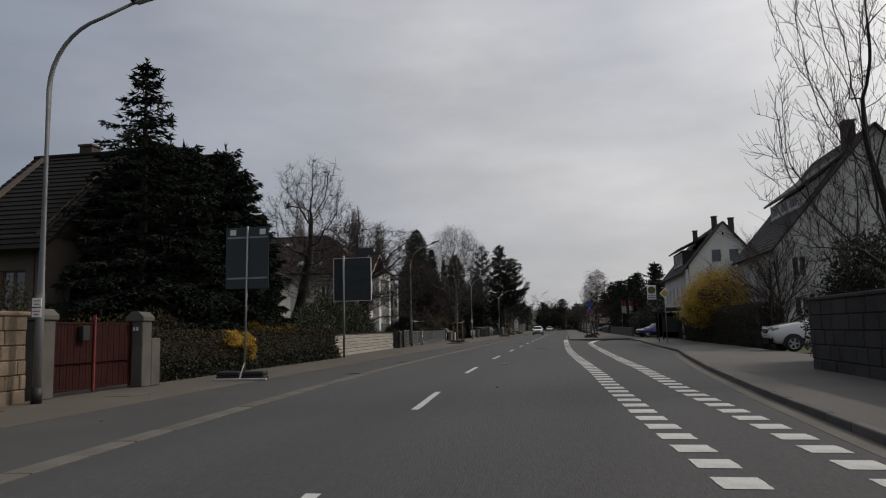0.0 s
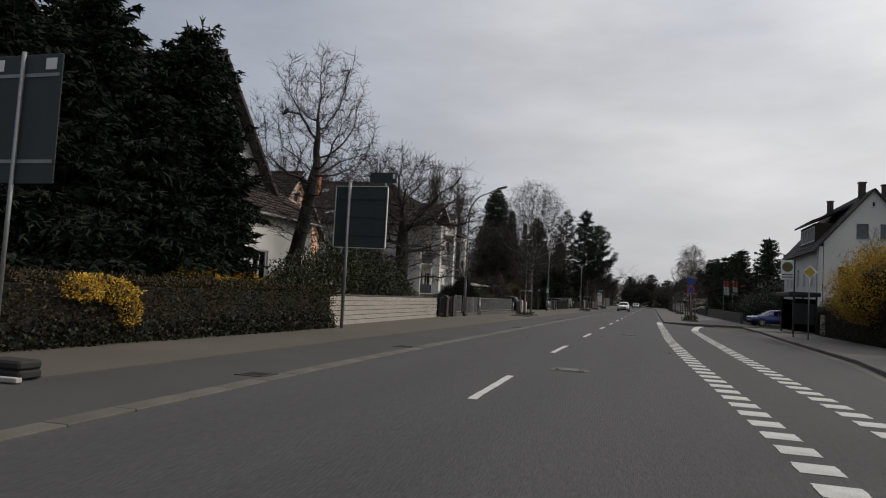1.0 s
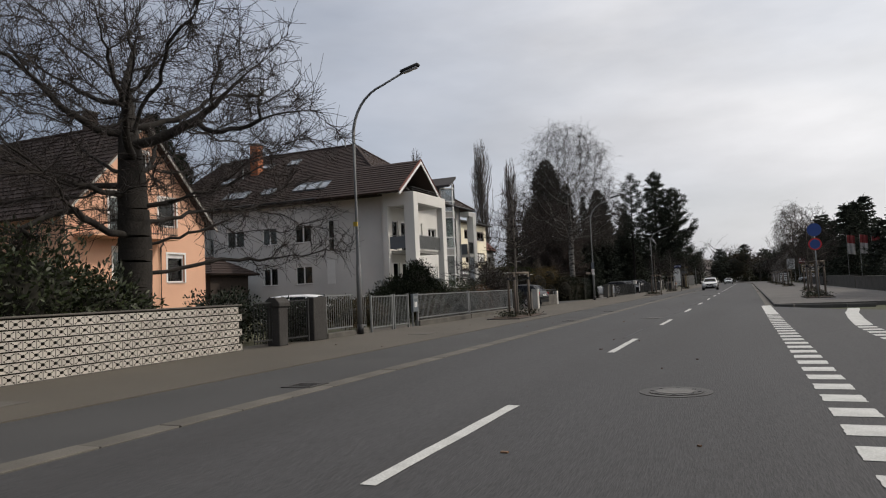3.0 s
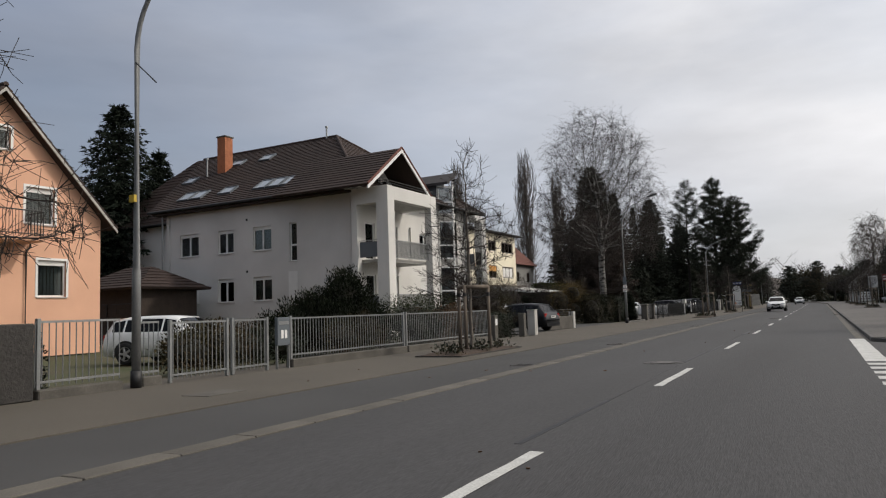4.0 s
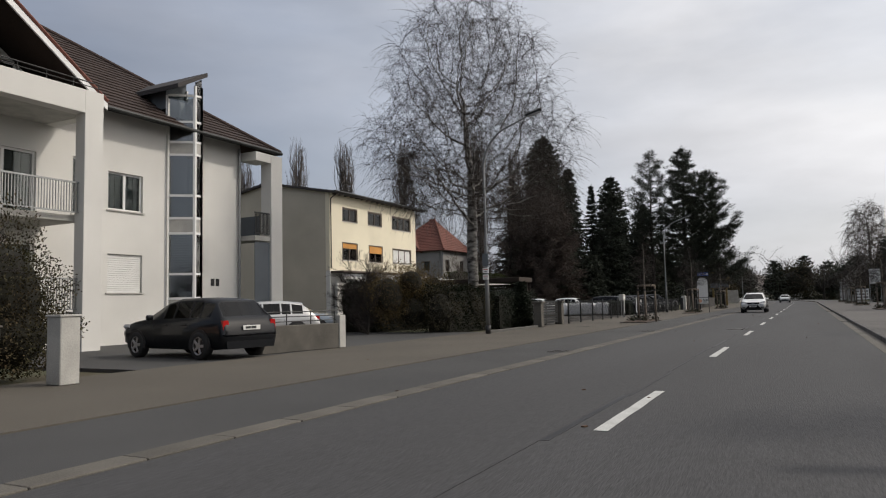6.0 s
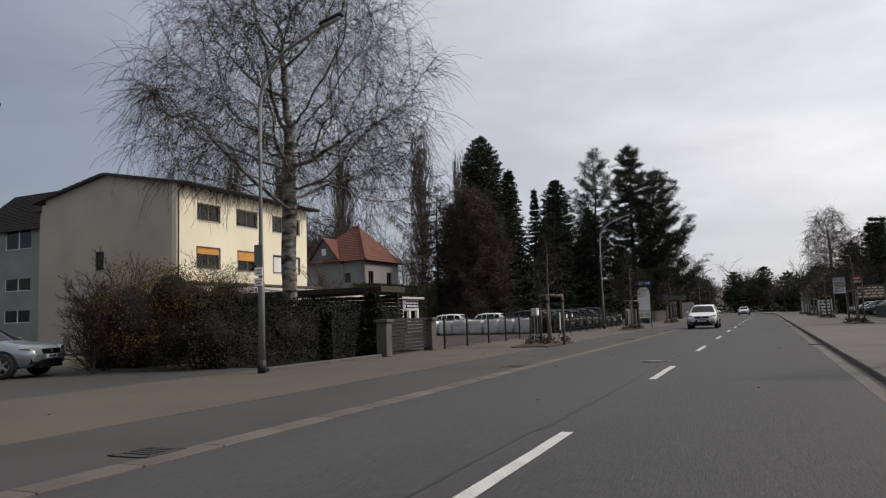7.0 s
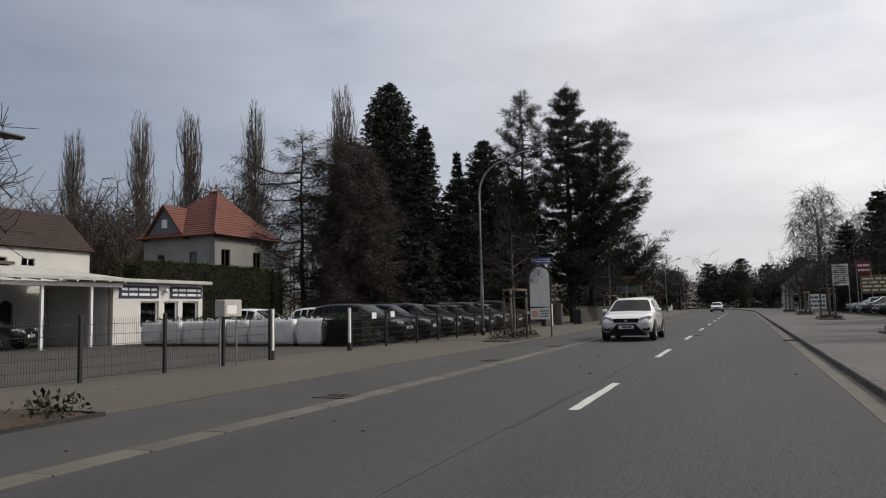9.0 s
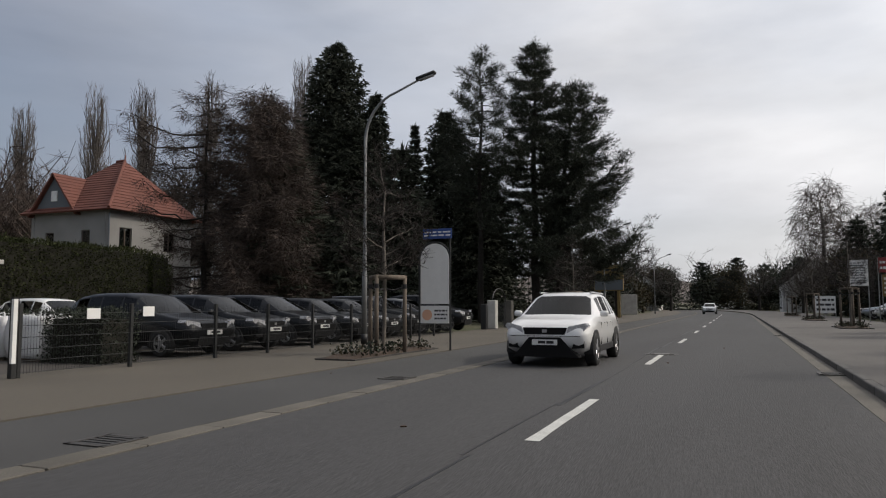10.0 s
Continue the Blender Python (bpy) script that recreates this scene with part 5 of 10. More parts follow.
# ---- the apartment house ----
def apartment():
    h = thing("apartment_house", (-27, 74, 0), "white apartment house with brown hipped roof and balconies", "apartment house")
    # side wall facing back along the street
    p0, u, n = (-35.6, 66.3), (1, 0), (0, -1)
    W = 15.2
    ops = []
    for a, b in ((-34.35, -32.65), (-30.98, -29.65), (-28.06, -26.6)):
        ops += [(a + 35.6, b + 35.6, 5.3, 6.75), (a + 35.6, b + 35.6, 2.25, 3.7)]
    ops += [(10.4, 10.95, 4.5, 6.8)]
    part("wall", wall(p0, u, n, W, 0, 8.5, 0.35, ops), GREYWALL, h)
    for o in ops:
        big = o[1] - o[0] > 1
        window(h, p0, u, n, o, PLASTICW, 2 if big else 1, curtain=True, blind=0.14 if big else 0, transom=not big)
    bm = bmesh.new()
    obox(bm, p0, u, n, 1.15, 2.95, -0.02, 0.02, 2.2, 3.75)
    part("closed_shutter", bm, BLIND, h)
    bm = bmesh.new()
    obox(bm, p0, u, n, 10.3, 10.95, -0.02, 0.02, 2.2, 3.9)
    part("closed_shutter", bm, BLIND, h)
    for a, z in ((7.0, 7.2), (7.0, 4.0)):
        bm = bmesh.new()
        obox(bm, p0, u, n, a, a + 0.12, -0.02, 0.03, z, z + 0.14)
        part("vent", bm, DARKMETAL, h)
    # rear wing
    part("wall", wall((-35.6, 70.5), (0, -1), (-1, 0), 4.2, 0, 8.5, 0.3), GREYWALL, h)
    part("wall", wall((-47.4, 70.5), (1, 0), (0, -1), 11.8, 0, 8.3, 0.3, [(7.6, 8.1, 5.2, 6.6), (7.6, 8.1, 2.4, 3.8)]), GREYWALL, h)
    for z in (5.2, 2.4):
        window(h, (-47.4, 70.5), (1, 0), (0, -1), (7.6, 8.1, z, z + 1.4), PLASTICW, 1)
    part("wall", wall((-47.4, 80.1), (0, -1), (-1, 0), 9.6, 0, 8.3, 0.3), GREYWALL, h)
    # street front
    q0, v, m = (-20.4, 66.3), (0, 1), (1, 0)
    fo = [(0.9, 1.9, 4.35, 6.5), (2.3, 4.4, 4.35, 6.5), (0.9, 1.9, 1.35, 3.5), (2.3, 4.4, 1.35, 3.5), (5.7, 6.0, 4.6, 6.6), (7.1, 8.6, 4.9, 6.3), (7.1, 8.6, 1.9, 3.3)]
    part("wall", wall(q0, v, m, 13.8, 0, 8.5, 0.35, fo), WHITEWALL, h)
    for o in fo:
        window(h, q0, v, m, o, PLASTICW, 2 if o[1] - o[0] > 1.3 else 1, curtain=True, blind=0.95 if o[0] == 7.1 and o[2] < 3 else 0.0)
    part("wall", wall((-20.4, 80.1), (-1, 0), (0, 1), 27.0, 0, 8.5, 0.35), GREYWALL, h)
    # balcony frame: white piers, slabs and a top beam
    for nm, a in (("pier", (-18.75, -18.0, 65.85, 66.55, 0, 8.2)), ("pier", (-18.45, -18.0, 70.7, 71.35, 0, 8.2)), ("pier", (-20.4, -20.05, 65.86, 66.29, 0, 7.3))):
        part(nm, boxed(*a, bevel=0.01), WHITEWALL, h)
    for a in ((-18.45, -18.0, 66.55, 70.7, 7.45, 8.2), (-20.4, -18.75, 65.88, 66.28, 7.3, 8.2), (-20.4, -18.45, 70.95, 71.35, 7.45, 8.2)):
        part("beam", boxed(*a, bevel=0.01), WHITEWALL, h)
    for z in (1.05, 4.05, 7.46):
        part("balcony_floor", boxed(-20.39, -18.46, 66.3, 70.94, z, z + 0.2, bevel=0.01), PALECONC, h)
    for z in (4.25, 1.25):
        rail = part("balcony_rail", boxed(-18.3, -18.24, 66.56, 70.7, z + 0.98, z + 1.03), GALV, h)
        part("lower_rail", boxed(-18.3, -18.24, 66.56, 70.7, z + 0.05, z + 0.09), GALV, rail)
        for i in range(46):
            y = 66.62 + i * 0.09
            part("baluster", boxed(-18.285, -18.255, y - 0.012, y + 0.012, z + 0.09, z + 0.98), GALV, rail)
        part("side_panel", boxed(-20.0, -18.8, 66.02, 66.06, z + 0.1, z + 0.95), GREYPANEL, rail)
        part("side_rail", boxed(-20.02, -18.78, 66.0, 66.06, z + 1.0, z + 1.04), GALV, rail)
    # roof terrace rail
    bm = bmesh.new()
    for a, b in (((-20.2, 65.95), (-18.1, 65.95)), ((-18.1, 65.95), (-18.1, 71.25))):
        rod(bm, (*a, 8.5), (*b, 8.5), 0.02)
        rod(bm, (*a, 8.36), (*b, 8.36), 0.014)
    for i in range(7):
        rod(bm, (-18.1, 65.95 + i * 0.88, 8.2), (-18.1, 65.95 + i * 0.88, 8.5), 0.014)
    part("terrace_rail", bm, DARKMETAL, h)
    # small front gable
    clip = [(Vector((0, 68.2, 10.5)), Vector((0, 0.72, 1)).normalized()), (Vector((0, 68.2, 10.5)), Vector((0, -0.72, 1)).normalized())]
    gw = [(0.75, 1.65, 8.3, 9.25), (1.85, 3.35, 8.3, 9.75), (3.55, 4.4, 8.3, 9.25)]
    part("wall", wall((-20.4, 65.6), (0, 1), (1, 0), 5.2, 8.2, 10.5, 0.3, gw, clip), WHITEWALL, h)
    for o in gw:
        window(h, (-20.4, 65.6), (0, 1), (1, 0), o, PLASTICW, 1, sill=False, curtain=o[0] > 1.8)
    for sg in (-1, 1):
        bm = bmesh.new()
        e = 3.6
        tiled_slope(bm, (-18.45, 68.2 + sg * e, 10.72 - 0.72 * e), (-25.0, 68.2 + sg * e, 10.72 - 0.72 * e), (-25.0, 68.2, 10.72), (-18.45, 68.2, 10.72))
        part("gable_roof", bm, DARKROOF, h)
        bm = bmesh.new()
        prism(bm, [(68.2, 10.66), (68.2 + sg * e, 10.66 - 0.72 * e), (68.2 + sg * e, 10.44 - 0.72 * e), (68.2, 10.44)], "x", -18.46, -18.40)
        part("verge_board", bm, PLASTICW, h)
        bm = bmesh.new()
        rod(bm, (-18.42, 68.2, 10.74), (-18.42, 68.2 + sg * e, 10.74 - 0.72 * e), 0.07, n=6)
        part("verge_tiles", bm, REDROOF, h)
    # main hipped roof
    ez, rz = 8.35, 13.7
    y0, y1, yc = 65.6, 81.9, 73.4
    x0, x1, xm, yw = -48.2, -19.6, -36.5, 69.8
    r0, r1 = -39.6, -26.8
    for a in (((xm, y0, ez), (x1, y0, ez), (r1, yc, rz), (r0, yc, rz)), ((x1, y1, ez), (x0, y1, ez), (r0, yc, rz), (r1, yc, rz)), ((x1, y0, ez), (x1, y1, ez), (r1, yc, rz), (r1, yc, rz)), ((x0, yw, ez), (xm - 0.8, yw, ez), (r0, yc, rz), (r0 - 0.7, yc, rz)), ((xm - 0.8, yw, ez), (xm, y0, ez), (r0, yc, rz), (r0, yc, rz)), ((x0, y1, ez), (x0, yw, ez), (r0 - 0.7, yc, rz), (r0 - 0.7, yc, rz))):
        bm = bmesh.new()
        tiled_slope(bm, *a)
        part("roof", bm, DARKROOF, h)
    bm = bmesh.new()
    rod(bm, (r0, yc, rz + 0.03), (r1, yc, rz + 0.03), 0.11)
    rod(bm, (r1, yc, rz + 0.03), (x1, y0, ez + 0.05), 0.10)
    rod(bm, (r1, yc, rz + 0.03), (x1, y1, ez + 0.05), 0.10)
    part("ridge_tiles", bm, DARKROOF, h)
    bm = bmesh.new()
    pipe(bm, [(xm, y0 - 0.03, ez - 0.02), (x1, y0 - 0.03, ez - 0.02)], [0.08, 0.08])
    pipe(bm, [(x0, yw - 0.03, ez - 0.02), (xm - 0.7, yw - 0.03, ez - 0.02)], [0.08, 0.08])
    pipe(bm, [(x1 + 0.05, 71.6, ez - 0.02), (x1 + 0.05, y1, ez - 0.02)], [0.08, 0.08])
    part("roof_gutter", bm, DARKMETAL, h)
    bm = boxed(-36.3, -20.5, 65.75, 66.29, 8.12, 8.25)
    part("soffit", bm, DARKWOOD, h)
    s = (rz - ez) / (yc - y0)
    sl = Vector((0, yc - y0, rz - ez)).normalized()
    nr = Vector((0, -sl.z, sl.y))
    for xa, xb, t0, t1 in ((-35.0, -33.9, 0.13, 0.25), (-33.85, -32.75, 0.13, 0.25), (-31.5, -30.3, 0.15, 0.25), (-28.5, -27.45, 0.15, 0.28), (-27.4, -26.35, 0.15, 0.28), (-26.3, -25.25, 0.15, 0.28), (-37.4, -36.3, 0.46, 0.56), (-34.7, -33.5, 0.70, 0.79), (-32.0, -30.9, 0.71, 0.81)):
        c0 = Vector(((xa + xb) / 2, y0 + (yc - y0) * t0, ez + (rz - ez) * t0))
        ln = (yc - y0) / sl.y * (t1 - t0)
        basis = Matrix.Identity(4)
        for i, col in enumerate((Vector((1, 0, 0)), sl, nr)):
            for j in range(3):
                basis[j][i] = col[j]
        basis.translation = c0
        w = (xb - xa) / 2 - 0.04
        bm = bmesh.new()
        for b in ((-w, w, 0, 0.07), (-w, w, ln - 0.07, ln), (-w, -w + 0.07, 0.07, ln - 0.07), (w - 0.07, w, 0.07, ln - 0.07)):
            box(bm, b[0], b[1], b[2], b[3], 0.02, 0.14, 0, basis)
        k = part("roof_window", bm, GREYPANEL, h)
        part("pane", boxed(-w + 0.07, w - 0.07, 0.07, ln - 0.07, 0.09, 0.10, m=basis), SKYPANE, k)
    chimney(h, -34.6, 70.6, 11.4, 14.15, 0.75, BRICK)
    for x, y, z in ((-35.0, 69.3, 12.4), (-27.6, 73.3, 14.4)):
        bm = bmesh.new()
        rod(bm, (x, y, z - 1.2), (x, y, z), 0.06)
        rod(bm, (x, y, z), (x, y, z + 0.12), 0.10)
        part("vent_pipe", bm, GALV, h)
    # glazed stair bay with a slanted front and a rising shed roof
    c0, c1, c2, c3 = (-20.4, 75.95), (-19.5, 76.62), (-19.5, 77.02), (-20.4, 77.02)
    # white back sheet lightens the panes in place of reflected sky
    tw = part("stair_tower", boxed(-20.39, -20.3, 75.97, 77.0, 0.1, 9.6), WHITEWALL, h)
    zs = [0.4, 1.3, 1.67, 2.62, 4.22, 4.82, 5.72, 7.35, 7.86, 8.68, 9.75]
    bands = ((1.3, 1.67), (4.22, 4.82), (7.35, 7.86))
    for pa, pb in ((c0, c1), (c1, c2), (c2, c3)):
        L = math.hypot(pb[0] - pa[0], pb[1] - pa[1])
        tu = ((pb[0] - pa[0]) / L, (pb[1] - pa[1]) / L)
        tn = (tu[1], -tu[0])
        bm = bmesh.new()
        top = 9.75 if pa is c0 else 10.15
        for a0 in (0.0, L - 0.08):
            obox(bm, pa, tu, tn, a0, a0 + 0.08, -0.08, 0.0, 0.1, top)
        for z in zs:
            obox(bm, pa, tu, tn, 0.08, L - 0.08, -0.07, -0.005, z - 0.045, z + 0.045)
        part("tower_frame", bm, PLASTICW, tw)
        for z0, z1 in zip(zs, zs[1:]):
            band = (z0, z1) in bands
            bm = bmesh.new()
            obox(bm, pa, tu, tn, 0.08, L - 0.08, -0.05, -0.03, z0 + 0.045, z1 - 0.045)
            part("spandrel" if band else "pane", bm, PALECONC if band else CLEARGLASS, tw)
        if pa is c0:
            for k in range(15):
                bm = bmesh.new()
                obox(bm, pa, tu, tn, 0.1, L - 0.1, -0.13, -0.10, 2.75 + k * 0.095, 2.75 + k * 0.095 + 0.075)
                part("blind_slat", bm, BLIND, tw)
    bm = bmesh.new()
    prism(bm, [(75.6, 9.78), (77.12, 10.62), (77.12, 10.80), (75.6, 9.96)], "x", -23.0, -19.35)
    part("tower_roof", bm, GREYROOF, tw)
    bm = bmesh.new()
    prism(bm, [(75.97, 9.2), (77.0, 9.2), (77.0, 10.5), (75.97, 9.93)], "x", -23.0, -20.41)
    part("tower_head", bm, GREYPANEL, tw)
    bm = bmesh.new()
    prism(bm, [(76.66, 9.80), (76.98, 9.80), (76.98, 10.5), (76.66, 10.32)], "x", -19.56, -19.53)
    part("pane", bm, CLEARGLASS, tw)
    # open loggia at the far corner: a tall pier, slabs, a railing above and a pale glass screen below
    part("pier", boxed(-20.1, -19.5, 81.12, 81.88, 0, 8.15, bevel=0.01), WHITEWALL, h)
    part("beam", boxed(-20.38, -19.5, 80.12, 81.11, 7.75, 8.15, bevel=0.01), WHITEWALL, h)
    for z in (4.2, 1.2):
        part("balcony_floor", boxed(-22.4, -19.55, 80.12, 81.1, z, z + 0.22), PALECONC, h)
    lr = part("balcony_rail", boxed(-19.62, -19.57, 80.14, 81.1, 5.42, 5.47), DARKMETAL, h)
    part("lower_rail", boxed(-19.62, -19.57, 80.14, 81.1, 4.5, 4.54), DARKMETAL, lr)
    for k in range(11):
        part("baluster", boxed(-19.61, -19.58, 80.16 + k * 0.09, 80.185 + k * 0.09, 4.54, 5.42), DARKMETAL, lr)
    part("glass_screen", boxed(-19.62, -19.59, 80.14, 81.1, 1.45, 4.15), GREYPANEL, h)
    part("glass_screen", boxed(-22.4, -20.12, 81.04, 81.08, 4.45, 5.4), GREYPANEL, h)
    for x, y, z0, z1 in ((-20.2, 65.95 + 0.25, 0.1, 8.3), (-35.75, 66.1, 0.1, 8.3), (-20.3, 79.95, 0.1, 8.3)):
        gutter_pipe(h, [(x, y, z1), (x, y, z0)], 0.055, GALV)
    # house number as two plain bars
    for y in (78.36, 78.64):
        part("number_bar", boxed(-20.395, -20.375, y, y + 0.18, 2.2, 2.5), INK, h)


SKYPANE = mat("roof_window_glass", (0.30, 0.33, 0.36), 0.08, big=0.1, scale=1, grain=0.03, bump=0, spec=0.8)
apartment()


# ---- the cream house ----
def cream_house():
    h = thing("cream_house", (-35.4, 105.7, 0), "cream rendered three-storey house with flat-pitched roof", "house")
    p0, u, n = (-29.5, 99.2), (0, 1), (1, 0)
    ops = [(1.75, 3.65, 7.75, 8.75), (5.3, 7.3, 7.75, 8.8), (9.05, 12.15, 7.7, 8.8), (1.7, 3.65, 4.75, 6.05), (5.4, 7.35, 4.75, 6.05), (9.1, 12.15, 4.8, 6.0)]
    low = [(2.5, 4.5, 1.2, 3.0), (6.0, 8.0, 1.2, 3.0)]
    part("wall", wall(p0, u, n, 13.1, 3.9, 9.8, 0.35, ops), YELLOWWALL, h)
    part("wall", wall((-29.48, 99.2), u, n, 13.1, 0, 3.9, 0.35, low), WHITEWALL, h)
    for o in low:
        window(h, (-29.48, 99.2), u, n, o, PLASTICW, 2)
    for i, o in enumerate(ops):
        kw = dict(blind=0.45, blind_mat=ORANGEBLIND) if i == 4 else dict(blind=0.3, blind_mat=ORANGEBLIND) if i == 3 else dict(blind=1.0, inside=True) if i == 5 else {}
        w = window(h, p0, u, n, o, BROWNFRAME, 3 if i in (2, 5) else 2, curtain=i != 5, setback=0.06, **kw)
        bm = bmesh.new()
        for a0, a1, z0, z1 in ((o[0] - 0.07, o[1] + 0.07, o[3], o[3] + 0.07), (o[0] - 0.07, o[0], o[2], o[3]), (o[1], o[1] + 0.07, o[2], o[3])):
            obox(bm, p0, u, n, a0, a1, -0.02, 0.02, z0, z1)
        part("surround", bm, BROWNFRAME, w)
    clip = [(Vector((-35.4, 0, 10.9)), Vector((0.19, 0, 1)).normalized()), (Vector((-35.4, 0, 10.9)), Vector((-0.19, 0, 1)).normalized())]
    # end and rear walls: their shade is put into the render colour
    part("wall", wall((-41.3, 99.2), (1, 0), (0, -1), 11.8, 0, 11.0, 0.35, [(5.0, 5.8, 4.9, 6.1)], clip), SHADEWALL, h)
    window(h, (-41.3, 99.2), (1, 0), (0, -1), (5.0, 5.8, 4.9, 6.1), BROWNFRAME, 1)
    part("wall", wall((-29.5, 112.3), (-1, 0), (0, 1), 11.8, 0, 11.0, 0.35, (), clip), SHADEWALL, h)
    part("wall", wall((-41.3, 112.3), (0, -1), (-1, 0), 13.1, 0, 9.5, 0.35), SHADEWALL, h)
    for sg in (-1, 1):
        bm = bmesh.new()
        e = 6.6
        tiled_slope(bm, (-35.4 + sg * e, 98.9, 11.0 - 0.19 * e), (-35.4 + sg * e, 113.0, 11.0 - 0.19 * e), (-35.4, 113.0, 11.0), (-35.4, 98.9, 11.0), 0.6, 0.14)
        part("roof", bm, GREYROOF, h)
    bm = bmesh.new()
    pipe(bm, [(-28.74, 98.9, 9.76), (-28.74, 113.0, 9.74)], [0.075, 0.075])
    pipe(bm, [(-28.78, 99.35, 9.7), (-29.42, 99.3, 9.3), (-29.42, 99.3, 4.1)], [0.045] * 3)
    part("roof_gutter", bm, DARKMETAL, h)
    bm = boxed(-29.5, -28.3, 99.3, 112.4, 3.72, 3.86, 0.01)
    part("canopy", bm, BROWNFRAME, h)
    for i in range(18):
        y = 99.6 + i * 0.76
        part("rafter_end", boxed(-29.46, -28.86, y - 0.05, y + 0.05, 9.62, 9.74, 0.008), BROWNFRAME, h)
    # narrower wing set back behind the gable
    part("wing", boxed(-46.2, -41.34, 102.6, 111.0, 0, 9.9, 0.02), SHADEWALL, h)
    part("wing_roof", boxed(-46.6, -41.34, 102.2, 111.4, 9.9, 10.08, 0.02), GREYROOF, h)


cream_house()


def red_roof_house():
    h = thing("villa", (-44, 145, 0), "white villa with red hipped roof and grey gabled dormer", "house")
    p0, u, n = (-41.2, 140.4), (0, 1), (1, 0)
    ops = [(1.0, 2.2, 5.6, 7.2), (5.5, 6.7, 5.6, 7.2), (1.0, 2.2, 2.2, 3.8), (5.5, 6.7, 2.2, 3.8)]
    part("wall", wall(p0, u, n, 8.6, 0, 8.5, 0.3, ops), VILLAWALL, h)
    for o in ops:
        window(h, p0, u, n, o, BROWNFRAME, 2)
    p1, u1, n1 = (-49.4, 140.4), (1, 0), (0, -1)
    ops = [(1.6, 2.5, 5.6, 6.9), (5.4, 6.3, 5.8, 7.0), (5.2, 6.4, 2.2, 3.8)]
    part("wall", wall(p1, u1, n1, 8.2, 0, 8.5, 0.3, ops), VILLAWALL, h)
    for o in ops:
        window(h, p1, u1, n1, o, BROWNFRAME, 1)
    part("wall", wall((-41.2, 149.0), (-1, 0), (0, 1), 8.2, 0, 8.5, 0.3), VILLAWALL, h)
    part("wall", wall((-49.4, 149.0), (0, -1), (-1, 0), 8.6, 0, 8.5, 0.3), VILLAWALL, h)
    x0, x1, y0, y1, ez, rz = -50.0, -40.6, 139.8, 149.6, 8.4, 13.1
    r0, r1, yc = -45.3, -44.4, 144.7
    for a in (((x0, y0, ez), (x1, y0, ez), (r1, yc, rz), (r0, yc, rz)), ((x1, y1, ez), (x0, y1, ez), (r0, yc, rz), (r1, yc, rz)), ((x1, y0, ez), (x1, y1, ez), (r1, yc, rz), (r1, yc, rz)), ((x0, y1, ez), (x0, y0, ez), (r0, yc, rz), (r0, yc, rz))):
        bm = bmesh.new()
        tiled_slope(bm, *a)
        part("roof", bm, REDROOF, h)
    bm = bmesh.new()
    rod(bm, (r1, yc, rz + 0.05), (x1, y0, ez + 0.1), 0.12)
    rod(bm, (r1, yc, rz + 0.05), (r0, yc, rz + 0.05), 0.12)
    rod(bm, (r1, yc, rz), (r1, yc, rz + 0.6), 0.09, 0.02)
    part("ridge_tiles", bm, REDROOF, h)
    # grey dormer gable on the side facing back along the street
    bm = bmesh.new()
    prism(bm, [(-48.9, 8.45), (-44.5, 8.45), (-46.7, 11.3)], "y", 140.2, 143.2)
    d = part("dormer", bm, GREYPANEL, h)
    part("dormer_window", boxed(-47.0, -46.4, 140.12, 140.2, 9.3, 10.1), PLASTICW, d)
    for sg in (-1, 1):
        bm = bmesh.new()
        tiled_slope(bm, (-46.7 + sg * 2.6, 139.9, 11.5 - 3.3), (-46.7 + sg * 2.6, 143.9, 11.5 - 3.3), (-46.7, 143.9, 11.5), (-46.7, 139.9, 11.5))
        part("dormer_roof", bm, REDROOF, d)
    gutter_pipe(h, [(-41.05, 140.3, 8.2), (-41.05, 140.3, 0)], 0.06, GREYPANEL)


red_roof_house()


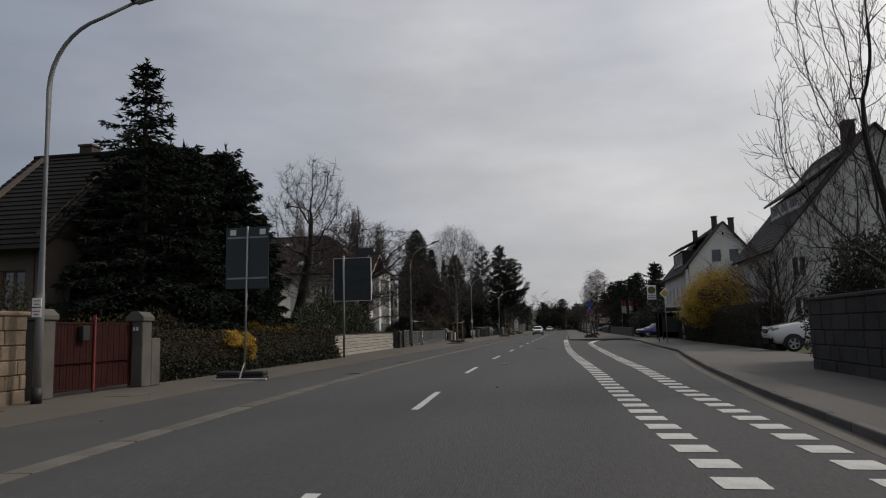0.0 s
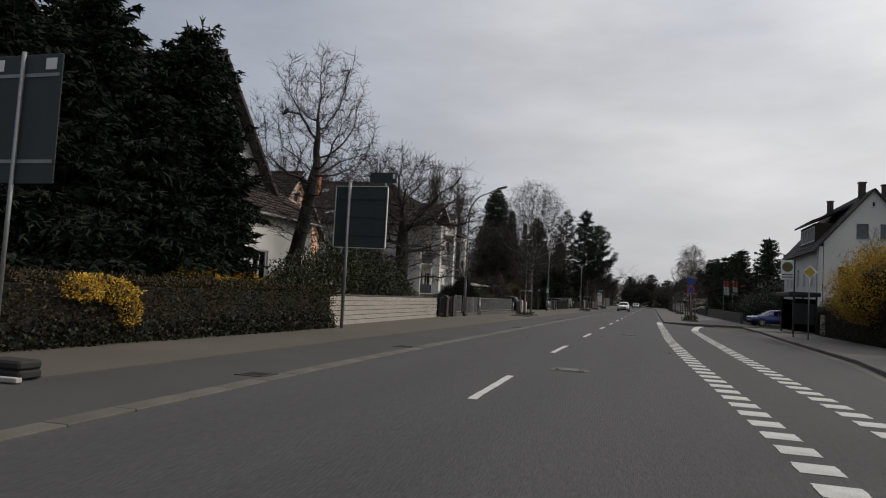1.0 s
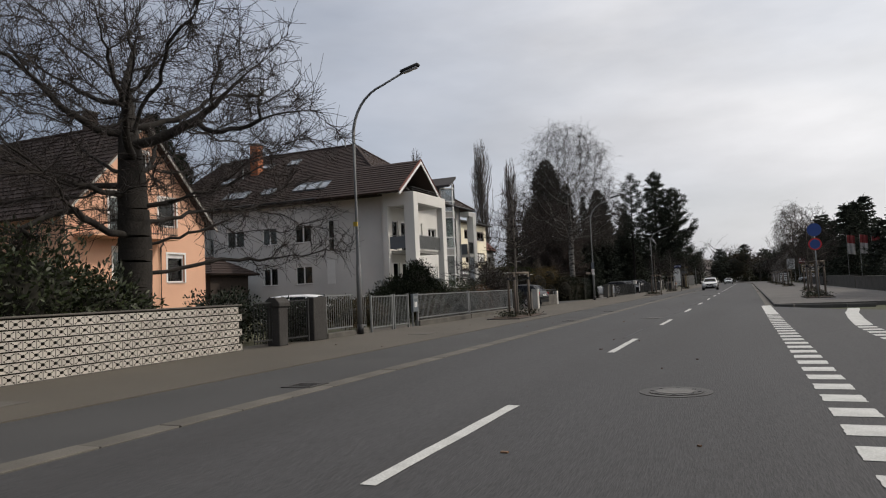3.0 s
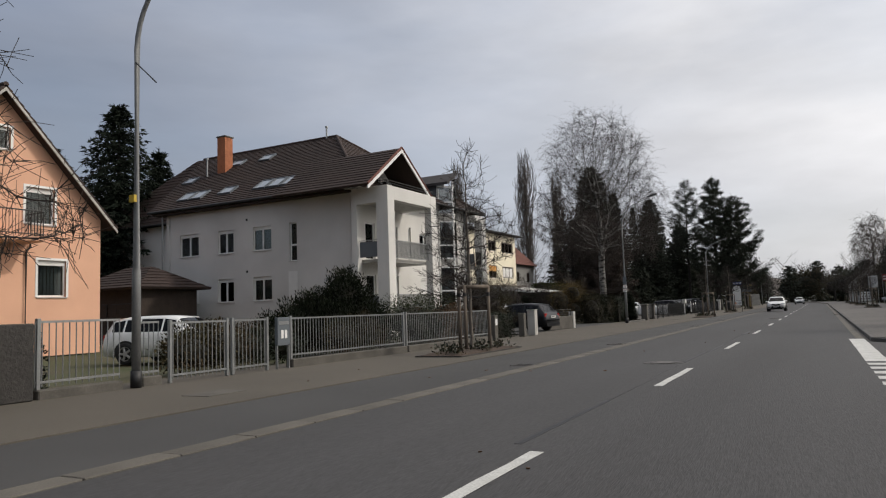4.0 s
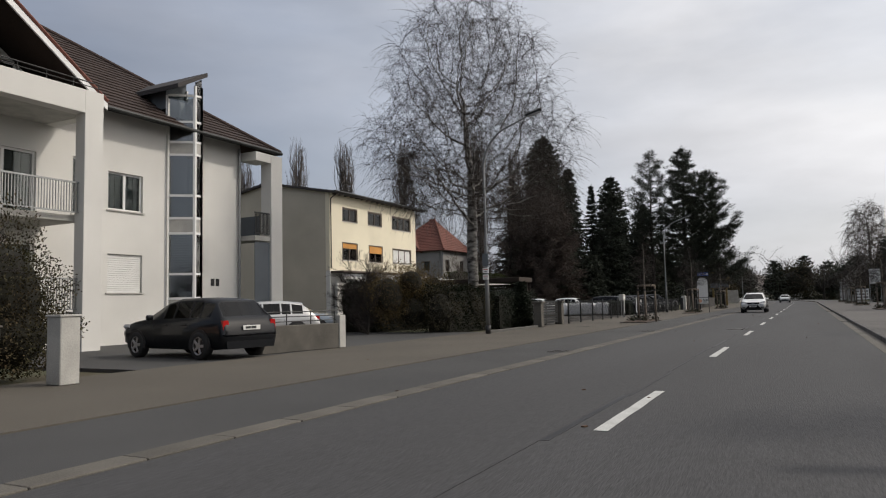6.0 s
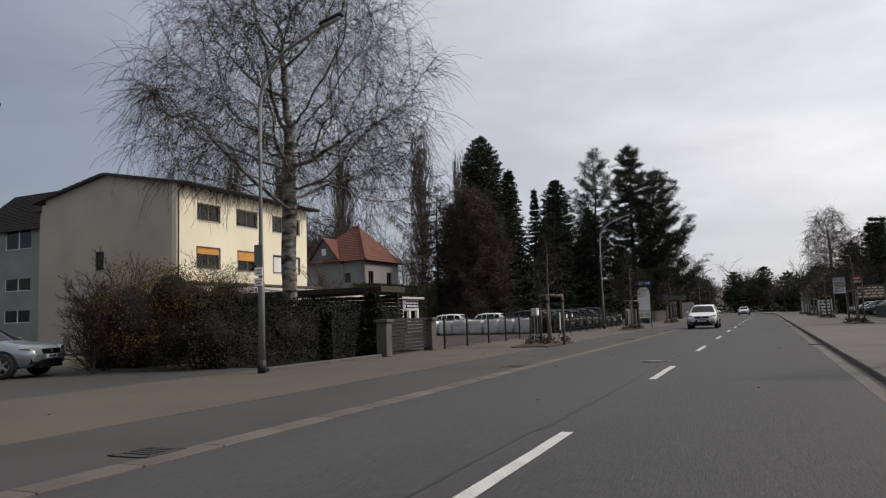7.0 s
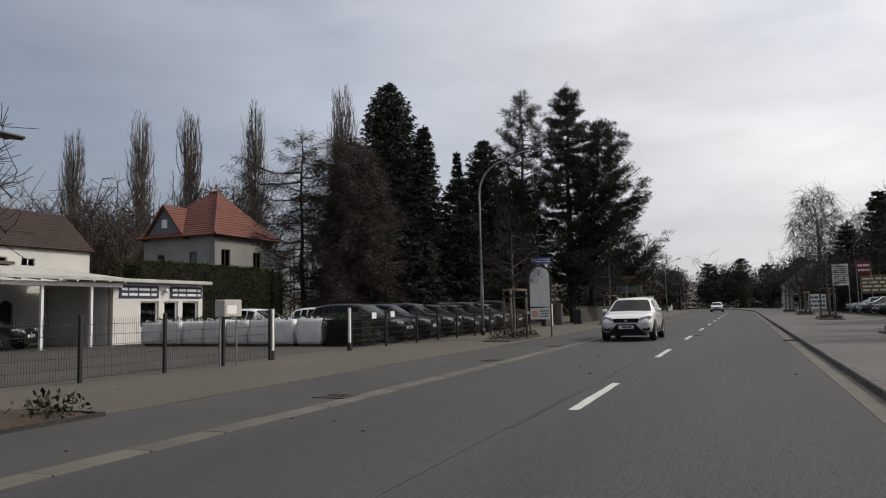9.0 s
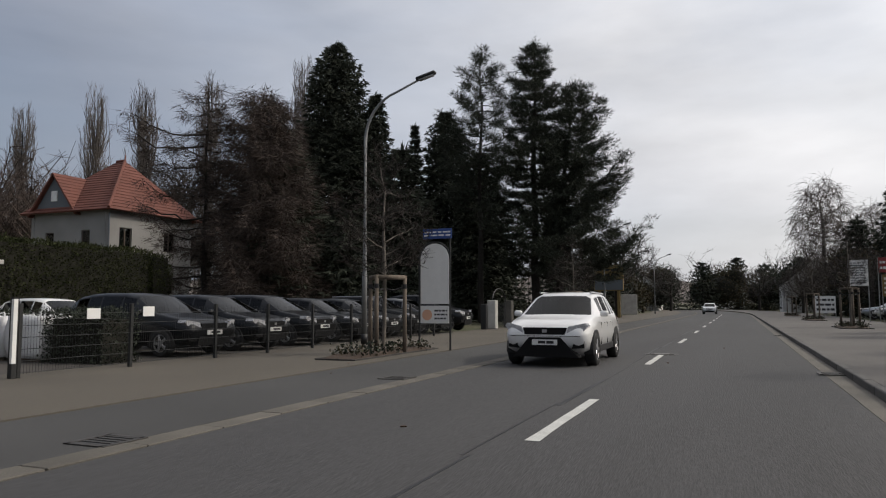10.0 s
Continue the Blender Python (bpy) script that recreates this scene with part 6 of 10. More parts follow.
def plain_house(name, x0, x1, y0, y1, ez, rz, along, wm, rm, label, wins=((1.2, 2.4), (4.2, 5.4)), floors=((1.3, 2.6), (4.0, 5.3))):
    """A small house with a gable roof; along: the ridge's axis."""
    h = thing(name, ((x0 + x1) / 2, (y0 + y1) / 2, 0), label, "house")
    xc, yc = (x0 + x1) / 2, (y0 + y1) / 2
    if along == "y":
        half = (x1 - x0) / 2
        s = (rz - ez) / half
        clip = [(Vector((xc, 0, rz - 0.1)), Vector((s, 0, 1)).normalized()), (Vector((xc, 0, rz - 0.1)), Vector((-s, 0, 1)).normalized())]
    else:
        half = (y1 - y0) / 2
        s = (rz - ez) / half
        clip = [(Vector((0, yc, rz - 0.1)), Vector((0, s, 1)).normalized()), (Vector((0, yc, rz - 0.1)), Vector((0, -s, 1)).normalized())]
    for p0, u, n, w, g in (((x0, y0), (1, 0), (0, -1), x1 - x0, along == "y"), ((x1, y0), (0, 1), (1, 0), y1 - y0, along == "x"), ((x1, y1), (-1, 0), (0, 1), x1 - x0, along == "y"), ((x0, y1), (0, -1), (-1, 0), y1 - y0, along == "x")):
        top = rz if g else ez
        ops = [(a, b, c, d) for a, b in wins for c, d in floors if b < w - 0.3 and d < ez - 0.1]
        part("wall", wall(p0, u, n, w, 0, top, 0.3, ops, clip if g else ()), wm, h)
        for o in ops:
            window(h, p0, u, n, o, PLASTICW, 2)
    for sg in (-1, 1):
        bm = bmesh.new()
        e = half + 0.4
        if along == "y":
            tiled_slope(bm, (xc + sg * e, y0 - 0.3, rz - s * e), (xc + sg * e, y1 + 0.3, rz - s * e), (xc, y1 + 0.3, rz), (xc, y0 - 0.3, rz))
        else:
            tiled_slope(bm, (x0 - 0.3, yc + sg * e, rz - s * e), (x1 + 0.3, yc + sg * e, rz - s * e), (x1 + 0.3, yc, rz), (x0 - 0.3, yc, rz))
        part("roof", bm, rm, h)
    return h


plain_house("neighbour_house", -68.5, -60.0, 132, 143.5, 8.4, 12.2, "y", WHITEWALL, DARKROOF, "white house with dark roof behind the yard", ((1.2, 2.6), (4.0, 5.4)), ((2.2, 3.6), (5.6, 7.0)))


# its walls and roof take the shade-toned colours
plain_house("neighbour_house", -80, -67.0, 118, 130, 12.4, 17.6, "x", VILLAWALL, SHADEROOF, "tall white house with dark roof behind the cream house", ((3.0, 5.4), (7.0, 11.2)), ((2.2, 3.6), (5.6, 7.0), (10.1, 12.2)))


# ---- street lamps ----
def street_lamp(x, y, yaw=0.0, base=0.03, plates=(), extra=None):
    root = thing("street_lamp", (x, y, base), "tall grey street lamp with curved arm over the pavement", "street lamp", "street lamps")
    bm = bmesh.new()
    rod(bm, (0, 0, 0), (0, 0, 0.32), 0.105, 0.105, 12)
    part_bm(bm, "base_sleeve", TRIMBLACK, root, True)
    bm = bmesh.new()
    pts = [(0, 0, 0.3), (0, 0, 2.2), (0, 0, 2.25), (0, 0, 6.55)]
    rad = [0.085, 0.082, 0.07, 0.055]
    for i in range(1, 9):
        a = radians(i * 9.5)
        pts.append((1.45 * (1 - math.cos(a)), 0, 6.55 + 1.55 * math.sin(a)))
        rad.append(0.052 - 0.002 * i)
    pts.append((1.88, 0, 8.37))
    rad.append(0.034)
    pipe(bm, pts, rad, 12)
    part_bm(bm, "pole", LAMPGREY, root, True)
    bm = bmesh.new()
    box(bm, -0.34, 0.34, -0.11, 0.11, -0.05, 0.06, 0.04, pose(2.12, 0, 8.47, 0, -14, 0))
    head = part_bm(bm, "lamp_head", DARKMETAL, root, True)
    bm = bmesh.new()
    box(bm, -0.26, 0.26, -0.085, 0.085, -0.085, -0.04, 0.02, pose(2.12, 0, 8.47, 0, -14, 0))
    part_bm(bm, "lens", LENS, head, True)
    for z, w, hh, mt, lab in plates:
        bm = boxed(-w / 2, w / 2, -0.115, -0.095, z, z + hh, 0.004)
        p = part_bm(bm, "plate", mt, root)
        tagged(p, lab)
        if mt is SIGNWHITE:
            bm = boxed(-w / 2 + 0.02, w / 2 - 0.02, -0.119, -0.116, z + hh * 0.62, z + hh * 0.72)
            part_bm(bm, "print_bar", SIGNRED, p)
            bm = boxed(-w / 2 + 0.05, w / 2 - 0.05, -0.119, -0.116, z + hh * 0.25, z + hh * 0.35)
            part_bm(bm, "print_bar", INK, p)
    root.rotation_euler = (0, 0, radians(yaw))
    return root


street_lamp(-7.4, -0.95, 4, plates=((1.95, 0.2, 0.18, SIGNWHITE, "small white and red notice"), (1.74, 0.2, 0.18, SIGNWHITE, "small white and red notice")))
lamp2 = street_lamp(-9.2, 42.87, 2)
bm = bmesh.new()
rod(bm, (0.02, -0.05, 6.28), (0.58, -0.05, 5.78), 0.012, n=6)
part_bm(bm, "banner_arm", DARKMETAL, lamp2)
part_bm(boxed(-0.07, 0.07, -0.12, -0.06, 3.52, 3.66), "band", SIGNYELLOW, lamp2)
street_lamp(-9.3, 81.8, 2, plates=((2.62, 0.24, 0.5, GREYPANEL, "slate grey back of a parking sign"), (2.36, 0.24, 0.2, SIGNWHITE, "small white notice"), (2.1, 0.24, 0.2, SIGNWHITE, "small white and red notice")))
street_lamp(-9.25, 121.6, 2)
for y in (166, 208):
    street_lamp(-9.2, y, 2)


# ---- signs ----
def bars_on(parent, x0, x1, y, z0, z1, rows, material, seed=1):
    """Plain bars in place of unreadable writing, on a face that looks along -y."""
    rng = random.Random(seed)
    hh = (z1 - z0) / rows
    for r in range(rows):
        x = x0
        while x < x1 - 0.03:
            w = min(x1 - x, rng.uniform(0.08, 0.22) * (x1 - x0) * 1.6)
            part_bm(boxed(x, x + w, y - 0.003, y, z0 + r * hh + hh * 0.28, z0 + r * hh + hh * 0.72), "print_bar", material, parent)
            x += w + 0.06 * (x1 - x0)


def temporary_sign():
    root = thing("temporary_traffic_sign", (-5.95, 5.45, 0.03), "back of a grey temporary traffic sign on rubber feet", "traffic sign")
    bm = bmesh.new()
    rod(bm, (0, 0, 0.05), (0.06, 0.0, 4.45), 0.03, n=10)
    part_bm(bm, "post", GALV, root, True)
    bm = bmesh.new()
    box(bm, -0.64, 0.70, 0.04, 0.06, 2.62, 4.42, 0.008)
    p = part_bm(bm, "panel", SIGNBACK, root)
    for x in (-0.5, 0.42):
        q = part_bm(boxed(x, x + 0.18, 0.03, 0.039, 4.2, 4.36), "maker_sticker", SIGNWHITE, p)
    for z in (2.9, 4.1):
        part_bm(boxed(-0.6, 0.66, 0.028, 0.04, z, z + 0.05), "brace", GALV, p)
    for i, (x, y, s) in enumerate(((-0.42, -0.05, 0.36), (-0.42, -0.05, 0.35), (0.32, 0.02, 0.33), (0.32, 0.02, 0.32))):
        bm = boxed(x - s, x + s, y - 0.19, y + 0.19, (i % 2) * 0.125, (i % 2) * 0.125 + 0.12, 0.03)
        part_bm(bm, "rubber_foot", RUBBER, root)
    bm = bmesh.new()
    box(bm, -0.75, 0.75, -0.05, 0.05, 0.0, 0.06, 0.008, pose(0.05, -0.35, 0, 0, 0, 4))
    part_bm(bm, "foot_bar", PALECONC, root)
    bm = bmesh.new()
    rod(bm, (0.0, -0.33, 0.05), (0.0, 0.0, 0.5), 0.02, n=6)
    part_bm(bm, "stay", PALECONC, root)


temporary_sign()


def large_sign():
    root = thing("direction_sign", (-7.95, 21.05, 0.03), "back of a large dark direction sign on steel posts", "traffic sign")
    bm = bmesh.new()
    rod(bm, (0, 0, 0), (0, 0, 5.2), 0.06, n=12)
    part_bm(bm, "post", GALV, root, True)
    bm = bmesh.new()
    rod(bm, (1.28, 0.2, 3.0), (1.28, 0.2, 6.0), 0.022, n=8)
    part_bm(bm, "thin_post", GALV, root, True)
    p = part_bm(boxed(-0.55, 1.42, 0.08, 0.12, 2.88, 5.06, 0.03), "panel", SIGNBACK, root)
    bm = bmesh.new()
    for a in ((-0.57, -0.55, 2.9, 5.04), (1.42, 1.445, 2.9, 5.04)):
        box(bm, a[0], a[1], 0.06, 0.13, a[2], a[3])
    for a in ((2.86, 2.88), (5.06, 5.08)):
        box(bm, -0.55, 1.42, 0.06, 0.13, a[0], a[1])
    part_bm(bm, "rim", SIGNWHITE, p)
    for z in (3.3, 3.95, 4.6):
        part_bm(boxed(-0.53, 1.4, 0.055, 0.08, z, z + 0.05), "brace", SIGNBACK, p)
    q = part_bm(boxed(0.70, 1.72, 0.10, 0.13, 5.2, 5.58, 0.01), "upper_panel", SIGNBACK, root)
    part_bm(boxed(1.58, 1.66, 0.09, 0.10, 5.36, 5.52), "maker_sticker", SIGNWHITE, q)


large_sign()


def round_sign_post(x, y, h, discs, label, base=0.11):
    root = thing("traffic_sign", (x, y, base), label, "traffic sign")
    bm = bmesh.new()
    rod(bm, (0, 0, 0), (0, 0, h), 0.03, n=10)
    part_bm(bm, "post", GALV, root, True)
    for i, (z, r, mt, kind) in enumerate(discs):
        bm = bmesh.new()
        o = 0.006 * i
        if kind == "disc":
            bmesh.ops.create_cone(bm, cap_ends=True, segments=28, radius1=r, radius2=r, depth=0.02, matrix=pose(0, -0.05 - o, z, 90))
        elif kind == "diamond":
            box(bm, -r, r, -0.06 - o, -0.04 - o, -r, r, 0.003, pose(0, 0, z, 0, 45, 0))
        else:
            box(bm, -r, r, -0.06 - o, -0.04 - o, z - r * kind, z + r * kind, 0.004)
        part_bm(bm, "sign_face", mt, root)
    return root


round_sign_post(5.8, 64.2, 4.0, ((3.55, 0.34, SIGNBLUE, "disc"), (2.8, 0.32, SIGNRED, "disc"), (2.799, 0.25, SIGNBLUE, "disc")), "blue round traffic signs on a steel post in the planted strip")
round_sign_post(10.0, 36.8, 3.55, ((3.36, 0.25, SIGNWHITE, "diamond"), (3.36, 0.18, SIGNYELLOW, "diamond")), "yellow and white priority road sign on a post")


def info_board():
    root = thing("notice_board", (-5.95, 119.6, 0.03), "white arched notice board in a dark frame by the planted bed", "notice board")
    for x in (-0.46, 0.46):
        bm = bmesh.new()
        rod(bm, (x, 0, 0), (x, 0, 2.55 if x < 0 else 3.2), 0.03, n=8)
        part_bm(bm, "post", DARKMETAL, root)
    arch = [(0.42 * math.cos(a), 2.5 + 0.42 * math.sin(a)) for a in [math.pi * i / 14 for i in range(15)]]
    bm = bmesh.new()
    prism(bm, arch + [(-0.42, 1.25), (0.42, 1.25)], "y", -0.02, 0.02)
    b = part_bm(bm, "board", SIGNWHITE, root)
    bm = bmesh.new()
    pipe(bm, [(0.46 * math.cos(a), 0, 2.5 + 0.46 * math.sin(a)) for a in [math.pi * i / 14 for i in range(15)]], [0.025] * 15, 6)
    part_bm(bm, "arch_frame", DARKMETAL, root)
    lower = part_bm(boxed(-0.42, 0.42, -0.02, 0.02, 0.72, 1.2), "lower_board", SIGNWHITE, root)
    bm = bmesh.new()
    bmesh.ops.create_cone(bm, cap_ends=True, segments=20, radius1=0.15, radius2=0.15, depth=0.004, matrix=pose(-0.22, -0.022, 0.95, 90))
    part_bm(bm, "round_motif", ORANGEWALL, lower)
    bars_on(lower, 0.0, 0.38, -0.021, 0.8, 1.12, 3, INK, 4)
    s = part_bm(boxed(-0.34, 0.52, -0.03, -0.005, 3.05, 3.33, 0.004), "street_name_plate", SIGNBLUE, root)
    bars_on(s, -0.3, 0.48, -0.031, 3.1, 3.28, 2, SIGNWHITE, 3)


info_board()


# ---- front walls, gates and fences on the left ----
def stone_wall(name, x, y0, y1, h, material, label, thick=0.45, course=0.28, length=0.55, cap=True):
    root = thing(name, (x, (y0 + y1) / 2, 0), label, "wall")
    rng = random.Random(int(abs(x * 10) + abs(y0)))
    part(name + "_core", boxed(x - thick / 2 + 0.03, x + thick / 2 - 0.03, y0 + 0.02, y1 - 0.02, 0, h - 0.02), DARKSTONE, root)
    k = int(h / course)
    for r in range(k):
        y = y0 - rng.uniform(0, length)
        while y < y1:
            w = length * rng.uniform(0.7, 1.4)
            a, b = max(y, y0), min(y + w, y1)
            if b - a > 0.1:
                j = rng.uniform(0, 0.025)
                part("stone", boxed(x - thick / 2 - j, x + thick / 2 + j, a + 0.008, b - 0.008, r * h / k + 0.006, (r + 1) * h / k - 0.006, 0.02), material, root)
            y += w
    if cap:
        part("coping", boxed(x - thick / 2 - 0.05, x + thick / 2 + 0.05, y0 - 0.03, y1 + 0.03, h, h + 0.1, 0.025), material, root)
    return root


stone_wall("sandstone_wall", -8.05, -9.0, -0.75, 1.8, SANDSTONE, "low sandstone block wall beside the pavement")


def gate_pillar(x, y, h, label, w=0.42, ledge=False, stone=None):
    root = thing("gate_pillar", (x, y, 0.03), label, "gate pillar", "concrete gate pillars")
    bm = boxed(-w / 2, w / 2, -w / 2, w / 2, 0, h - 0.25, 0.02)
    part_bm(bm, "shaft", stone or CONCRETE, root)
    bm = bmesh.new()
    prism(bm, [(-w / 2 - 0.05, h - 0.25), (w / 2 + 0.05, h - 0.25), (w / 2 + 0.05, h - 0.14), (w / 4, h), (-w / 4, h), (-w / 2 - 0.05, h - 0.14)], "y", -w / 2 - 0.05, w / 2 + 0.05)
    bmesh.ops.bevel(bm, geom=bm.edges[:], offset=0.015, segments=1, affect="EDGES")
    part_bm(bm, "cap", stone or CONCRETE, root)
    if ledge:
        part_bm(boxed(-w / 2, w / 2, w / 2 + 0.002, w / 2 + 0.42, 0, h - 0.7, 0.02), "side_block", stone or CONCRETE, root)
        for i in (-0.06, 0.03):
            part_bm(boxed(i, i + 0.05, -w / 2 - 0.012, -w / 2, h - 0.5, h - 0.4), "number_bar", SIGNWHITE, root)
    return root


gate_pillar(-8.05, -0.12, 1.95, "weathered concrete gate pillar with sloped cap")
gate_pillar(-7.85, 3.25, 1.95, "weathered concrete gate pillar with sloped cap and side block", ledge=True)


def red_gate():
    root = thing("metal_gate", (-7.95, 1.55, 0.05), "dark red-brown metal double gate with vertical boards", "gate")
    for y0, y1 in ((-1.42, -0.02), (0.02, 1.46)):
        bm = bmesh.new()
        for z in (0.08, 0.66, 1.60):
            box(bm, -0.02, 0.02, y0 + 0.045, y1 - 0.045, z, z + 0.045)
        for y in (y0, y1 - 0.045):
            box(bm, -0.025, 0.025, y, y + 0.045, 0.05, 1.68)
        leaf = part_bm(bm, "gate_leaf", REDMETAL, root)
        k = 12
        w = (y1 - y0 - 0.10) / k
        for i in range(k):
            y = y0 + 0.05 + w * i
            part_bm(boxed(-0.012 - 0.004 * (i % 2), 0.004 - 0.004 * (i % 2), y + 0.006, y + w - 0.006, 0.13, 1.59), "board", REDMETAL, leaf)
        part_bm(boxed(0.006, 0.02, y0 + 0.05, y1 - 0.05, 0.67, 0.70), "edge_strip", GALV, leaf)
    post = part_bm(boxed(-0.03, 0.03, -0.02, 0.02, 0.0, 1.82), "meeting_post", FLAGRED, root)
    b = part_bm(boxed(0.03, 0.16, -0.62, -0.38, 1.22, 1.56, 0.01), "letter_box", DARKMETAL, root)
    part_bm(boxed(0.16, 0.165, -0.58, -0.42, 1.44, 1.47), "slot", INK, b)


red_gate()


def ornament_wall():
    """A garden wall of pierced ornamental blocks, six courses high."""
    xa, ya, xb, yb = -8.62, 21.35, -9.36, 37.45
    d = Vector((xb - xa, yb - ya, 0))
    length = d.length
    ang = math.atan2(-d.x, d.y)
    root = thing("ornamental_block_wall", (xa, ya, 0.03), "garden wall of cream pierced ornamental concrete blocks", "wall")
    root.rotation_euler = (0, 0, ang)
    bw, bh, dp = 0.26, 0.185, 0.09
    cols, rows = int(length / bw), 6
    # one block: a 7 x 7 grid face with a broad middle hole and eight small ones
    us = [0.0, 0.07, 0.22, 0.32, 0.68, 0.78, 0.93, 1.0]
    holes = {(3, 3), (1, 1), (1, 5), (5, 1), (5, 5), (2, 2), (2, 4), (4, 2), (4, 4)}
    vs, fs = [], []

    def vert(i, j, x):
        vs.append((x, us[i] * (bw - 0.018), us[j] * (bh - 0.028)))
        return len(vs) - 1
    grid = [[vert(i, j, 0.0) for j in range(8)] for i in range(8)]
    back = {}

    def bvert(i, j):
        if (i, j) not in back:
            back[(i, j)] = vert(i, j, -0.022)
        return back[(i, j)]
    for i in range(7):
        for j in range(7):
            if (i, j) in holes:
                if (i, j) == (3, 3):
                    for (a, b), (c, e) in (((i, j), (i + 1, j)), ((i + 1, j), (i + 1, j + 1)), ((i + 1, j + 1), (i, j + 1)), ((i, j + 1), (i, j))):
                        fs.append((grid[a][b], bvert(a, b), bvert(c, e), grid[c][e]))
            else:
                fs.append((grid[i][j], grid[i + 1][j], grid[i + 1][j + 1], grid[i][j + 1]))
    for a, b, c, e in ((0, 0, 7, 0), (7, 0, 7, 7), (7, 7, 0, 7), (0, 7, 0, 0)):
        fs.append((grid[a][b], bvert(a, b), bvert(c, e), grid[c][e]))
    me = bpy.data.meshes.new("ornament_block")
    me.from_pydata(vs, [], fs)
    me.materials.append(TILEBLOCK)
    sep = 50
    for c in range(sep):
        for r in range(rows):
            o = new("ornament_block", me)
            o.parent = root
            o.location = (0.0, (c - 0.5 * (r % 2)) * bw + 0.004, r * bh + 0.02)
    va, fa = np.array(vs), np.array(fs)
    V, F = [], []
    for c in range(sep, cols):
        for r in range(rows):
            F.append(fa + len(V) * len(va))
            V.append(va + np.array([0.0, (c - 0.5 * (r % 2)) * bw + 0.004, r * bh + 0.02]))
    tagged(raw("far_blocks", np.concatenate(V), np.concatenate(F), TILEBLOCK, root), kind="stuff")
    L = cols * bw
    # added near-black sheet that gives the holes their darkness
    part_bm(boxed(-0.13, -0.085, 0, L, 0, rows * bh + 0.02), "shade_backing", DARKCORE, root)
    part_bm(boxed(-0.14, 0.015, -0.01, L + 0.01, rows * bh + 0.022, rows * bh + 0.06, 0.008), "coping", CONCRETE, root)
    part_bm(boxed(-0.12, 0.02, -0.01, L, 0, 0.018), "footing", CONCRETE, root)
    end = part_bm(boxed(-0.16, 0.02, -0.34, -0.012, 0, 1.12, 0.02), "end_pier", CONCRETE, root)
    return root


ornament_wall()


def bar_fence(x, y0, y1, z0, z1, gap, material, label, name="railing_fence", base=None, posts=(), r=0.011, group=""):
    """Upright bars between two rails, with posts."""
    root = thing(name, (x, (y0 + y1) / 2, 0.03), label, "fence" if "gate" not in name else "gate", group)
    yc = (y0 + y1) / 2
    for z in (z0 + 0.08, z1 - 0.03):
        part_bm(boxed(-0.02, 0.02, y0 - yc, y1 - yc, z - 0.02, z + 0.02), "rail", material, root)
    bm = bmesh.new()
    rod(bm, (0, 0, z0), (0, 0, z1 - 0.03), r, n=6)
    bar = part_bm(bm, "bar", material, root)
    n = int((y1 - y0) / gap)
    for i in range(n + 1):
        y = y0 - yc + (y1 - y0) * i / n
        if i == 0:
            bar.location = (0, y, 0)
        else:
            o = new("bar", bar.data)
            o.parent, o.location = root, (0, y, 0)
    for y in posts:
        part_bm(boxed(-0.035, 0.035, y - yc - 0.035, y - yc + 0.035, 0, z1 + 0.03, 0.006), "post", material, root)
    if base:
        part_bm(boxed(-0.12, 0.12, y0 - yc, y1 - yc, -0.03, base, 0.02), "plinth", CONCRETE, root)
    return root


# dark gateway of the apricot house
bar_fence(-9.3, 37.6, 38.35, 0.1, 1.2, 0.11, DARKMETAL, "short dark iron fence panel", "railing_fence")
gate_pillar(-9.3, 38.6, 1.3, "dark square gate pillar", 0.4, stone=DARKSTONE)
bar_fence(-9.32, 38.9, 40.1, 0.08, 1.22, 0.12, DARKMETAL, "dark iron driveway gate with upright bars", "driveway_gate", posts=(38.95, 40.06))
solo("gate_wall", boxed(-9.4, -9.2, 40.2, 40.9, 0.03, 1.3, 0.02), DARKSTONE, "dark weathered concrete wall stub beside the gate", "wall")
bar_fence(-9.35, 41.0, 42.62, 0.2, 1.32, 0.118, GALV, "grey steel railing in front of the driveway", "railing_fence", base=0.16, posts=(41.05,))
bar_fence(-9.35, 43.05, 43.5, 0.18, 1.25, 0.11, GALV, "short grey steel railing panel", "railing_fence", base=0.18)
bar_fence(-9.25, 43.66, 45.28, 0.07, 1.22, 0.115, GALV, "light grey steel gate leaf with upright bars", "steel_gate", posts=(43.7, 45.24))
bar_fence(-9.25, 45.36, 46.55, 0.07, 1.22, 0.115, GALV, "light grey steel gate leaf with upright bars", "steel_gate", posts=(45.4, 46.51))


def letter_panel():
    root = thing("letter_box", (-9.2, 47.0, 0.03), "dark grey letter box panel on the fence", "letter box")
    part_bm(boxed(-0.05, 0.05, -0.22, 0.22, 0.55, 1.22, 0.01), "box", GREYPANEL, root)
    part_bm(boxed(0.05, 0.056, -0.18, 0.18, 1.05, 1.13), "flap", GALV, root)
    for y in (-0.1, 0.03):
        part_bm(boxed(0.05, 0.055, y, y + 0.08, 0.72, 0.92), "number_bar", SIGNWHITE, root)
    for y in (-0.22, 0.19):
        part_bm(boxed(-0.03, 0.03, y, y + 0.03, 0, 0.55), "leg", GALV, root)


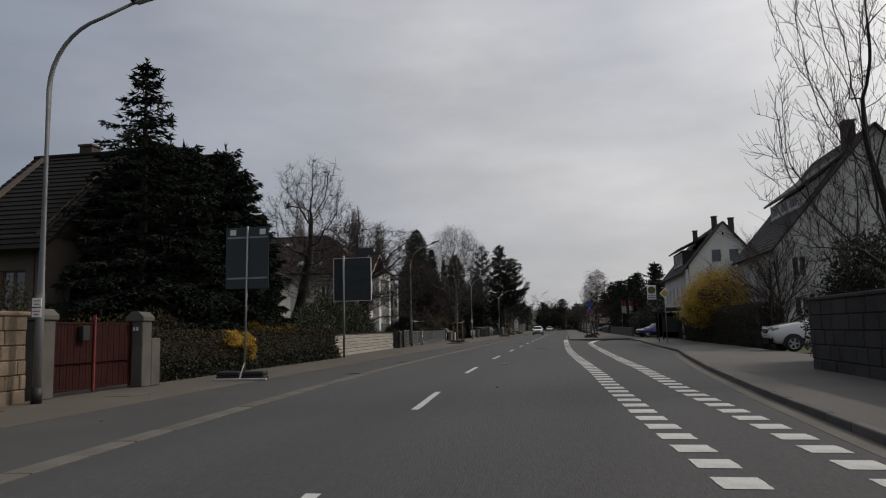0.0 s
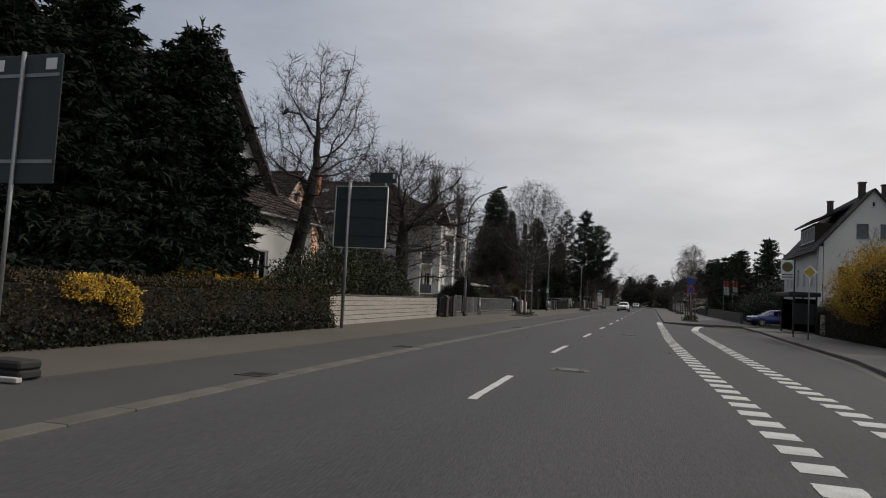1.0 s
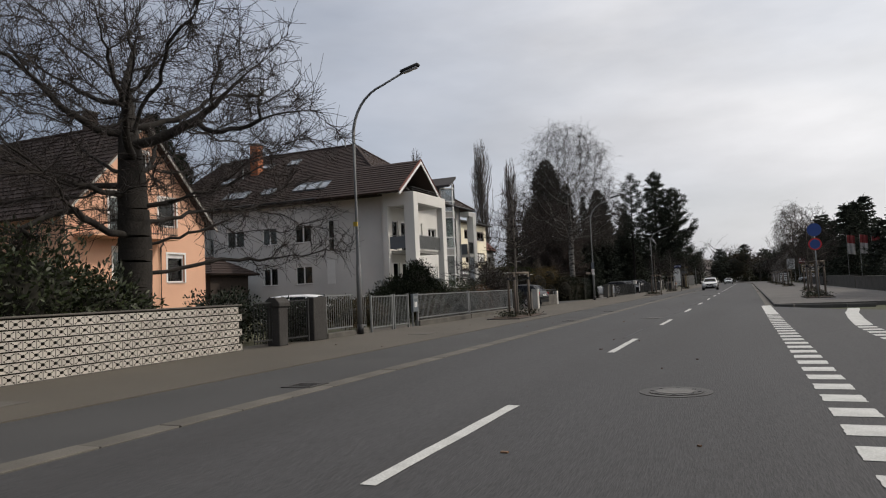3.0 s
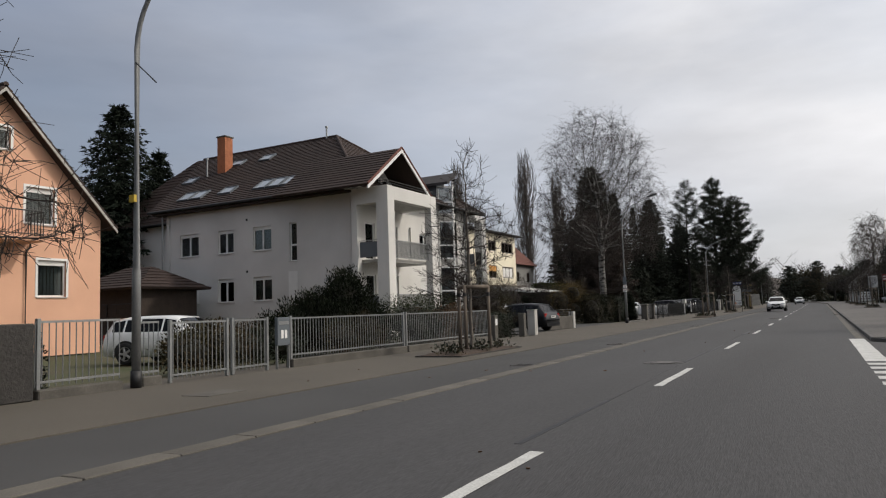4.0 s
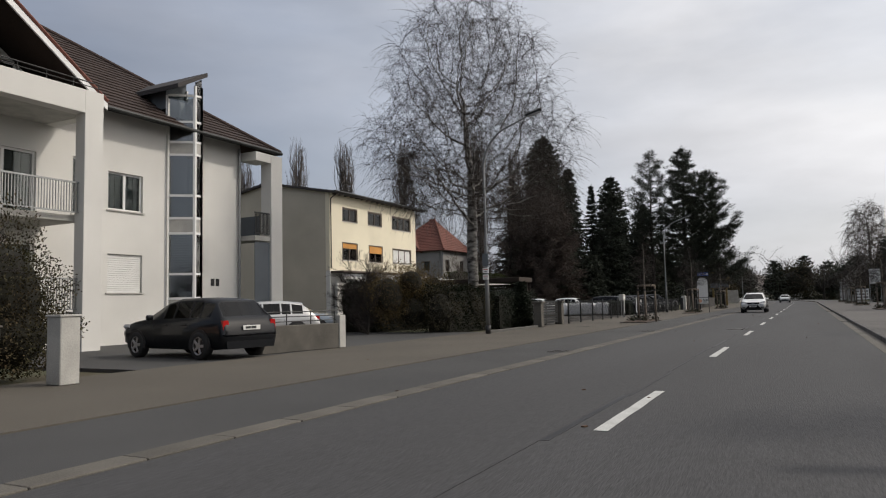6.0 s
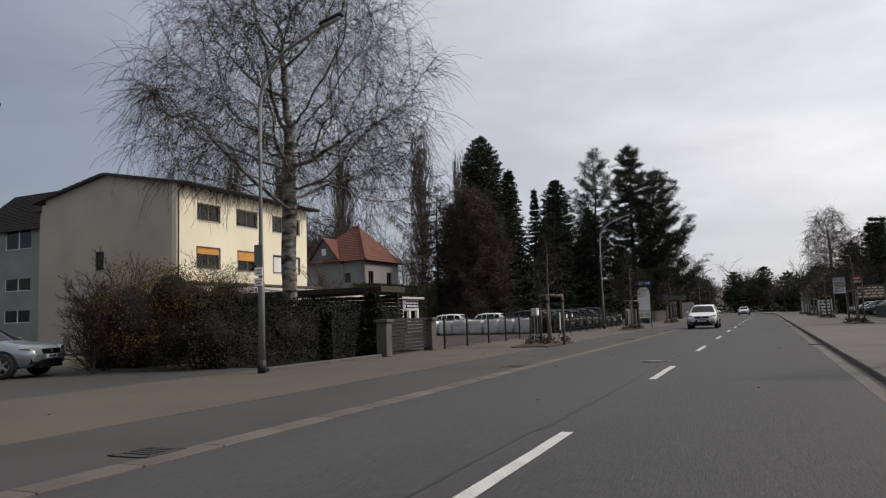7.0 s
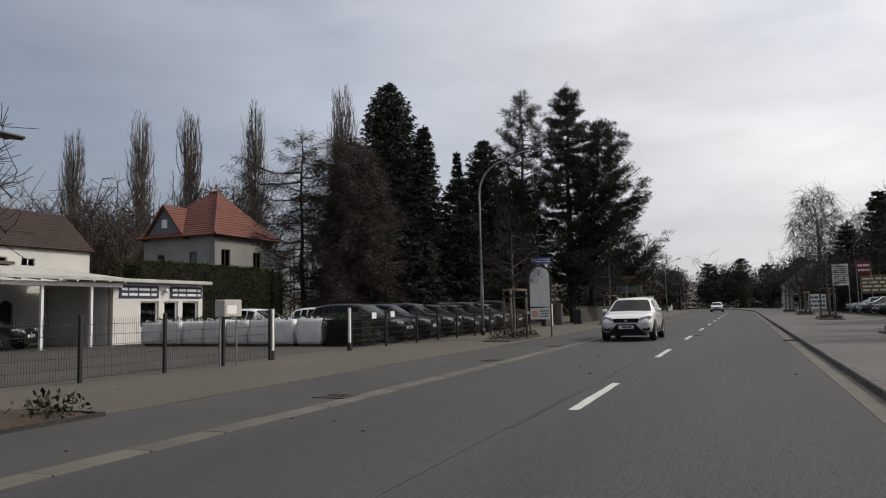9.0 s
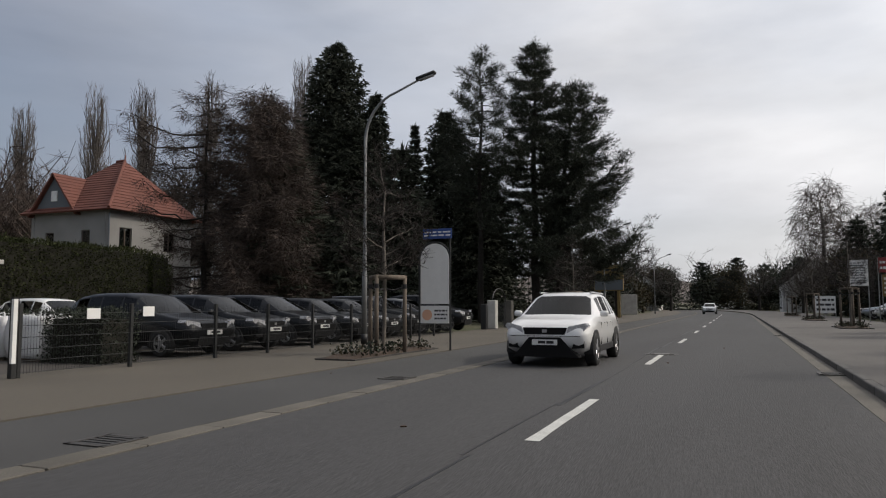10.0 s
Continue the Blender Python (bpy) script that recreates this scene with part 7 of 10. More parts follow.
letter_panel()
bar_fence(-9.25, 47.3, 52.72, 0.22, 1.22, 0.117, GALV, "grey steel railing fence on a concrete plinth", base=0.2, posts=(47.35, 52.68))
bar_fence(-9.25, 52.8, 59.2, 0.22, 1.22, 0.117, GALV, "grey steel railing fence on a concrete plinth", base=0.2, posts=(52.84, 59.16))
for y, w, h, m_, lab in ((59.65, 0.3, 0.95, CONCRETE, "low concrete gate post with white plate"), (62.8, 0.26, 0.98, CONCRETE, "low grey concrete gate post"), (64.05, 0.36, 1.12, PALECONC, "pale square gate pillar")):
    root = thing("gate_post", (-9.3, y, 0.03), lab, "gate post")
    part_bm(boxed(-w / 2, w / 2, -w / 2, w / 2, 0, h, 0.015), "shaft", m_, root)
    part_bm(boxed(-w / 2 - 0.02, w / 2 + 0.02, -w / 2 - 0.02, w / 2 + 0.02, h, h + 0.04, 0.01), "cap", m_, root)
    if y < 61:
        part_bm(boxed(0.0, w / 2 + 0.006, -0.1, 0.1, 0.6, 0.85), "plate", SIGNWHITE, root)

# low wall of the forecourt
root = thing("forecourt_wall", (-10.7, 72.1, 0.02), "low grey rendered wall with a thin handrail", "wall")
m = pose(0, 0, 0, 0, 0, -8)
part_bm(boxed(-0.12, 0.12, -1.5, 1.35, 0, 0.72, 0.015, m), "wall_body", CONCRETE, root)
part_bm(boxed(-0.15, 0.15, 1.36, 1.62, 0, 0.95, 0.015, m), "end_pier", PALECONC, root)
bm = bmesh.new()
for z in (0.82, 0.95, 1.08):
    rod(bm, m @ Vector((0, -1.5, z)), m @ Vector((0, 1.4, z)), 0.017, n=6)
for y in (-1.45, -0.55, 0.35, 1.3):
    rod(bm, m @ Vector((0, y, 0.7)), m @ Vector((0, y, 1.1)), 0.019, n=6)
part_bm(bm, "handrail", DARKMETAL, root)

# square stone posts and slatted gate of the cream house
for y, h in ((88.15, 1.2), (92.2, 1.22)):
    x = -9.45 if y < 90 else -9.75
    root = thing("gate_post", (x, y, 0.03), "square rough stone gate post with flat cap", "gate post", "stone gate posts")
    part_bm(boxed(-0.19, 0.19, -0.19, 0.19, 0, h - 0.1, 0.02), "shaft", CONCRETE, root)
    part_bm(boxed(-0.25, 0.25, -0.25, 0.25, h - 0.1, h, 0.015), "cap", CONCRETE, root)
root = thing("slatted_gate", (-9.75, 90.2, 0.03), "dark sliding gate with horizontal slats", "gate")
for i in range(9):
    part_bm(boxed(-0.02, 0.02, -1.75, 1.75, 0.12 + i * 0.125, 0.12 + i * 0.125 + 0.10, 0.004), "slat", DARKMETAL, root)
for y in (-1.72, 0, 1.72):
    part_bm(boxed(-0.05, -0.022, y - 0.04, y + 0.04, 0.05, 1.25), "stile", DARKMETAL, root)
solo("edging_kerb", boxed(-9.55, -9.4, 82.2, 87.9, -0.02, 0.13, 0.02), KERB, "low stone edging before the hedge", "kerb", kind="structure")


def mesh_panel(x, y0, y1, h, label, gate=False):
    """A welded mesh panel with its own posts."""
    root = thing("mesh_gate" if gate else "mesh_fence", (x, (y0 + y1) / 2, 0.03), label, "gate" if gate else "fence", "" if gate else "mesh fence panels")
    yc = (y0 + y1) / 2
    n = int((y1 - y0) / 0.055)
    segs = []
    for i in range(n + 1):
        y = y0 - yc + (y1 - y0) * i / n
        segs.append((0, y, 0.06, 0, y, h, 0.0035, 0.0035))
    for k in range(int(h / 0.2) + 1):
        z = 0.08 + k * 0.2
        if z < h:
            segs.append((0.008, y0 - yc, z, 0.008, y1 - yc, z, 0.005, 0.005))
            segs.append((-0.008, y0 - yc, z, -0.008, y1 - yc, z, 0.005, 0.005))
    v, f = tubes(segs, 4)
    raw("wire_mesh", v, f, DARKMETAL, root)
    for y in (y0, y1) if gate else (y0,):
        part_bm(boxed(-0.035, 0.035, y - yc - 0.035, y - yc + 0.035, 0, h + 0.06, 0.005), "post", DARKMETAL, root)
    return root


for a, b in ((93.0, 95.3), (95.3, 97.8), (97.8, 100.1), (100.1, 102.2), (102.2, 104.0), (110.0, 112.4), (112.4, 114.9), (114.9, 116.9), (116.9, 119.0), (119.0, 121.2), (121.2, 123.4), (123.4, 125.6), (125.6, 127.8), (127.8, 130.0)):
    mesh_panel(-9.5, a, b, 1.2, "dark green welded mesh fence panel between posts")
mesh_panel(-9.5, 104.05, 105.85, 1.25, "dark mesh gate standing beside the yard entrance", True)
for y in (105.95, 109.9):
    root = thing("gate_post", (-9.5, y, 0.03), "dark steel gate post with white reflective strip", "gate post", "yard gate posts")
    part_bm(boxed(-0.05, 0.05, -0.05, 0.05, 0, 1.35, 0.006), "shaft", DARKMETAL, root)
    part_bm(boxed(0.0, 0.056, -0.056, 0.02, 0.25, 1.33), "reflective_strip", SIGNWHITE, root)
root = thing("letter_box_stand", (-9.1, 103.75, 0.03), "pale letter box on two thin steel legs", "letter box")
part_bm(boxed(-0.15, 0.15, -0.3, 0.3, 1.15, 1.55, 0.02), "box", PALECONC, root)
part_bm(boxed(0.15, 0.155, -0.22, 0.1, 1.22, 1.42), "flap", SIGNWHITE, root)
for y in (-0.28, 0.28):
    bm = bmesh.new()
    rod(bm, (0, y, 0), (0, y, 1.2), 0.02, n=8)
    part_bm(bm, "leg", GALV, root)
for y, z in ((111.3, 1.0), (112.65, 1.03)):
    bm = boxed(-9.45, -9.44, y, y + 0.3, z, z + 0.2)
    s = solo("fence_notice", bm, SIGNWHITE, "small white notice fixed to the mesh fence", "notice")


# ---- planted beds with staked young trees ----
def staked_tree(x, y, w, l, h, seed, z=0.03, shift=0.0, wide=1.45):
    bed = thing("planting_bed", (x, y, z), "mulched planting bed with a low edge and small shrubs", "planting bed", "planting beds")
    bm = bmesh.new()
    bmesh.ops.create_grid(bm, x_segments=10, y_segments=18, size=0.5)
    for v in bm.verts:
        e = max(abs(v.co.x), abs(v.co.y)) * 2
        v.co = Vector((v.co.x * w, v.co.y * l, (0.09 * (1 - e ** 4) + 0.02 + 0.03 * noise.noise(v.co * 9)) if e < 0.99 else -0.02))
    part_bm(bm, "mulch", SOIL, bed, True)
    bm = bmesh.new()
    for a in ((-w / 2 - 0.04, -w / 2, -l / 2, l / 2), (w / 2, w / 2 + 0.04, -l / 2, l / 2)):
        box(bm, a[0], a[1], a[2], a[3], -0.03, 0.035)
    for b in (-l / 2 - 0.04, l / 2):
        box(bm, -w / 2 - 0.04, w / 2 + 0.04, b, b + 0.04, -0.03, 0.035)
    part_bm(bm, "edging", DARKSTONE, bed)
    rs = np.random.RandomState(seed)
    n = 420
    ang = rs.rand(34) * 6.28
    cx, cy = rs.uniform(-0.42, 0.42, 34) * w, rs.uniform(-0.46, 0.46, 34) * l
    k = rs.randint(0, 34, n)
    P = np.stack([cx[k] + rs.normal(size=n) * 0.10, cy[k] + rs.normal(size=n) * 0.10, 0.05 + 0.26 * rs.rand(n) ** 1.6], 1)
    v, f = blades(P, rs.normal(size=(n, 3)) + np.array([0, 0, 0.5]), 0.10, 0.055, rs)
    tagged(raw("low_shrubs", v, f, IVY, bed), kind="stuff")
    k = rs.randint(0, 34, n)
    P = np.stack([cx[k] + rs.normal(size=n) * 0.10, cy[k] + rs.normal(size=n) * 0.10, 0.05 + 0.2 * rs.rand(n) ** 1.8], 1)
    v, f = blades(P, rs.normal(size=(n, 3)) + np.array([0, 0, 0.5]), 0.09, 0.05, rs)
    tagged(raw("dry_shrubs", v, f, BROWNLEAF_DARK, bed), kind="stuff")
    x += shift
    root = thing("tree_stakes", (x, y, z + 0.05), "round wooden stakes with cross rails round a young tree", "tree stakes", "tree stakes")
    pts = [(-0.42, 0.08), (0.04, -0.45), (0.42, 0.36)]
    for a, b in pts:
        bm = bmesh.new()
        rod(bm, (a, b, -0.1), (a, b, 1.92), 0.055, 0.05, 10)
        part_bm(bm, "stake", WOOD, root, True)
    for (a, b), (c, d) in zip(pts, pts[1:] + pts[:1]):
        bm = bmesh.new()
        rod(bm, (a, b, 1.87), (c, d, 1.87), 0.055, 0.06, 8)
        part_bm(bm, "cross_rail", WOOD, root, True)
    bm = bmesh.new()
    for a, b in pts:
        pipe(bm, [(a, b, 1.64), (a * 0.5, b * 0.5, 1.55), (0, 0, 1.58)], [0.028, 0.022, 0.026], 6)
        rod(bm, (a, b, 1.59), (a, b, 1.70), 0.060, n=10)
    part_bm(bm, "tie", TRIMBLACK, root)
    crown_tree("young_tree", (x, y, z + 0.05), 1.95, [(0, 0, h * 0.56, wide, wide, h * 0.24), (0, 0, h * 0.84, wide * 0.5, wide * 0.5, h * 0.19)], 620, seed, "slim leafless young street tree", 0.16, 0.9, 0.2, 0.38, 2, 0.34, 0, 0.0058, PALEBARK, TWIG, "young street trees", start_r=0.05, thin=0.012, leader=h * 0.8)


staked_tree(-6.9, 52.7, 1.35, 4.2, 6.1, 201)
staked_tree(-6.15, 95.1, 1.3, 3.9, 4.65, 202, shift=0.3, wide=0.9)
staked_tree(-6.5, 117.6, 0.95, 4.6, 5.2, 203)
staked_tree(-6.6, 140.5, 1.0, 4.0, 5.0, 204)
for i, y in enumerate((66.0, 84.0, 117.5, 141.5, 160.0, 182.0)):
    staked_tree(5.9 if i == 0 else 6.9, y, 1.3, 3.6, 5.0, 210 + i, 0.11)


# ---- cars ----
def car(name, m, length, width, height, body_paint, label, nose=0.26, tail=0.88, rails=False, cladding=False, group="", wheel=0.33, rake=0.175):
    """A car with its front along +y. nose: where the windscreen begins; tail: where the roof ends."""
    root = thing(name, (0, 0, 0), label, "car", group)
    L, W, H = length, width / 2, height
    st = [(0.0, 0.36, 0.45, 0.80), (0.012, 0.27, 0.51, 0.89), (0.05, 0.19, 0.575, 0.955), (0.14, 0.16, 0.625, 0.99), (nose, 0.15, 0.665, 1.0)]
    r0 = nose + rake
    cab = [(r0, 0.955), (r0 + 0.10, 0.995), ((r0 + tail) / 2 + 0.03, 1.0), (tail - 0.10, 0.985), (tail, 0.945)]
    for s, zt in cab:
        st.append((s, 0.15, zt, 1.0 if s < 0.8 else 0.985))
    end = [(min(0.972, tail + 0.085), 0.17, 0.67, 0.965), (0.988, 0.22, 0.58, 0.94), (1.0, 0.30, 0.42, 0.87)]
    st += end
    first_cab, last_cab = 5, 5 + len(cab) - 1
    bm = bmesh.new()
    rings = []
    for i, (s, zb, zt, w) in enumerate(st):
        y = L / 2 - s * L
        cabin = first_cab <= i <= last_cab
        belt = (0.63 + 0.03 * s) if cabin else zt - 0.035
        wt = 0.72 if cabin else 0.88
        half = [(0, zb), (w * 0.80, zb), (w * 0.955, zb + 0.045), (w, min(0.40, (zb + belt) / 2 + 0.05)), (w * 0.985, belt - 0.09 * (belt > 0.5) - 0.02), (w * 0.93, belt), (w * wt, zt - (0.05 if cabin else 0.012)), (w * wt * 0.80, zt - 0.008), (0, zt)]
        full = half + [(-a, b) for a, b in half[-2:0:-1]]
        rings.append([bm.verts.new((a * W, y, b * H)) for a, b in full])
    nr = len(rings[0])
    side, screen, rear = [], [], []
    for i in range(len(st) - 1):
        for j in range(nr):
            f = bm.faces.new((rings[i][j], rings[i][(j + 1) % nr], rings[i + 1][(j + 1) % nr], rings[i + 1][j]))
            up = j in (6, 7, 8, 9)
            if first_cab <= i < last_cab and j in (5, 10):
                side.append(f)
            if i == first_cab - 1 and up:
                screen.append(f)
            if i == last_cab and up:
                rear.append(f)
    bm.faces.new(rings[0])
    bm.faces.new(rings[-1][::-1])
    bmesh.ops.recalc_face_normals(bm, faces=bm.faces[:])
    glass = []
    for grp, nm in ((screen, "windscreen"), (rear, "rear_window")):
        bmesh.ops.inset_region(bm, faces=grp, thickness=0.045, depth=-0.008, use_even_offset=True)
        glass.append((nm, grp))
    for f in side:
        bmesh.ops.inset_region(bm, faces=[f], thickness=0.03, depth=-0.008, use_even_offset=True)
        glass.append(("side_window", [f]))
    panes = []
    for nm, grp in glass:
        g = bmesh.new()
        mp = {}
        for f in grp:
            vs = []
            for v in f.verts:
                if v not in mp:
                    mp[v] = g.verts.new(v.co)
                vs.append(mp[v])
            g.faces.new(vs)
        panes.append((nm, g))
    bmesh.ops.delete(bm, geom=[f for _, grp in glass for f in grp], context="FACES")
    body = part_bm(bm, "body", body_paint, root, True)
    for nm, g in panes:
        part_bm(g, nm, CARGLASS, body, True)
    # dark cabin inside
    bm = bmesh.new()
    box(bm, -W * 0.82, W * 0.82, L / 2 - tail * L, L / 2 - nose * L - 0.1, 0.3 * H, 0.60 * H)
    for x in (-0.36, 0.36):
        for s in (0.5, 0.72):
            box(bm, x - 0.22, x + 0.22, L / 2 - s * L - 0.1, L / 2 - s * L + 0.05, 0.55 * H, 0.86 * H, 0.05)
    part_bm(bm, "cabin", TRIMBLACK, root)
    # wheels
    for s in (0.185, 0.80):
        for sg in (-1, 1):
            y = L / 2 - s * L
            x = sg * (W - 0.095)
            bm = bmesh.new()
            arch = []
            for k in range(13):
                a = radians(-12 + k * 204 / 12)
                arch.append((y + math.cos(a) * wheel * 1.2, wheel + math.sin(a) * wheel * 1.2))
            prism(bm, arch, "x", sg * (W * 0.80), sg * (W + (0.012 if cladding else 0.004)))
            part_bm(bm, "wheel_arch", TRIMBLACK, body)
            bm = bmesh.new()
            n = 24
            prof = [(-0.11, wheel * 0.66), (-0.11, wheel * 0.93), (-0.085, wheel), (0.085, wheel), (0.11, wheel * 0.93), (0.11, wheel * 0.66)]
            rg = [[bm.verts.new((x + sg * 0.012 + a, y + math.cos(6.2832 * k / n) * r, wheel + math.sin(6.2832 * k / n) * r)) for k in range(n)] for a, r in prof]
            for a, b in zip(rg, rg[1:]):
                for k in range(n):
                    bm.faces.new((a[k], a[(k + 1) % n], b[(k + 1) % n], b[k]))
            bmesh.ops.recalc_face_normals(bm, faces=bm.faces[:])
            tyre = part_bm(bm, "wheel", RUBBER, root, True)
            bm = bmesh.new()
            xf = x + sg * 0.10
            for k in range(5):
                a = 6.2832 * k / 5 + 0.3
                box(bm, -0.015, 0.015, -0.035, 0.035, 0.03, wheel * 0.64, 0.008, pose(xf, y, wheel, math.degrees(a), 0, 0))
            bmesh.ops.create_cone(bm, cap_ends=True, segments=14, radius1=0.07, radius2=0.07, depth=0.04, matrix=pose(xf, y, wheel, 0, 90, 0))
            pts = [(xf - sg * 0.01, y + math.cos(6.2832 * k / n) * wheel * 0.64, wheel + math.sin(6.2832 * k / n) * wheel * 0.64) for k in range(n + 1)]
            pipe(bm, pts, [0.022] * (n + 1), 5)
            part_bm(bm, "rim", ALLOY, tyre)
            bm = bmesh.new()
            bmesh.ops.create_cone(bm, cap_ends=True, segments=20, radius1=wheel * 0.64, radius2=wheel * 0.64, depth=0.02, matrix=pose(x - sg * 0.02, y, wheel, 0, 90, 0))
            part_bm(bm, "brake_disc", TRIMBLACK, tyre)
    yf, yr = L / 2, -L / 2
    # front: headlights, grille, intake, plate
    for sg in (-1, 1):
        bm = bmesh.new()
        prism(bm, [(sg * W * 0.50, 0.44 * H), (sg * W * 0.84, 0.45 * H), (sg * W * 0.96, 0.53 * H), (sg * W * 0.90, 0.57 * H), (sg * W * 0.54, 0.525 * H)], "y", yf - 0.36, yf + 0.004)
        for v in bm.verts:
            v.co.y -= 0.26 * max(0, abs(v.co.x) / W - 0.5) * (1 if v.co.y > yf - 0.2 else 0)
        hl = part_bm(bm, "headlight", LENS, body)
        bm = bmesh.new()
        prism(bm, [(sg * W * 0.60, 0.24 * H), (sg * W * 0.86, 0.25 * H), (sg * W * 0.88, 0.34 * H), (sg * W * 0.66, 0.33 * H)], "y", yf - 0.30, yf - 0.010)
        for v in bm.verts:
            v.co.y -= 0.20 * max(0, abs(v.co.x) / W - 0.55) * (1 if v.co.y > yf - 0.2 else 0)
        part_bm(bm, "fog_recess", BUMPERBLACK, body)
        bm = bmesh.new()
        prism(bm, [(sg * W * 0.70, 0.52 * H), (sg * W * 0.90, 0.46 * H), (sg * W * 0.90, 0.62 * H), (sg * W * 0.74, 0.62 * H)], "y", yr + 0.30, yr + 0.045)
        part_bm(bm, "tail_light", TAIL, body)
        bm = bmesh.new()
        box(bm, -0.09, 0.09, -0.05, 0.06, -0.06, 0.07, 0.03, pose(sg * (W + 0.06), L / 2 - (nose + 0.085) * L, 0.68 * H))
        part_bm(bm, "mirror", body_paint, body, smooth=True)
        for s in (0.47, 0.66):
            part_bm(boxed(sg * (W * 0.985) - 0.02, sg * (W * 0.985) + 0.02, L / 2 - s * L - 0.1, L / 2 - s * L + 0.1, 0.545 * H, 0.563 * H, 0.005), "door_handle", body_paint, body)
        for s in (0.355, 0.535, 0.70):
            part_bm(boxed(sg * W * 0.985 - 0.013, sg * W * 0.985 + 0.005, L / 2 - s * L - 0.0025, L / 2 - s * L + 0.0025, 0.26 * H, 0.56 * H) if sg > 0 else boxed(sg * W * 0.985 - 0.005, sg * W * 0.985 + 0.013, L / 2 - s * L - 0.0025, L / 2 - s * L + 0.0025, 0.26 * H, 0.56 * H), "door_gap", TRIMBLACK, body)
        if rails:
            bm = bmesh.new()
            rod(bm, (sg * W * 0.64, L / 2 - 0.46 * L, H * 0.985), (sg * W * 0.64, L / 2 - 0.84 * L, H * 0.975), 0.022, n=6)
            part_bm(bm, "roof_rail", ALLOY, body)
        if cladding:
            part_bm(boxed(sg * W * 0.99 - 0.012, sg * W * 0.99 + 0.014, L / 2 - 0.70 * L, L / 2 - 0.27 * L, 0.17 * H, 0.26 * H, 0.008), "sill_cladding", TRIMBLACK, body)
    bm = bmesh.new()
    prism(bm, [(-W * 0.46, 0.42 * H), (W * 0.46, 0.42 * H), (W * 0.5, 0.51 * H), (-W * 0.5, 0.51 * H)], "y", yf - 0.2, yf + 0.004)
    g = part_bm(bm, "grille", BUMPERBLACK, body)
    bm = bmesh.new()
    prism(bm, [(-W * 0.78, 0.13 * H), (W * 0.78, 0.13 * H), (W * 0.60, 0.22 * H), (W * 0.36, 0.385 * H), (-W * 0.36, 0.385 * H), (-W * 0.60, 0.22 * H)] if cladding else [(-W * 0.62, 0.175 * H), (W * 0.62, 0.175 * H), (W * 0.56, 0.31 * H), (-W * 0.56, 0.31 * H)], "y", yf - 0.25, yf + 0.006)
    part_bm(bm, "lower_intake", BUMPERBLACK, body)
    part_bm(boxed(-0.05, 0.05, yf + 0.004, yf + 0.012, 0.445 * H, 0.485 * H, 0.003), "badge", ALLOY, body)
    for y, z in ((yf, 0.285 if cladding else 0.335), (yr, 0.46)):
        o = 1 if y > 0 else -1
        pl = part_bm(boxed(-0.26, 0.26, min(y + o * 0.002, y + o * 0.02), max(y + o * 0.002, y + o * 0.02), z * H, z * H + 0.11, 0.003), "number_plate", PLATE, body)
        for k in (-0.19, -0.02):
            part_bm(boxed(k, k + 0.15, min(y + o * 0.02, y + o * 0.023), max(y + o * 0.02, y + o * 0.023), z * H + 0.03, z * H + 0.085), "plate_bar", INK, pl)
    bm = bmesh.new()
    prism(bm, [(-W * 0.8, 0.17 * H), (W * 0.8, 0.17 * H), (W * 0.84, 0.29 * H), (-W * 0.84, 0.29 * H)], "y", yr + 0.2, yr - 0.004)
    part_bm(bm, "rear_bumper", BUMPERBLACK if cladding else body_paint, body)
    root.matrix_world = m
    return root


# the white car that comes towards the camera in the other lane
car("oncoming_car", pose(-1.86, 117.75, 0, 0, 0, 180), 4.15, 1.80, 1.55, P_WHITE, "white compact crossover with black sills in the other lane", rails=True, cladding=True, wheel=0.335)
car("oncoming_car", pose(-1.75, 206.5, 0, 0, 0, 180), 4.2, 1.78, 1.5, P_WHITE, "white hatchback far up the road in the other lane")
# dark cars nose out in the yard
for i, (y, L_, H_, p_, lab) in enumerate(((115.7, 4.5, 1.56, P_BLACK, "black hatchback with alloy wheels parked nose out"), (118.1, 4.4, 1.55, P_BLACK, "black compact car parked nose out"), (120.7, 4.5, 1.58, P_BLACK, "black estate car parked nose out"), (123.2, 4.3, 1.5, P_BLACK, "black hatchback parked nose out"), (125.6, 4.4, 1.5, P_BLACK, "black saloon parked nose out"), (127.9, 4.5, 1.62, P_BLACK, "black estate car with roof rails parked nose out"), (130.6, 4.3, 1.55, P_DARKGREY, "dark grey car parked nose out"), (133.4, 4.4, 1.75, P_BLACK, "tall black off-road car parked nose out"))):
    car("parked_car", pose(-10.15 - L_ / 2, y, 0.02, 0, 0, -90 + (-1.5, 1, 0, 2, -1, 0, 1, 2)[i]), L_, 1.82, H_, p_, lab, group="cars in the yard", rails=i == 5, wheel=0.325, nose=0.24)
for i, (x, y) in enumerate(((-15.5, 116.6), (-17.8, 113.9))):
    car("parked_car", pose(x - 2.2, y + 5.2, 0.02, 0, 0, -90), 4.3, 1.78, 1.5, P_WHITE, "white car parked behind the clipped box hedge")
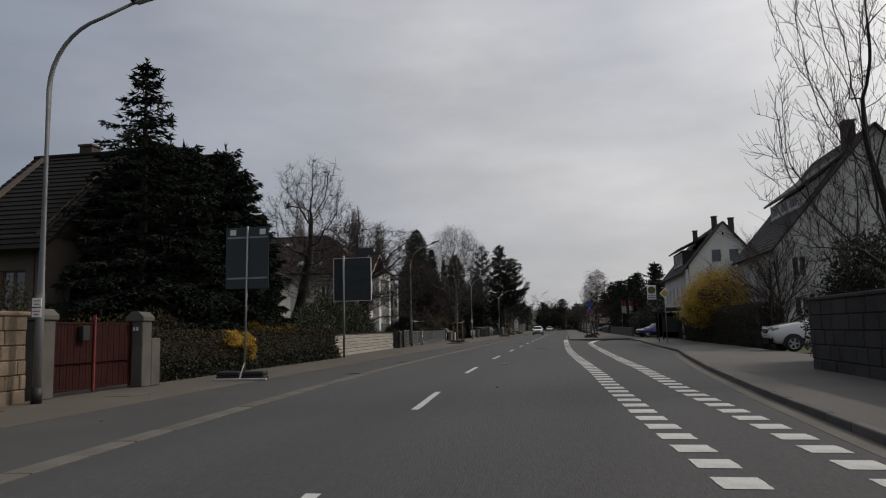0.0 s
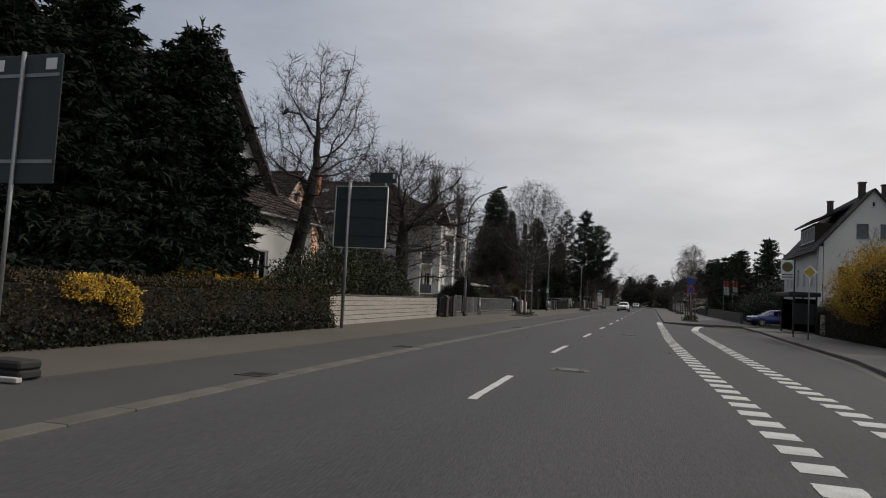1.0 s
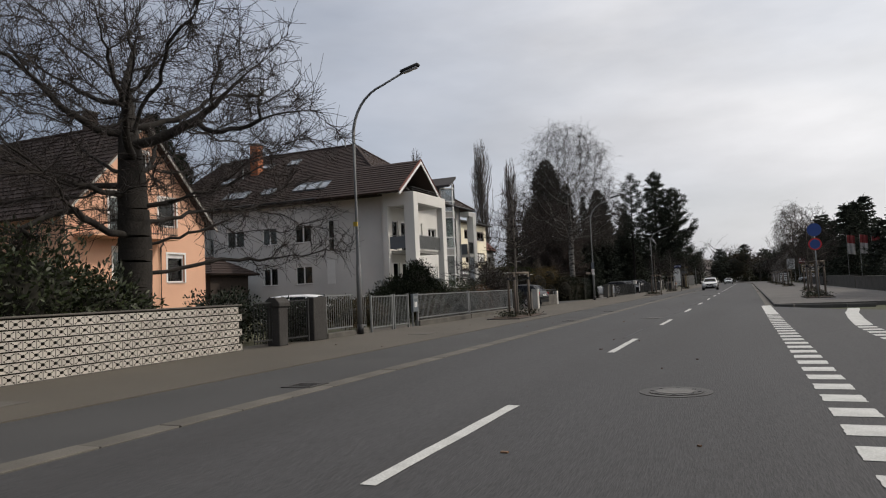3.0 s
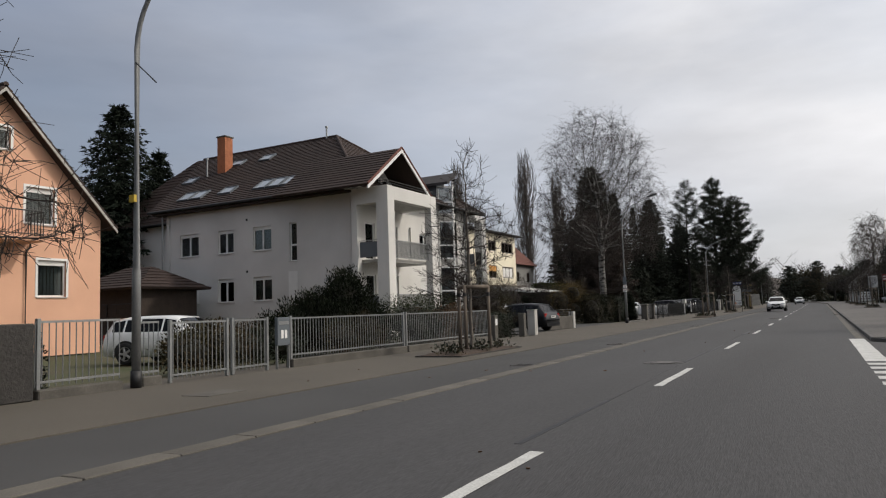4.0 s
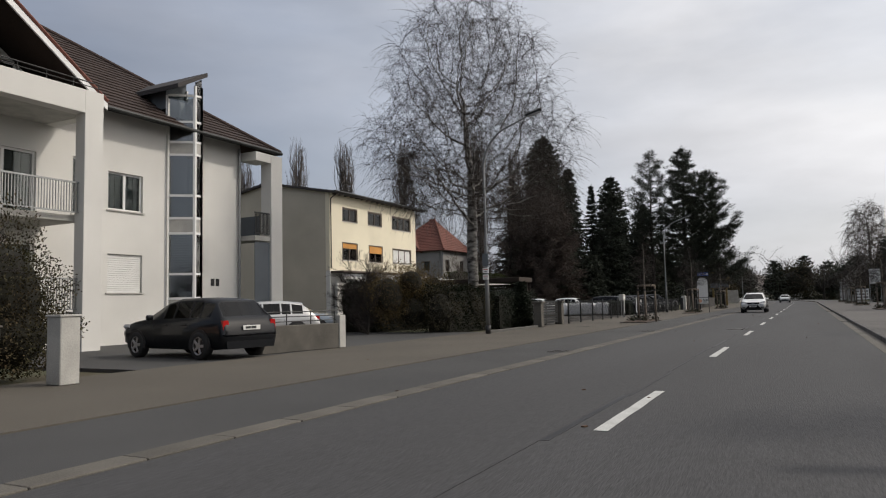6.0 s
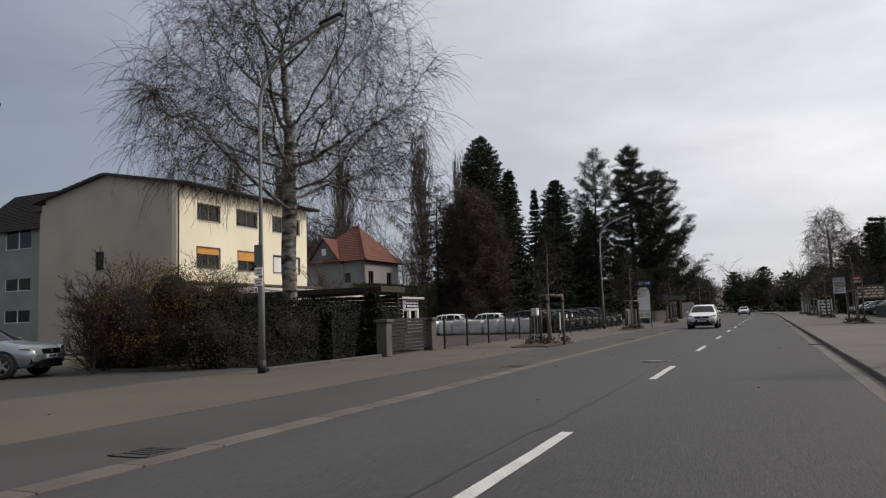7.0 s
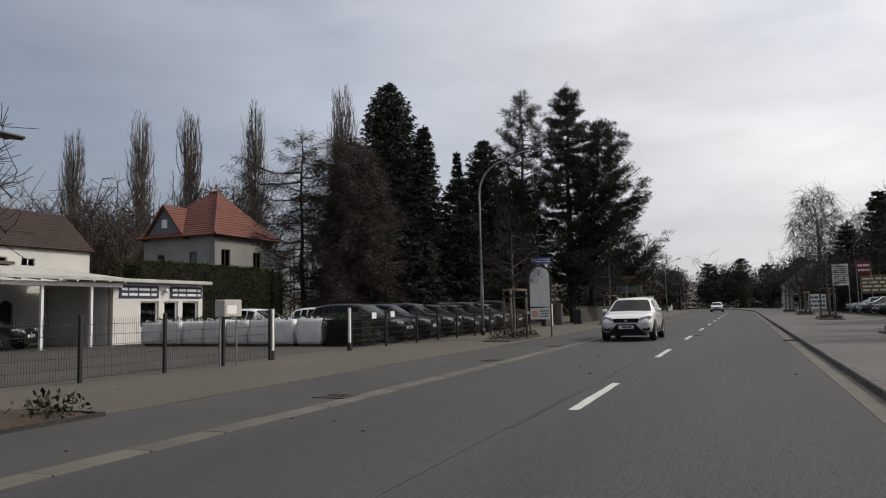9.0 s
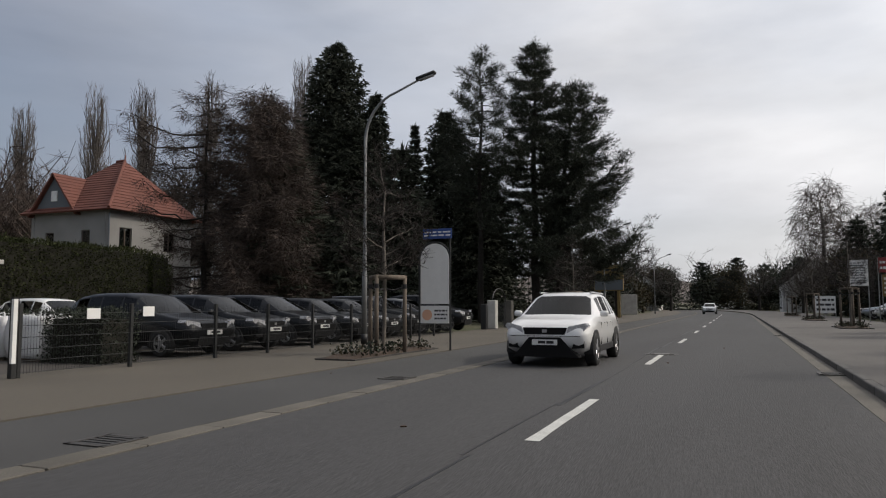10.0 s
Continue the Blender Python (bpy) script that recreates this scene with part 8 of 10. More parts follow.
# forecourt cars
car("parked_car", pose(-12.35, 69.9, 0.02, 0, 0, 82), 4.25, 1.76, 1.50, P_BLACK, "black hatchback parked nose in on the forecourt")
car("parked_car", pose(-15.9, 76.0, 0.02, 0, 0, 142), 4.45, 1.72, 1.45, P_PALE, "pale silver hatchback parked on the forecourt", tail=0.86)
car("parked_car", pose(-17.5, 80.0, 0.02, 0, 0, -66), 4.3, 1.75, 1.45, P_SILVER, "pale blue silver hatchback parked nose out on the forecourt")
car("parked_car", pose(-15.2, 49.3, -0.02, 0, 0, -75), 4.4, 1.75, 1.46, P_WHITE, "white estate car parked behind the steel gate", tail=0.93)
# under the white car port
car("parked_car", pose(-26.3, 105.5, 0.02, 0, 0, 99), 4.6, 1.85, 1.68, P_PALE, "pale silver crossover parked tail out under the car port", rails=True, cladding=True, wheel=0.35)
car("parked_car", pose(-26.2, 109.3, 0.02, 0, 0, -62), 4.2, 1.75, 1.48, P_BLACK, "black car parked under the car port")
# right-hand side
car("parked_van", pose(14.3, 19.4, 0.06, 0, 0, 88), 4.9, 1.92, 1.9, P_WHITE, "white people carrier parked nose out in a driveway", wheel=0.35)
car("parked_car", pose(13.0, 67.5, 0.02, 0, 0, 105), 4.2, 1.76, 1.5, P_BLUE, "blue hatchback parked beside the bus shelter")
for i, (x, y, p_) in enumerate(((12.2, 150, P_DARKGREY), (12.4, 153.2, P_SILVER), (12.3, 158.5, P_DARKGREY), (12.5, 163, P_WHITE), (12.4, 168, P_SILVER))):
    car("parked_car", pose(x + 0.8, y, 0.1, 0, 0, 90), 4.3, 1.76, 1.48, p_, "car parked nose out on the forecourt opposite", group="cars on the right")


# ---- gardens on the left ----
hedge("garden_hedge", -9.35, -8.25, 4.6, 21.0, 1.38, 0.075, OLIVE, 3, "brown-green clipped garden hedge with ivy at its foot", 330, 0.10, IVY)
bush("forsythia", (-8.35, 9.9, 0), [(0.05, -0.5, 1.15, 0.28, 0.55, 0.24), (0.08, 0.4, 1.1, 0.26, 0.6, 0.26), (0.14, 0.75, 0.72, 0.2, 0.3, 0.4), (-0.2, 0.0, 1.3, 0.3, 0.8, 0.15)], 0.055, 0.035, FORSYTHIA, 5, "yellow flowering forsythia growing through the hedge", 900)
bush("forsythia", (-10.2, 17.6, 0), [(0, -1.8, 1.5, 0.5, 1.3, 0.4), (0, 0.4, 1.45, 0.5, 1.3, 0.35), (0.2, 2.2, 1.4, 0.4, 1.0, 0.3)], 0.055, 0.04, FORSYTHIA, 6, "yellow forsythia blossom behind the hedge", 420)
bush("garden_thicket", (-10.3, 6.5, 0), [(0, -1.5, 0.9, 0.9, 1.5, 1.0), (0, 1.2, 1.0, 0.9, 1.6, 1.1), (-0.4, 4.5, 0.9, 0.9, 1.8, 1.0)], 0.08, 0.05, OLIVE, 7, "dark evergreen thicket behind the garden hedge", 260)
bush("garden_thicket", (-10.6, 1.5, 0), [(0, -2.5, 1.0, 1.2, 1.8, 1.3), (-0.5, 0.5, 1.1, 1.2, 1.8, 1.5), (0, -6, 1.0, 1.2, 2.2, 1.3)], 0.08, 0.05, OLIVE, 8, "dark evergreen thicket behind the red gate", 240)
conifer("spruce", (-12.4, 10.3, 0), 12.0, 3.3, 40, "tall dark spruce with an open pointed top in the garden", 0.2, shape=0.66, density=0.9, droop=0.35, blade=0.24, needles=SPRUCE, ragged=0.45, sprays=5, gap=0.52, whorl=1.15, slim=0.36, group="garden spruces")
for i, (x, y, h, r, dn) in enumerate(((-12.8, 13.8, 9.6, 3.4, 1.2), (-12.3, 17.2, 9.6, 3.0, 1.2), (-11.4, 18.2, 7.0, 1.8, 1.2), (-14.3, 20.6, 11.4, 2.9, 1.1), (-16.4, 17.0, 11.0, 3.4, 1.0), (-11.4, 14.6, 6.6, 2.7, 1.2), (-14.0, 11.9, 8.6, 3.0, 1.2), (-14.4, 15.4, 10.2, 3.2, 1.0), (-11.3, 11.6, 6.4, 2.4, 1.2))):
    conifer("spruce", (x, y, 0), h, r, 41 + i, "dense dark garden conifer behind the hedge", 0.2, shape=0.5, density=dn, droop=0.42, blade=0.24, needles=SPRUCE, ragged=0.34, sprays=5, gap=0.42, whorl=1.4, slim=0.42, group="garden spruces")
crown_tree("bare_tree", (-12.05, 23.75, 0), 2.6, [(1.3, -0.2, 6.6, 3.0, 3.3, 3.2), (1.4, 0.0, 9.2, 2.1, 2.4, 2.1), (0.9, -0.4, 4.8, 2.6, 2.8, 1.6)], 1700, 78, "large leafless garden tree with knotty limbs", 0.26, 1.5, 0.34, 0.45, 4, 0.12, 0, 0.0065, power=1.95, start_r=0.28, lean=(0.24, -0.06), leader=6.0)
crown_tree("bare_tree", (-11.0, 35.4, 0), 1.9, [(0, 0, 5.4, 5.4, 5.6, 2.6), (0, 0, 7.2, 4.4, 4.6, 2.1), (0.6, -4.0, 3.6, 2.4, 2.4, 1.2), (1.2, 4.2, 3.2, 2.2, 2.8, 1.3), (-0.5, 0, 8.0, 2.4, 2.6, 1.7)], 2500, 78, "broad leafless tree with spreading limbs behind the block wall", 0.30, 1.9, 0.40, 0.62, 5, 0.06, 0, 0.0072, power=2.0, start_r=0.40, leader=5.2)
bush("laurel_bush", (-10.7, 28.0, 0), [(0, -4.6, 1.3, 1.1, 2.0, 1.4), (-0.2, -1.8, 1.8, 1.3, 2.1, 1.7), (-0.1, 1.4, 1.9, 1.3, 2.0, 1.7), (0, 4.2, 1.5, 1.2, 1.8, 1.4), (0, 6.0, 1.1, 0.9, 1.4, 1.0), (-0.3, 0.0, 2.3, 1.1, 1.8, 1.2)], 0.15, 0.06, LAUREL, 9, "broad green laurel bushes behind the block wall", 170)
bush("laurel_bush", (-9.0, 20.3, 0), [(0, -0.4, 0.9, 0.6, 1.0, 1.0), (-0.4, -0.8, 1.2, 0.7, 1.2, 0.9)], 0.09, 0.06, LAUREL, 11, "rounded evergreen bush at the end of the hedge", 260)
bush("laurel_bush", (-12.8, 40.6, 0), [(0, 0, 0.7, 1.4, 1.5, 0.85)], 0.12, 0.06, IVY, 10, "dark evergreen bush behind the iron gate", 200)
hedge("garden_hedge", -10.35, -9.75, 39.2, 41.4, 1.15, 0.07, IVY, 13, "dark clipped hedge behind the iron gate", 420)
# in front of the apartment house
bush("yew_bush", (-12.2, 54.2, 0), [(0, -0.2, 1.1, 1.15, 1.1, 1.3), (0.1, 0.8, 0.8, 0.9, 0.8, 0.9), (0, -0.5, 1.8, 0.75, 0.8, 0.95), (0.2, -1.3, 0.8, 0.9, 0.9, 0.9), (-0.2, -0.1, 2.1, 0.5, 0.5, 0.7)], 0.13, 0.035, DARKNEEDLE, 14, "tall dense dark yew bush behind the railing", 420, up=0.9)
bush("yew_bush", (-13.0, 52.6, 0), [(0, 0, 0.8, 1.1, 1.2, 1.0), (0.1, 0.4, 1.3, 0.8, 0.8, 0.8), (0, -1.4, 0.6, 0.9, 1.0, 0.75)], 0.14, 0.035, DARKNEEDLE, 15, "spreading dark juniper bush behind the railing", 420, up=0.9)
bush("garden_bush", (-13.4, 48.6, 0), [(0, 0, 0.55, 0.9, 1.3, 0.65), (0, 1.8, 0.5, 0.8, 1.1, 0.6)], 0.10, 0.045, OLIVE, 13, "low dark rounded bushes behind the railing", 260)
bush("garden_bush", (-11.6, 60.2, 0), [(0, -1.6, 0.6, 0.9, 1.1, 0.7), (0, 0.5, 0.7, 0.9, 1.3, 0.8), (0.2, 2.2, 0.6, 0.8, 1.0, 0.7)], 0.09, 0.045, BROWNLEAF, 16, "mixed brown and green shrubs behind the railing", 260)
bush("garden_bush", (-12.6, 59.0, 0), [(0, 0, 0.9, 1.1, 2.2, 1.0), (0, 3.0, 0.9, 1.0, 1.8, 1.0)], 0.09, 0.045, LAUREL, 17, "green garden shrubs before the balconies", 220)
bush("round_hedge", (-11.7, 64.4, 0), [(0, 0, 1.5, 1.1, 1.15, 1.6), (0.1, 0.1, 0.8, 1.1, 1.15, 1.0)], 0.055, 0.035, OLIVE, 18, "tall rounded clipped hedge beside the pale pillar", 420)
hedge("garden_hedge", -10.4, -9.8, 60.7, 63.0, 1.0, 0.06, IVY, 19, "low dark clipped hedge between the gate posts", 420)
bare_tree("cherry_tree", (-11.6, 62.3, 0), 2.7, 0.09, dict(OAKISH, n=(6, 6, 5, 3), kids=(3, 3, 2), ang=(65, 45, 40), ratio=(0.85, 0.5, 0.5), fall=(0.3, 0.3, 0.3), wob=(0.12, 0.2, 0.24, 0.25), up=(0.0, -0.01, 0.02, 0.05), bare=(0.4, 0.15, 0.1), thin=(0.6, 0.55, 0.6), min=0.006), 79, "small leafless ornamental cherry with arching limbs", twig=TWIG)
# around the cream house
for i, (x0, x1, y0, y1, h) in enumerate(((-12.9, -11.6, 83.2, 88.0, 1.9), (-12.6, -11.3, 88.0, 93.0, 1.7), (-17.5, -16.2, 83.4, 92.0, 2.2))):
    hedge("garden_hedge", x0, x1, y0, y1, h, 0.07, DARKNEEDLE if i != 1 else IVY, 20 + i, "tall dark clipped hedge in front of the cream house", 330, 0.14)
bush("budding_shrub", (-13.8, 84.6, 0), [(0, -0.6, 1.6, 1.2, 1.4, 1.4), (0, 1.0, 1.8, 1.0, 1.1, 1.2), (-0.3, -2.4, 1.6, 1.0, 1.1, 1.3), (0.4, -1.6, 2.2, 0.8, 0.9, 0.8)], 0.06, 0.035, mat("budding_leaves", (0.12, 0.080, 0.022), 0.8, big=0.4, scale=1, grain=0.2, bump=0, island=0.5), 24, "budding olive-yellow shrub above the hedge", 240)
conifer("thuja", (-11.2, 90.4, 0), 2.3, 0.5, 61, "slim dark thuja by the gate post", z0=0.0, shape=0.5, density=1.8, droop=-0.2, blade=0.16, needles=IVY, ragged=0.15, gap=0.14)
crown_tree("birch", (-12.2, 86.8, 0), 4.0, [(0, 0, 8.8, 5.2, 5.2, 3.8), (0, 0, 12.8, 4.0, 4.0, 3.6), (1.2, 3.8, 6.4, 2.8, 2.8, 1.6), (0.8, -4.0, 6.4, 2.8, 2.8, 1.6), (2.6, 0, 6.8, 2.6, 2.6, 1.6)], 2700, 87, "tall leafless weeping birch with white bark", 0.34, 2.3, 0.42, 1.4, 5, 0.10, 0.32, 0.0062, BIRCHBARK, TWIG, power=1.85, start_r=0.25, leader=6.5, thin=0.016)
bare_tree("bare_shrub", (-17.5, 97.0, 0), 3.0, 0.05, SHRUB, 83, "leafless garden shrub with fine twigs", twig=GREYTWIG)
bare_tree("bare_shrub", (-24.0, 96.5, 0), 3.6, 0.06, SHRUB, 84, "leafless garden shrub with fine twigs", twig=GREYTWIG)
# back gardens
for i, (x, y, h, r) in enumerate(((-46.0, 70.6, 18.4, 5.2), (-51.0, 68.0, 15.5, 4.6), (-49.0, 77.0, 16.5, 3.2))):
    conifer("spruce", (x, y, 0), h, r, 70 + i, "dark spruce behind the apartment house", z0=0.5, shape=0.6, density=0.8, droop=0.35, blade=0.42, needles=SPRUCE, ragged=0.3, gap=0.5, whorl=1.5, fan=0.5, slim=0.34)


# ---- car port, kiosk, bags ----
def car_port():
    root = thing("car_port", (-25.6, 108, 0), "white timber car port with slender posts and roof slats", "car port")
    for y in (102.9, 106.6, 110.0, 112.3):
        part("post", boxed(-23.48, -23.36, y - 0.06, y + 0.06, 0.02, 2.55, 0.008), PLASTICW, root)
    for x, z in ((-23.42, 2.55), (-28.6, 3.25)):
        part("beam", boxed(x - 0.06, x + 0.06, 99.8, 113.9, z, z + 0.18, 0.008), PLASTICW, root)
    def fall(bm):
        for v in bm.verts:
            v.co.z += 0.135 * (-23.0 - v.co.x)
        return bm
    for i in range(18):
        y = 99.9 + i * 0.81
        part("rafter", fall(boxed(-29.3, -22.95, y - 0.04, y + 0.04, 2.735, 2.87, 0.005)), PLASTICW, root)
    part("roof_sheet", fall(boxed(-29.4, -23.0, 103.6, 114.0, 2.875, 2.93, 0.008)), PALECONC, root)
    part("fascia", boxed(-22.98, -22.94, 103.6, 114.0, 2.80, 2.94, 0.006), PALECONC, root)
    h = thing("garage_wall", (-29, 108, 0), "pale rendered rear wall of the yard with arched doorway", "wall", kind="structure")
    doors, shutter, arch = (5.6, 7.6, 0.03, 2.75), (8.45, 11.5, 1.55, 2.72), (12.8, 13.5, 0.0, 2.1)
    part("wall", wall((-28.9, 99.3), (0, 1), (1, 0), 20.3, 0, 2.95, 0.2, [doors, shutter, arch]), WHITEWALL, h)
    window(h, (-28.9, 99.3), (0, 1), (1, 0), doors, PLASTICW, 2, sill=False, transom=True)
    window(h, (-28.9, 99.3), (0, 1), (1, 0), shutter, BROWNFRAME, 3, blind=1.0, blind_mat=SHADEWALL, inside=True)
    for sg in (-1, 1):
        bm = bmesh.new()
        ring = [(112.45 + sg * 0.351 * math.cos(radians(a_)), 1.75 + 0.351 * math.sin(radians(a_))) for a_ in range(0, 91, 15)]
        prism(bm, ring + [(112.45 + sg * 0.351, 2.101)], "x", -29.095, -28.902)
        part("arch_spandrel", bm, WHITEWALL, h)
    part("dark_door", boxed(-29.07, -29.03, 112.1, 112.8, 0, 2.1), DARKMETAL, h)
    d = thing("dark_car_port", (-17, 95.5, 0), "low dark flat-roofed car port on timber posts", "car port")
    part("roof", boxed(-21.5, -12.2, 92.9, 95.0, 2.35, 2.6, 0.02), DARKWOOD, d)
    for x in (-21.2, -16.8, -12.5):
        for y in (93.1, 94.8):
            part("post", boxed(x - 0.07, x + 0.07, y - 0.07, y + 0.07, 0, 2.35), DARKWOOD, d)
    for i in range(14):
        part("back_board", boxed(-21.4, -12.3, 94.9, 94.94, 0.05 + i * 0.16, 0.19 + i * 0.16), DARKWOOD, d)


car_port()


def kiosk():
    h = thing("sales_kiosk", (-25.7, 116.6, 0), "small white flat-roofed sales office with dark sign boards", "kiosk")
    p0, u, n = (-23.6, 113.6), (0, 1), (1, 0)
    ops = [(1.55, 2.65, 0.7, 1.95), (3.0, 3.9, 0.05, 1.95), (4.2, 5.3, 0.7, 1.95)]
    part("wall", wall(p0, u, n, 5.6, 0, 2.75, 0.2, ops), WHITEWALL, h)
    for o in ops:
        window(h, p0, u, n, o, PLASTICW, 1, sill=False)
    for q in (((-23.6, 119.2), (-1, 0), (0, 1), 4.4), ((-28.0, 119.2), (0, -1), (-1, 0), 5.6), ((-28.0, 113.6), (1, 0), (0, -1), 4.4)):
        part("wall", wall(q[0], q[1], q[2], q[3], 0, 2.75, 0.2), WHITEWALL, h)
    part("roof", boxed(-28.4, -23.2, 113.2, 119.5, 2.78, 2.95, 0.02), PALECONC, h)
    for a, b in ((113.9, 116.2), (116.95, 119.1)):
        s = part("sign_board", boxed(-23.58, -23.54, a, b, 2.1, 2.66, 0.01), SIGNBLUE_DARK, h)
        for r in range(2):
            y = a + 0.12
            k = 0
            while y < b - 0.3:
                w = 0.32 + 0.16 * ((k * 7 + r * 3) % 3)
                part("print_bar", boxed(-23.54, -23.535, y, min(b - 0.1, y + w), 2.2 + r * 0.24, 2.31 + r * 0.24), SIGNWHITE if r else SIGNYELLOW if a > 117 else SIGNWHITE, s)
                y += w + 0.09
                k += 1
    bm = bmesh.new()
    bmesh.ops.create_icosphere(bm, subdivisions=2, radius=0.11)
    bmesh.ops.translate(bm, vec=(-23.45, 116.58, 2.45), verts=bm.verts[:])
    part("wall_lamp", bm, PLASTICW, h, smooth=True)


SIGNBLUE_DARK = mat("dark_blue_board", (0.02, 0.025, 0.06), 0.5, big=0.1, grain=0.05, bump=0)
kiosk()


def big_bag(x, y, s, seed, rot):
    rng = random.Random(seed)
    bm = bmesh.new()
    r = bmesh.ops.create_cube(bm, size=1)
    bmesh.ops.subdivide_edges(bm, edges=bm.edges[:], cuts=6, use_grid_fill=True)
    for v in bm.verts:
        c = v.co.copy()
        bulge = 1 + 0.10 * math.cos(c.z * 2.6)
        w = noise.noise(c * 4 + Vector((seed * 3.1, 0, 0))) * 0.06
        v.co = Vector((c.x * bulge * (1 + w), c.y * bulge * (1 + w), c.z + 0.5 + (0.06 * noise.noise(c * 5 + Vector((0, seed, 0))) if c.z > 0.3 else 0)))
    bmesh.ops.scale(bm, vec=(s, s, s * 0.98), verts=bm.verts[:])
    root = thing("bulk_bag", (x, y, 0.10), "filled white woven bulk bag standing in the yard", "bulk bag", "bulk bags")
    part_bm(bm, "sack", BAGWHITE, root, True)
    for a, b in ((-0.42, -0.42), (0.42, -0.42), (-0.42, 0.42), (0.42, 0.42)):
        bm = bmesh.new()
        pipe(bm, [(a * s, b * s, s * 0.9), (a * s * 0.9, b * s * 0.9, s * 1.08), (a * s * 0.6, b * s * 0.75, s * 1.02)], [0.02] * 3, 5)
        part_bm(bm, "lifting_loop", BAGWHITE, root)
    for k in (-0.35, 0, 0.35):
        part_bm(boxed(-0.45 * s, 0.45 * s, k * s - 0.05, k * s + 0.05, -0.08, 0.0), "pallet_board", WOOD, root)
    root.rotation_euler = (0, 0, radians(rot))


for i in range(8):
    big_bag(-12.78 - i * 1.13, 113.0 + 0.05 * i, (0.93, 0.9, 0.92, 0.9, 0.95, 0.9, 0.93, 0.9)[i], i + 1, (3, -4, 6, 2, -5, 4, -2, 5)[i])
hedge("box_hedge", -21.5, -12.9, 113.9, 114.7, 1.12, 0.045, IVY, 33, "low dark clipped box hedge behind the bulk bags", 420, 0.05)
hedge("box_hedge", -12.25, -10.5, 112.6, 113.6, 1.12, 0.06, IVY, 34, "dark clipped box hedge beside the parked cars", 420, 0.08)
hedge("tall_hedge", -30.6, -29.0, 120.4, 132.5, 4.35, 0.11, TALLHEDGE, 35, "very tall dark green clipped hedge", 170, 0.12)
hedge("tall_hedge", -44.0, -29.0, 132.6, 134.0, 4.2, 0.11, TALLHEDGE, 36, "very tall dark green clipped hedge", 120, 0.12)

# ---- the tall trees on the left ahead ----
conifer("redwood", (-33.0, 158.9, 0), 26.3, 4.5, 90, "very tall dense dark redwood with rounded tip", z0=1.0, density=0.9, droop=0.30, blade=0.40, needles=HAZENEEDLE, ragged=0.16, gap=0.55, whorl=1.8, fan=0.5, slim=0.34, arm=lambda t: (0.60 + 0.40 * (1 - t)) * (1 - t ** 10) ** 0.8 * (0.85 + 0.15 * min(1, t * 4)))
conifer("cypress", (-27.0, 163.8, 0), 18.9, 2.6, 91, "slim pointed dark conifer", z0=0.6, shape=0.9, density=1.0, droop=0.3, blade=0.38, needles=HAZENEEDLE, ragged=0.3, gap=0.5, whorl=1.3)
conifer("conifer", (-24.2, 165.0, 0), 20.1, 3.8, 92, "tall dense dark conifer", z0=0.6, shape=0.5, density=0.9, droop=0.2, blade=0.42, needles=HAZENEEDLE, ragged=0.22, gap=0.5, whorl=1.8, fan=0.5, slim=0.34, top=0.2)
conifer("conifer", (-29.6, 160.5, 0), 21.5, 3.2, 93, "tall ragged dark conifer", z0=0.6, shape=0.6, density=0.9, droop=0.4, blade=0.42, needles=HAZENEEDLE, ragged=0.3, gap=0.5, whorl=1.7, fan=0.5, slim=0.34)
open_pine("larch", (-30.8, 138.8, 0), 16.0, 94, "leafless brown larch with wide level limbs and hanging twigs", 2.0, lambda t, a: (4.4 - 1.2 * math.cos(a)) * (1 - t ** 7) ** 0.6 * (0.75 + 0.25 * math.sin(t * 19)) + 0.5, 54, 0.14, 0.10, 0.36, 9, 0.55, 0.06, 0.22, needles=BROWNTWIG, flat=0.9, twigs=5.5, hang=0.3, bare=0.1, group="larches")
open_pine("larch", (-27.6, 140.6, 0), 15.6, 95, "leafless brown larch with hanging twigs beside the dark conifers", 0.8, lambda t, a: 3.9 * (1 - t ** 3) ** 0.6 + 0.6, 84, 0.02, 0.10, 0.5, 17, 0.55, 0.07, 0.22, needles=BROWNTWIG, flat=0.9, twigs=7, hang=0.3, bare=0.05, group="larches")
open_pine("larch", (-24.8, 137.6, 0), 14.0, 96, "leafless brown larch with hanging twigs beside the dark conifers", 0.8, lambda t, a: 3.3 * (1 - t ** 2) ** 0.7 + 0.5, 76, 0.0, 0.10, 0.5, 17, 0.55, 0.07, 0.20, needles=BROWNTWIG, flat=0.9, twigs=7, hang=0.3, bare=0.05, group="larches")
for i, (x, y, h, r) in enumerate(((-25.0, 139.5, 12.5, 3.2), (-21.5, 141.5, 7.0, 2.6), (-28.5, 146.0, 13.0, 3.4), (-20.0, 146.5, 12.5, 3.2), (-24.0, 151.0, 7.5, 3.0), (-17.5, 156.0, 14.0, 3.4), (-19.5, 161.0, 12.0, 3.4), (-34.5, 152.0, 16.0, 3.6))):
    conifer("conifer", (x, y, 0), h, r, 100 + i, "dark conifer in the wooded garden", z0=0.3, shape=0.55, density=0.58, droop=0.3, blade=0.5, needles=HAZENEEDLE, ragged=0.3, gap=0.55, whorl=1.4, fan=0.5, slim=0.34, group="garden conifers")


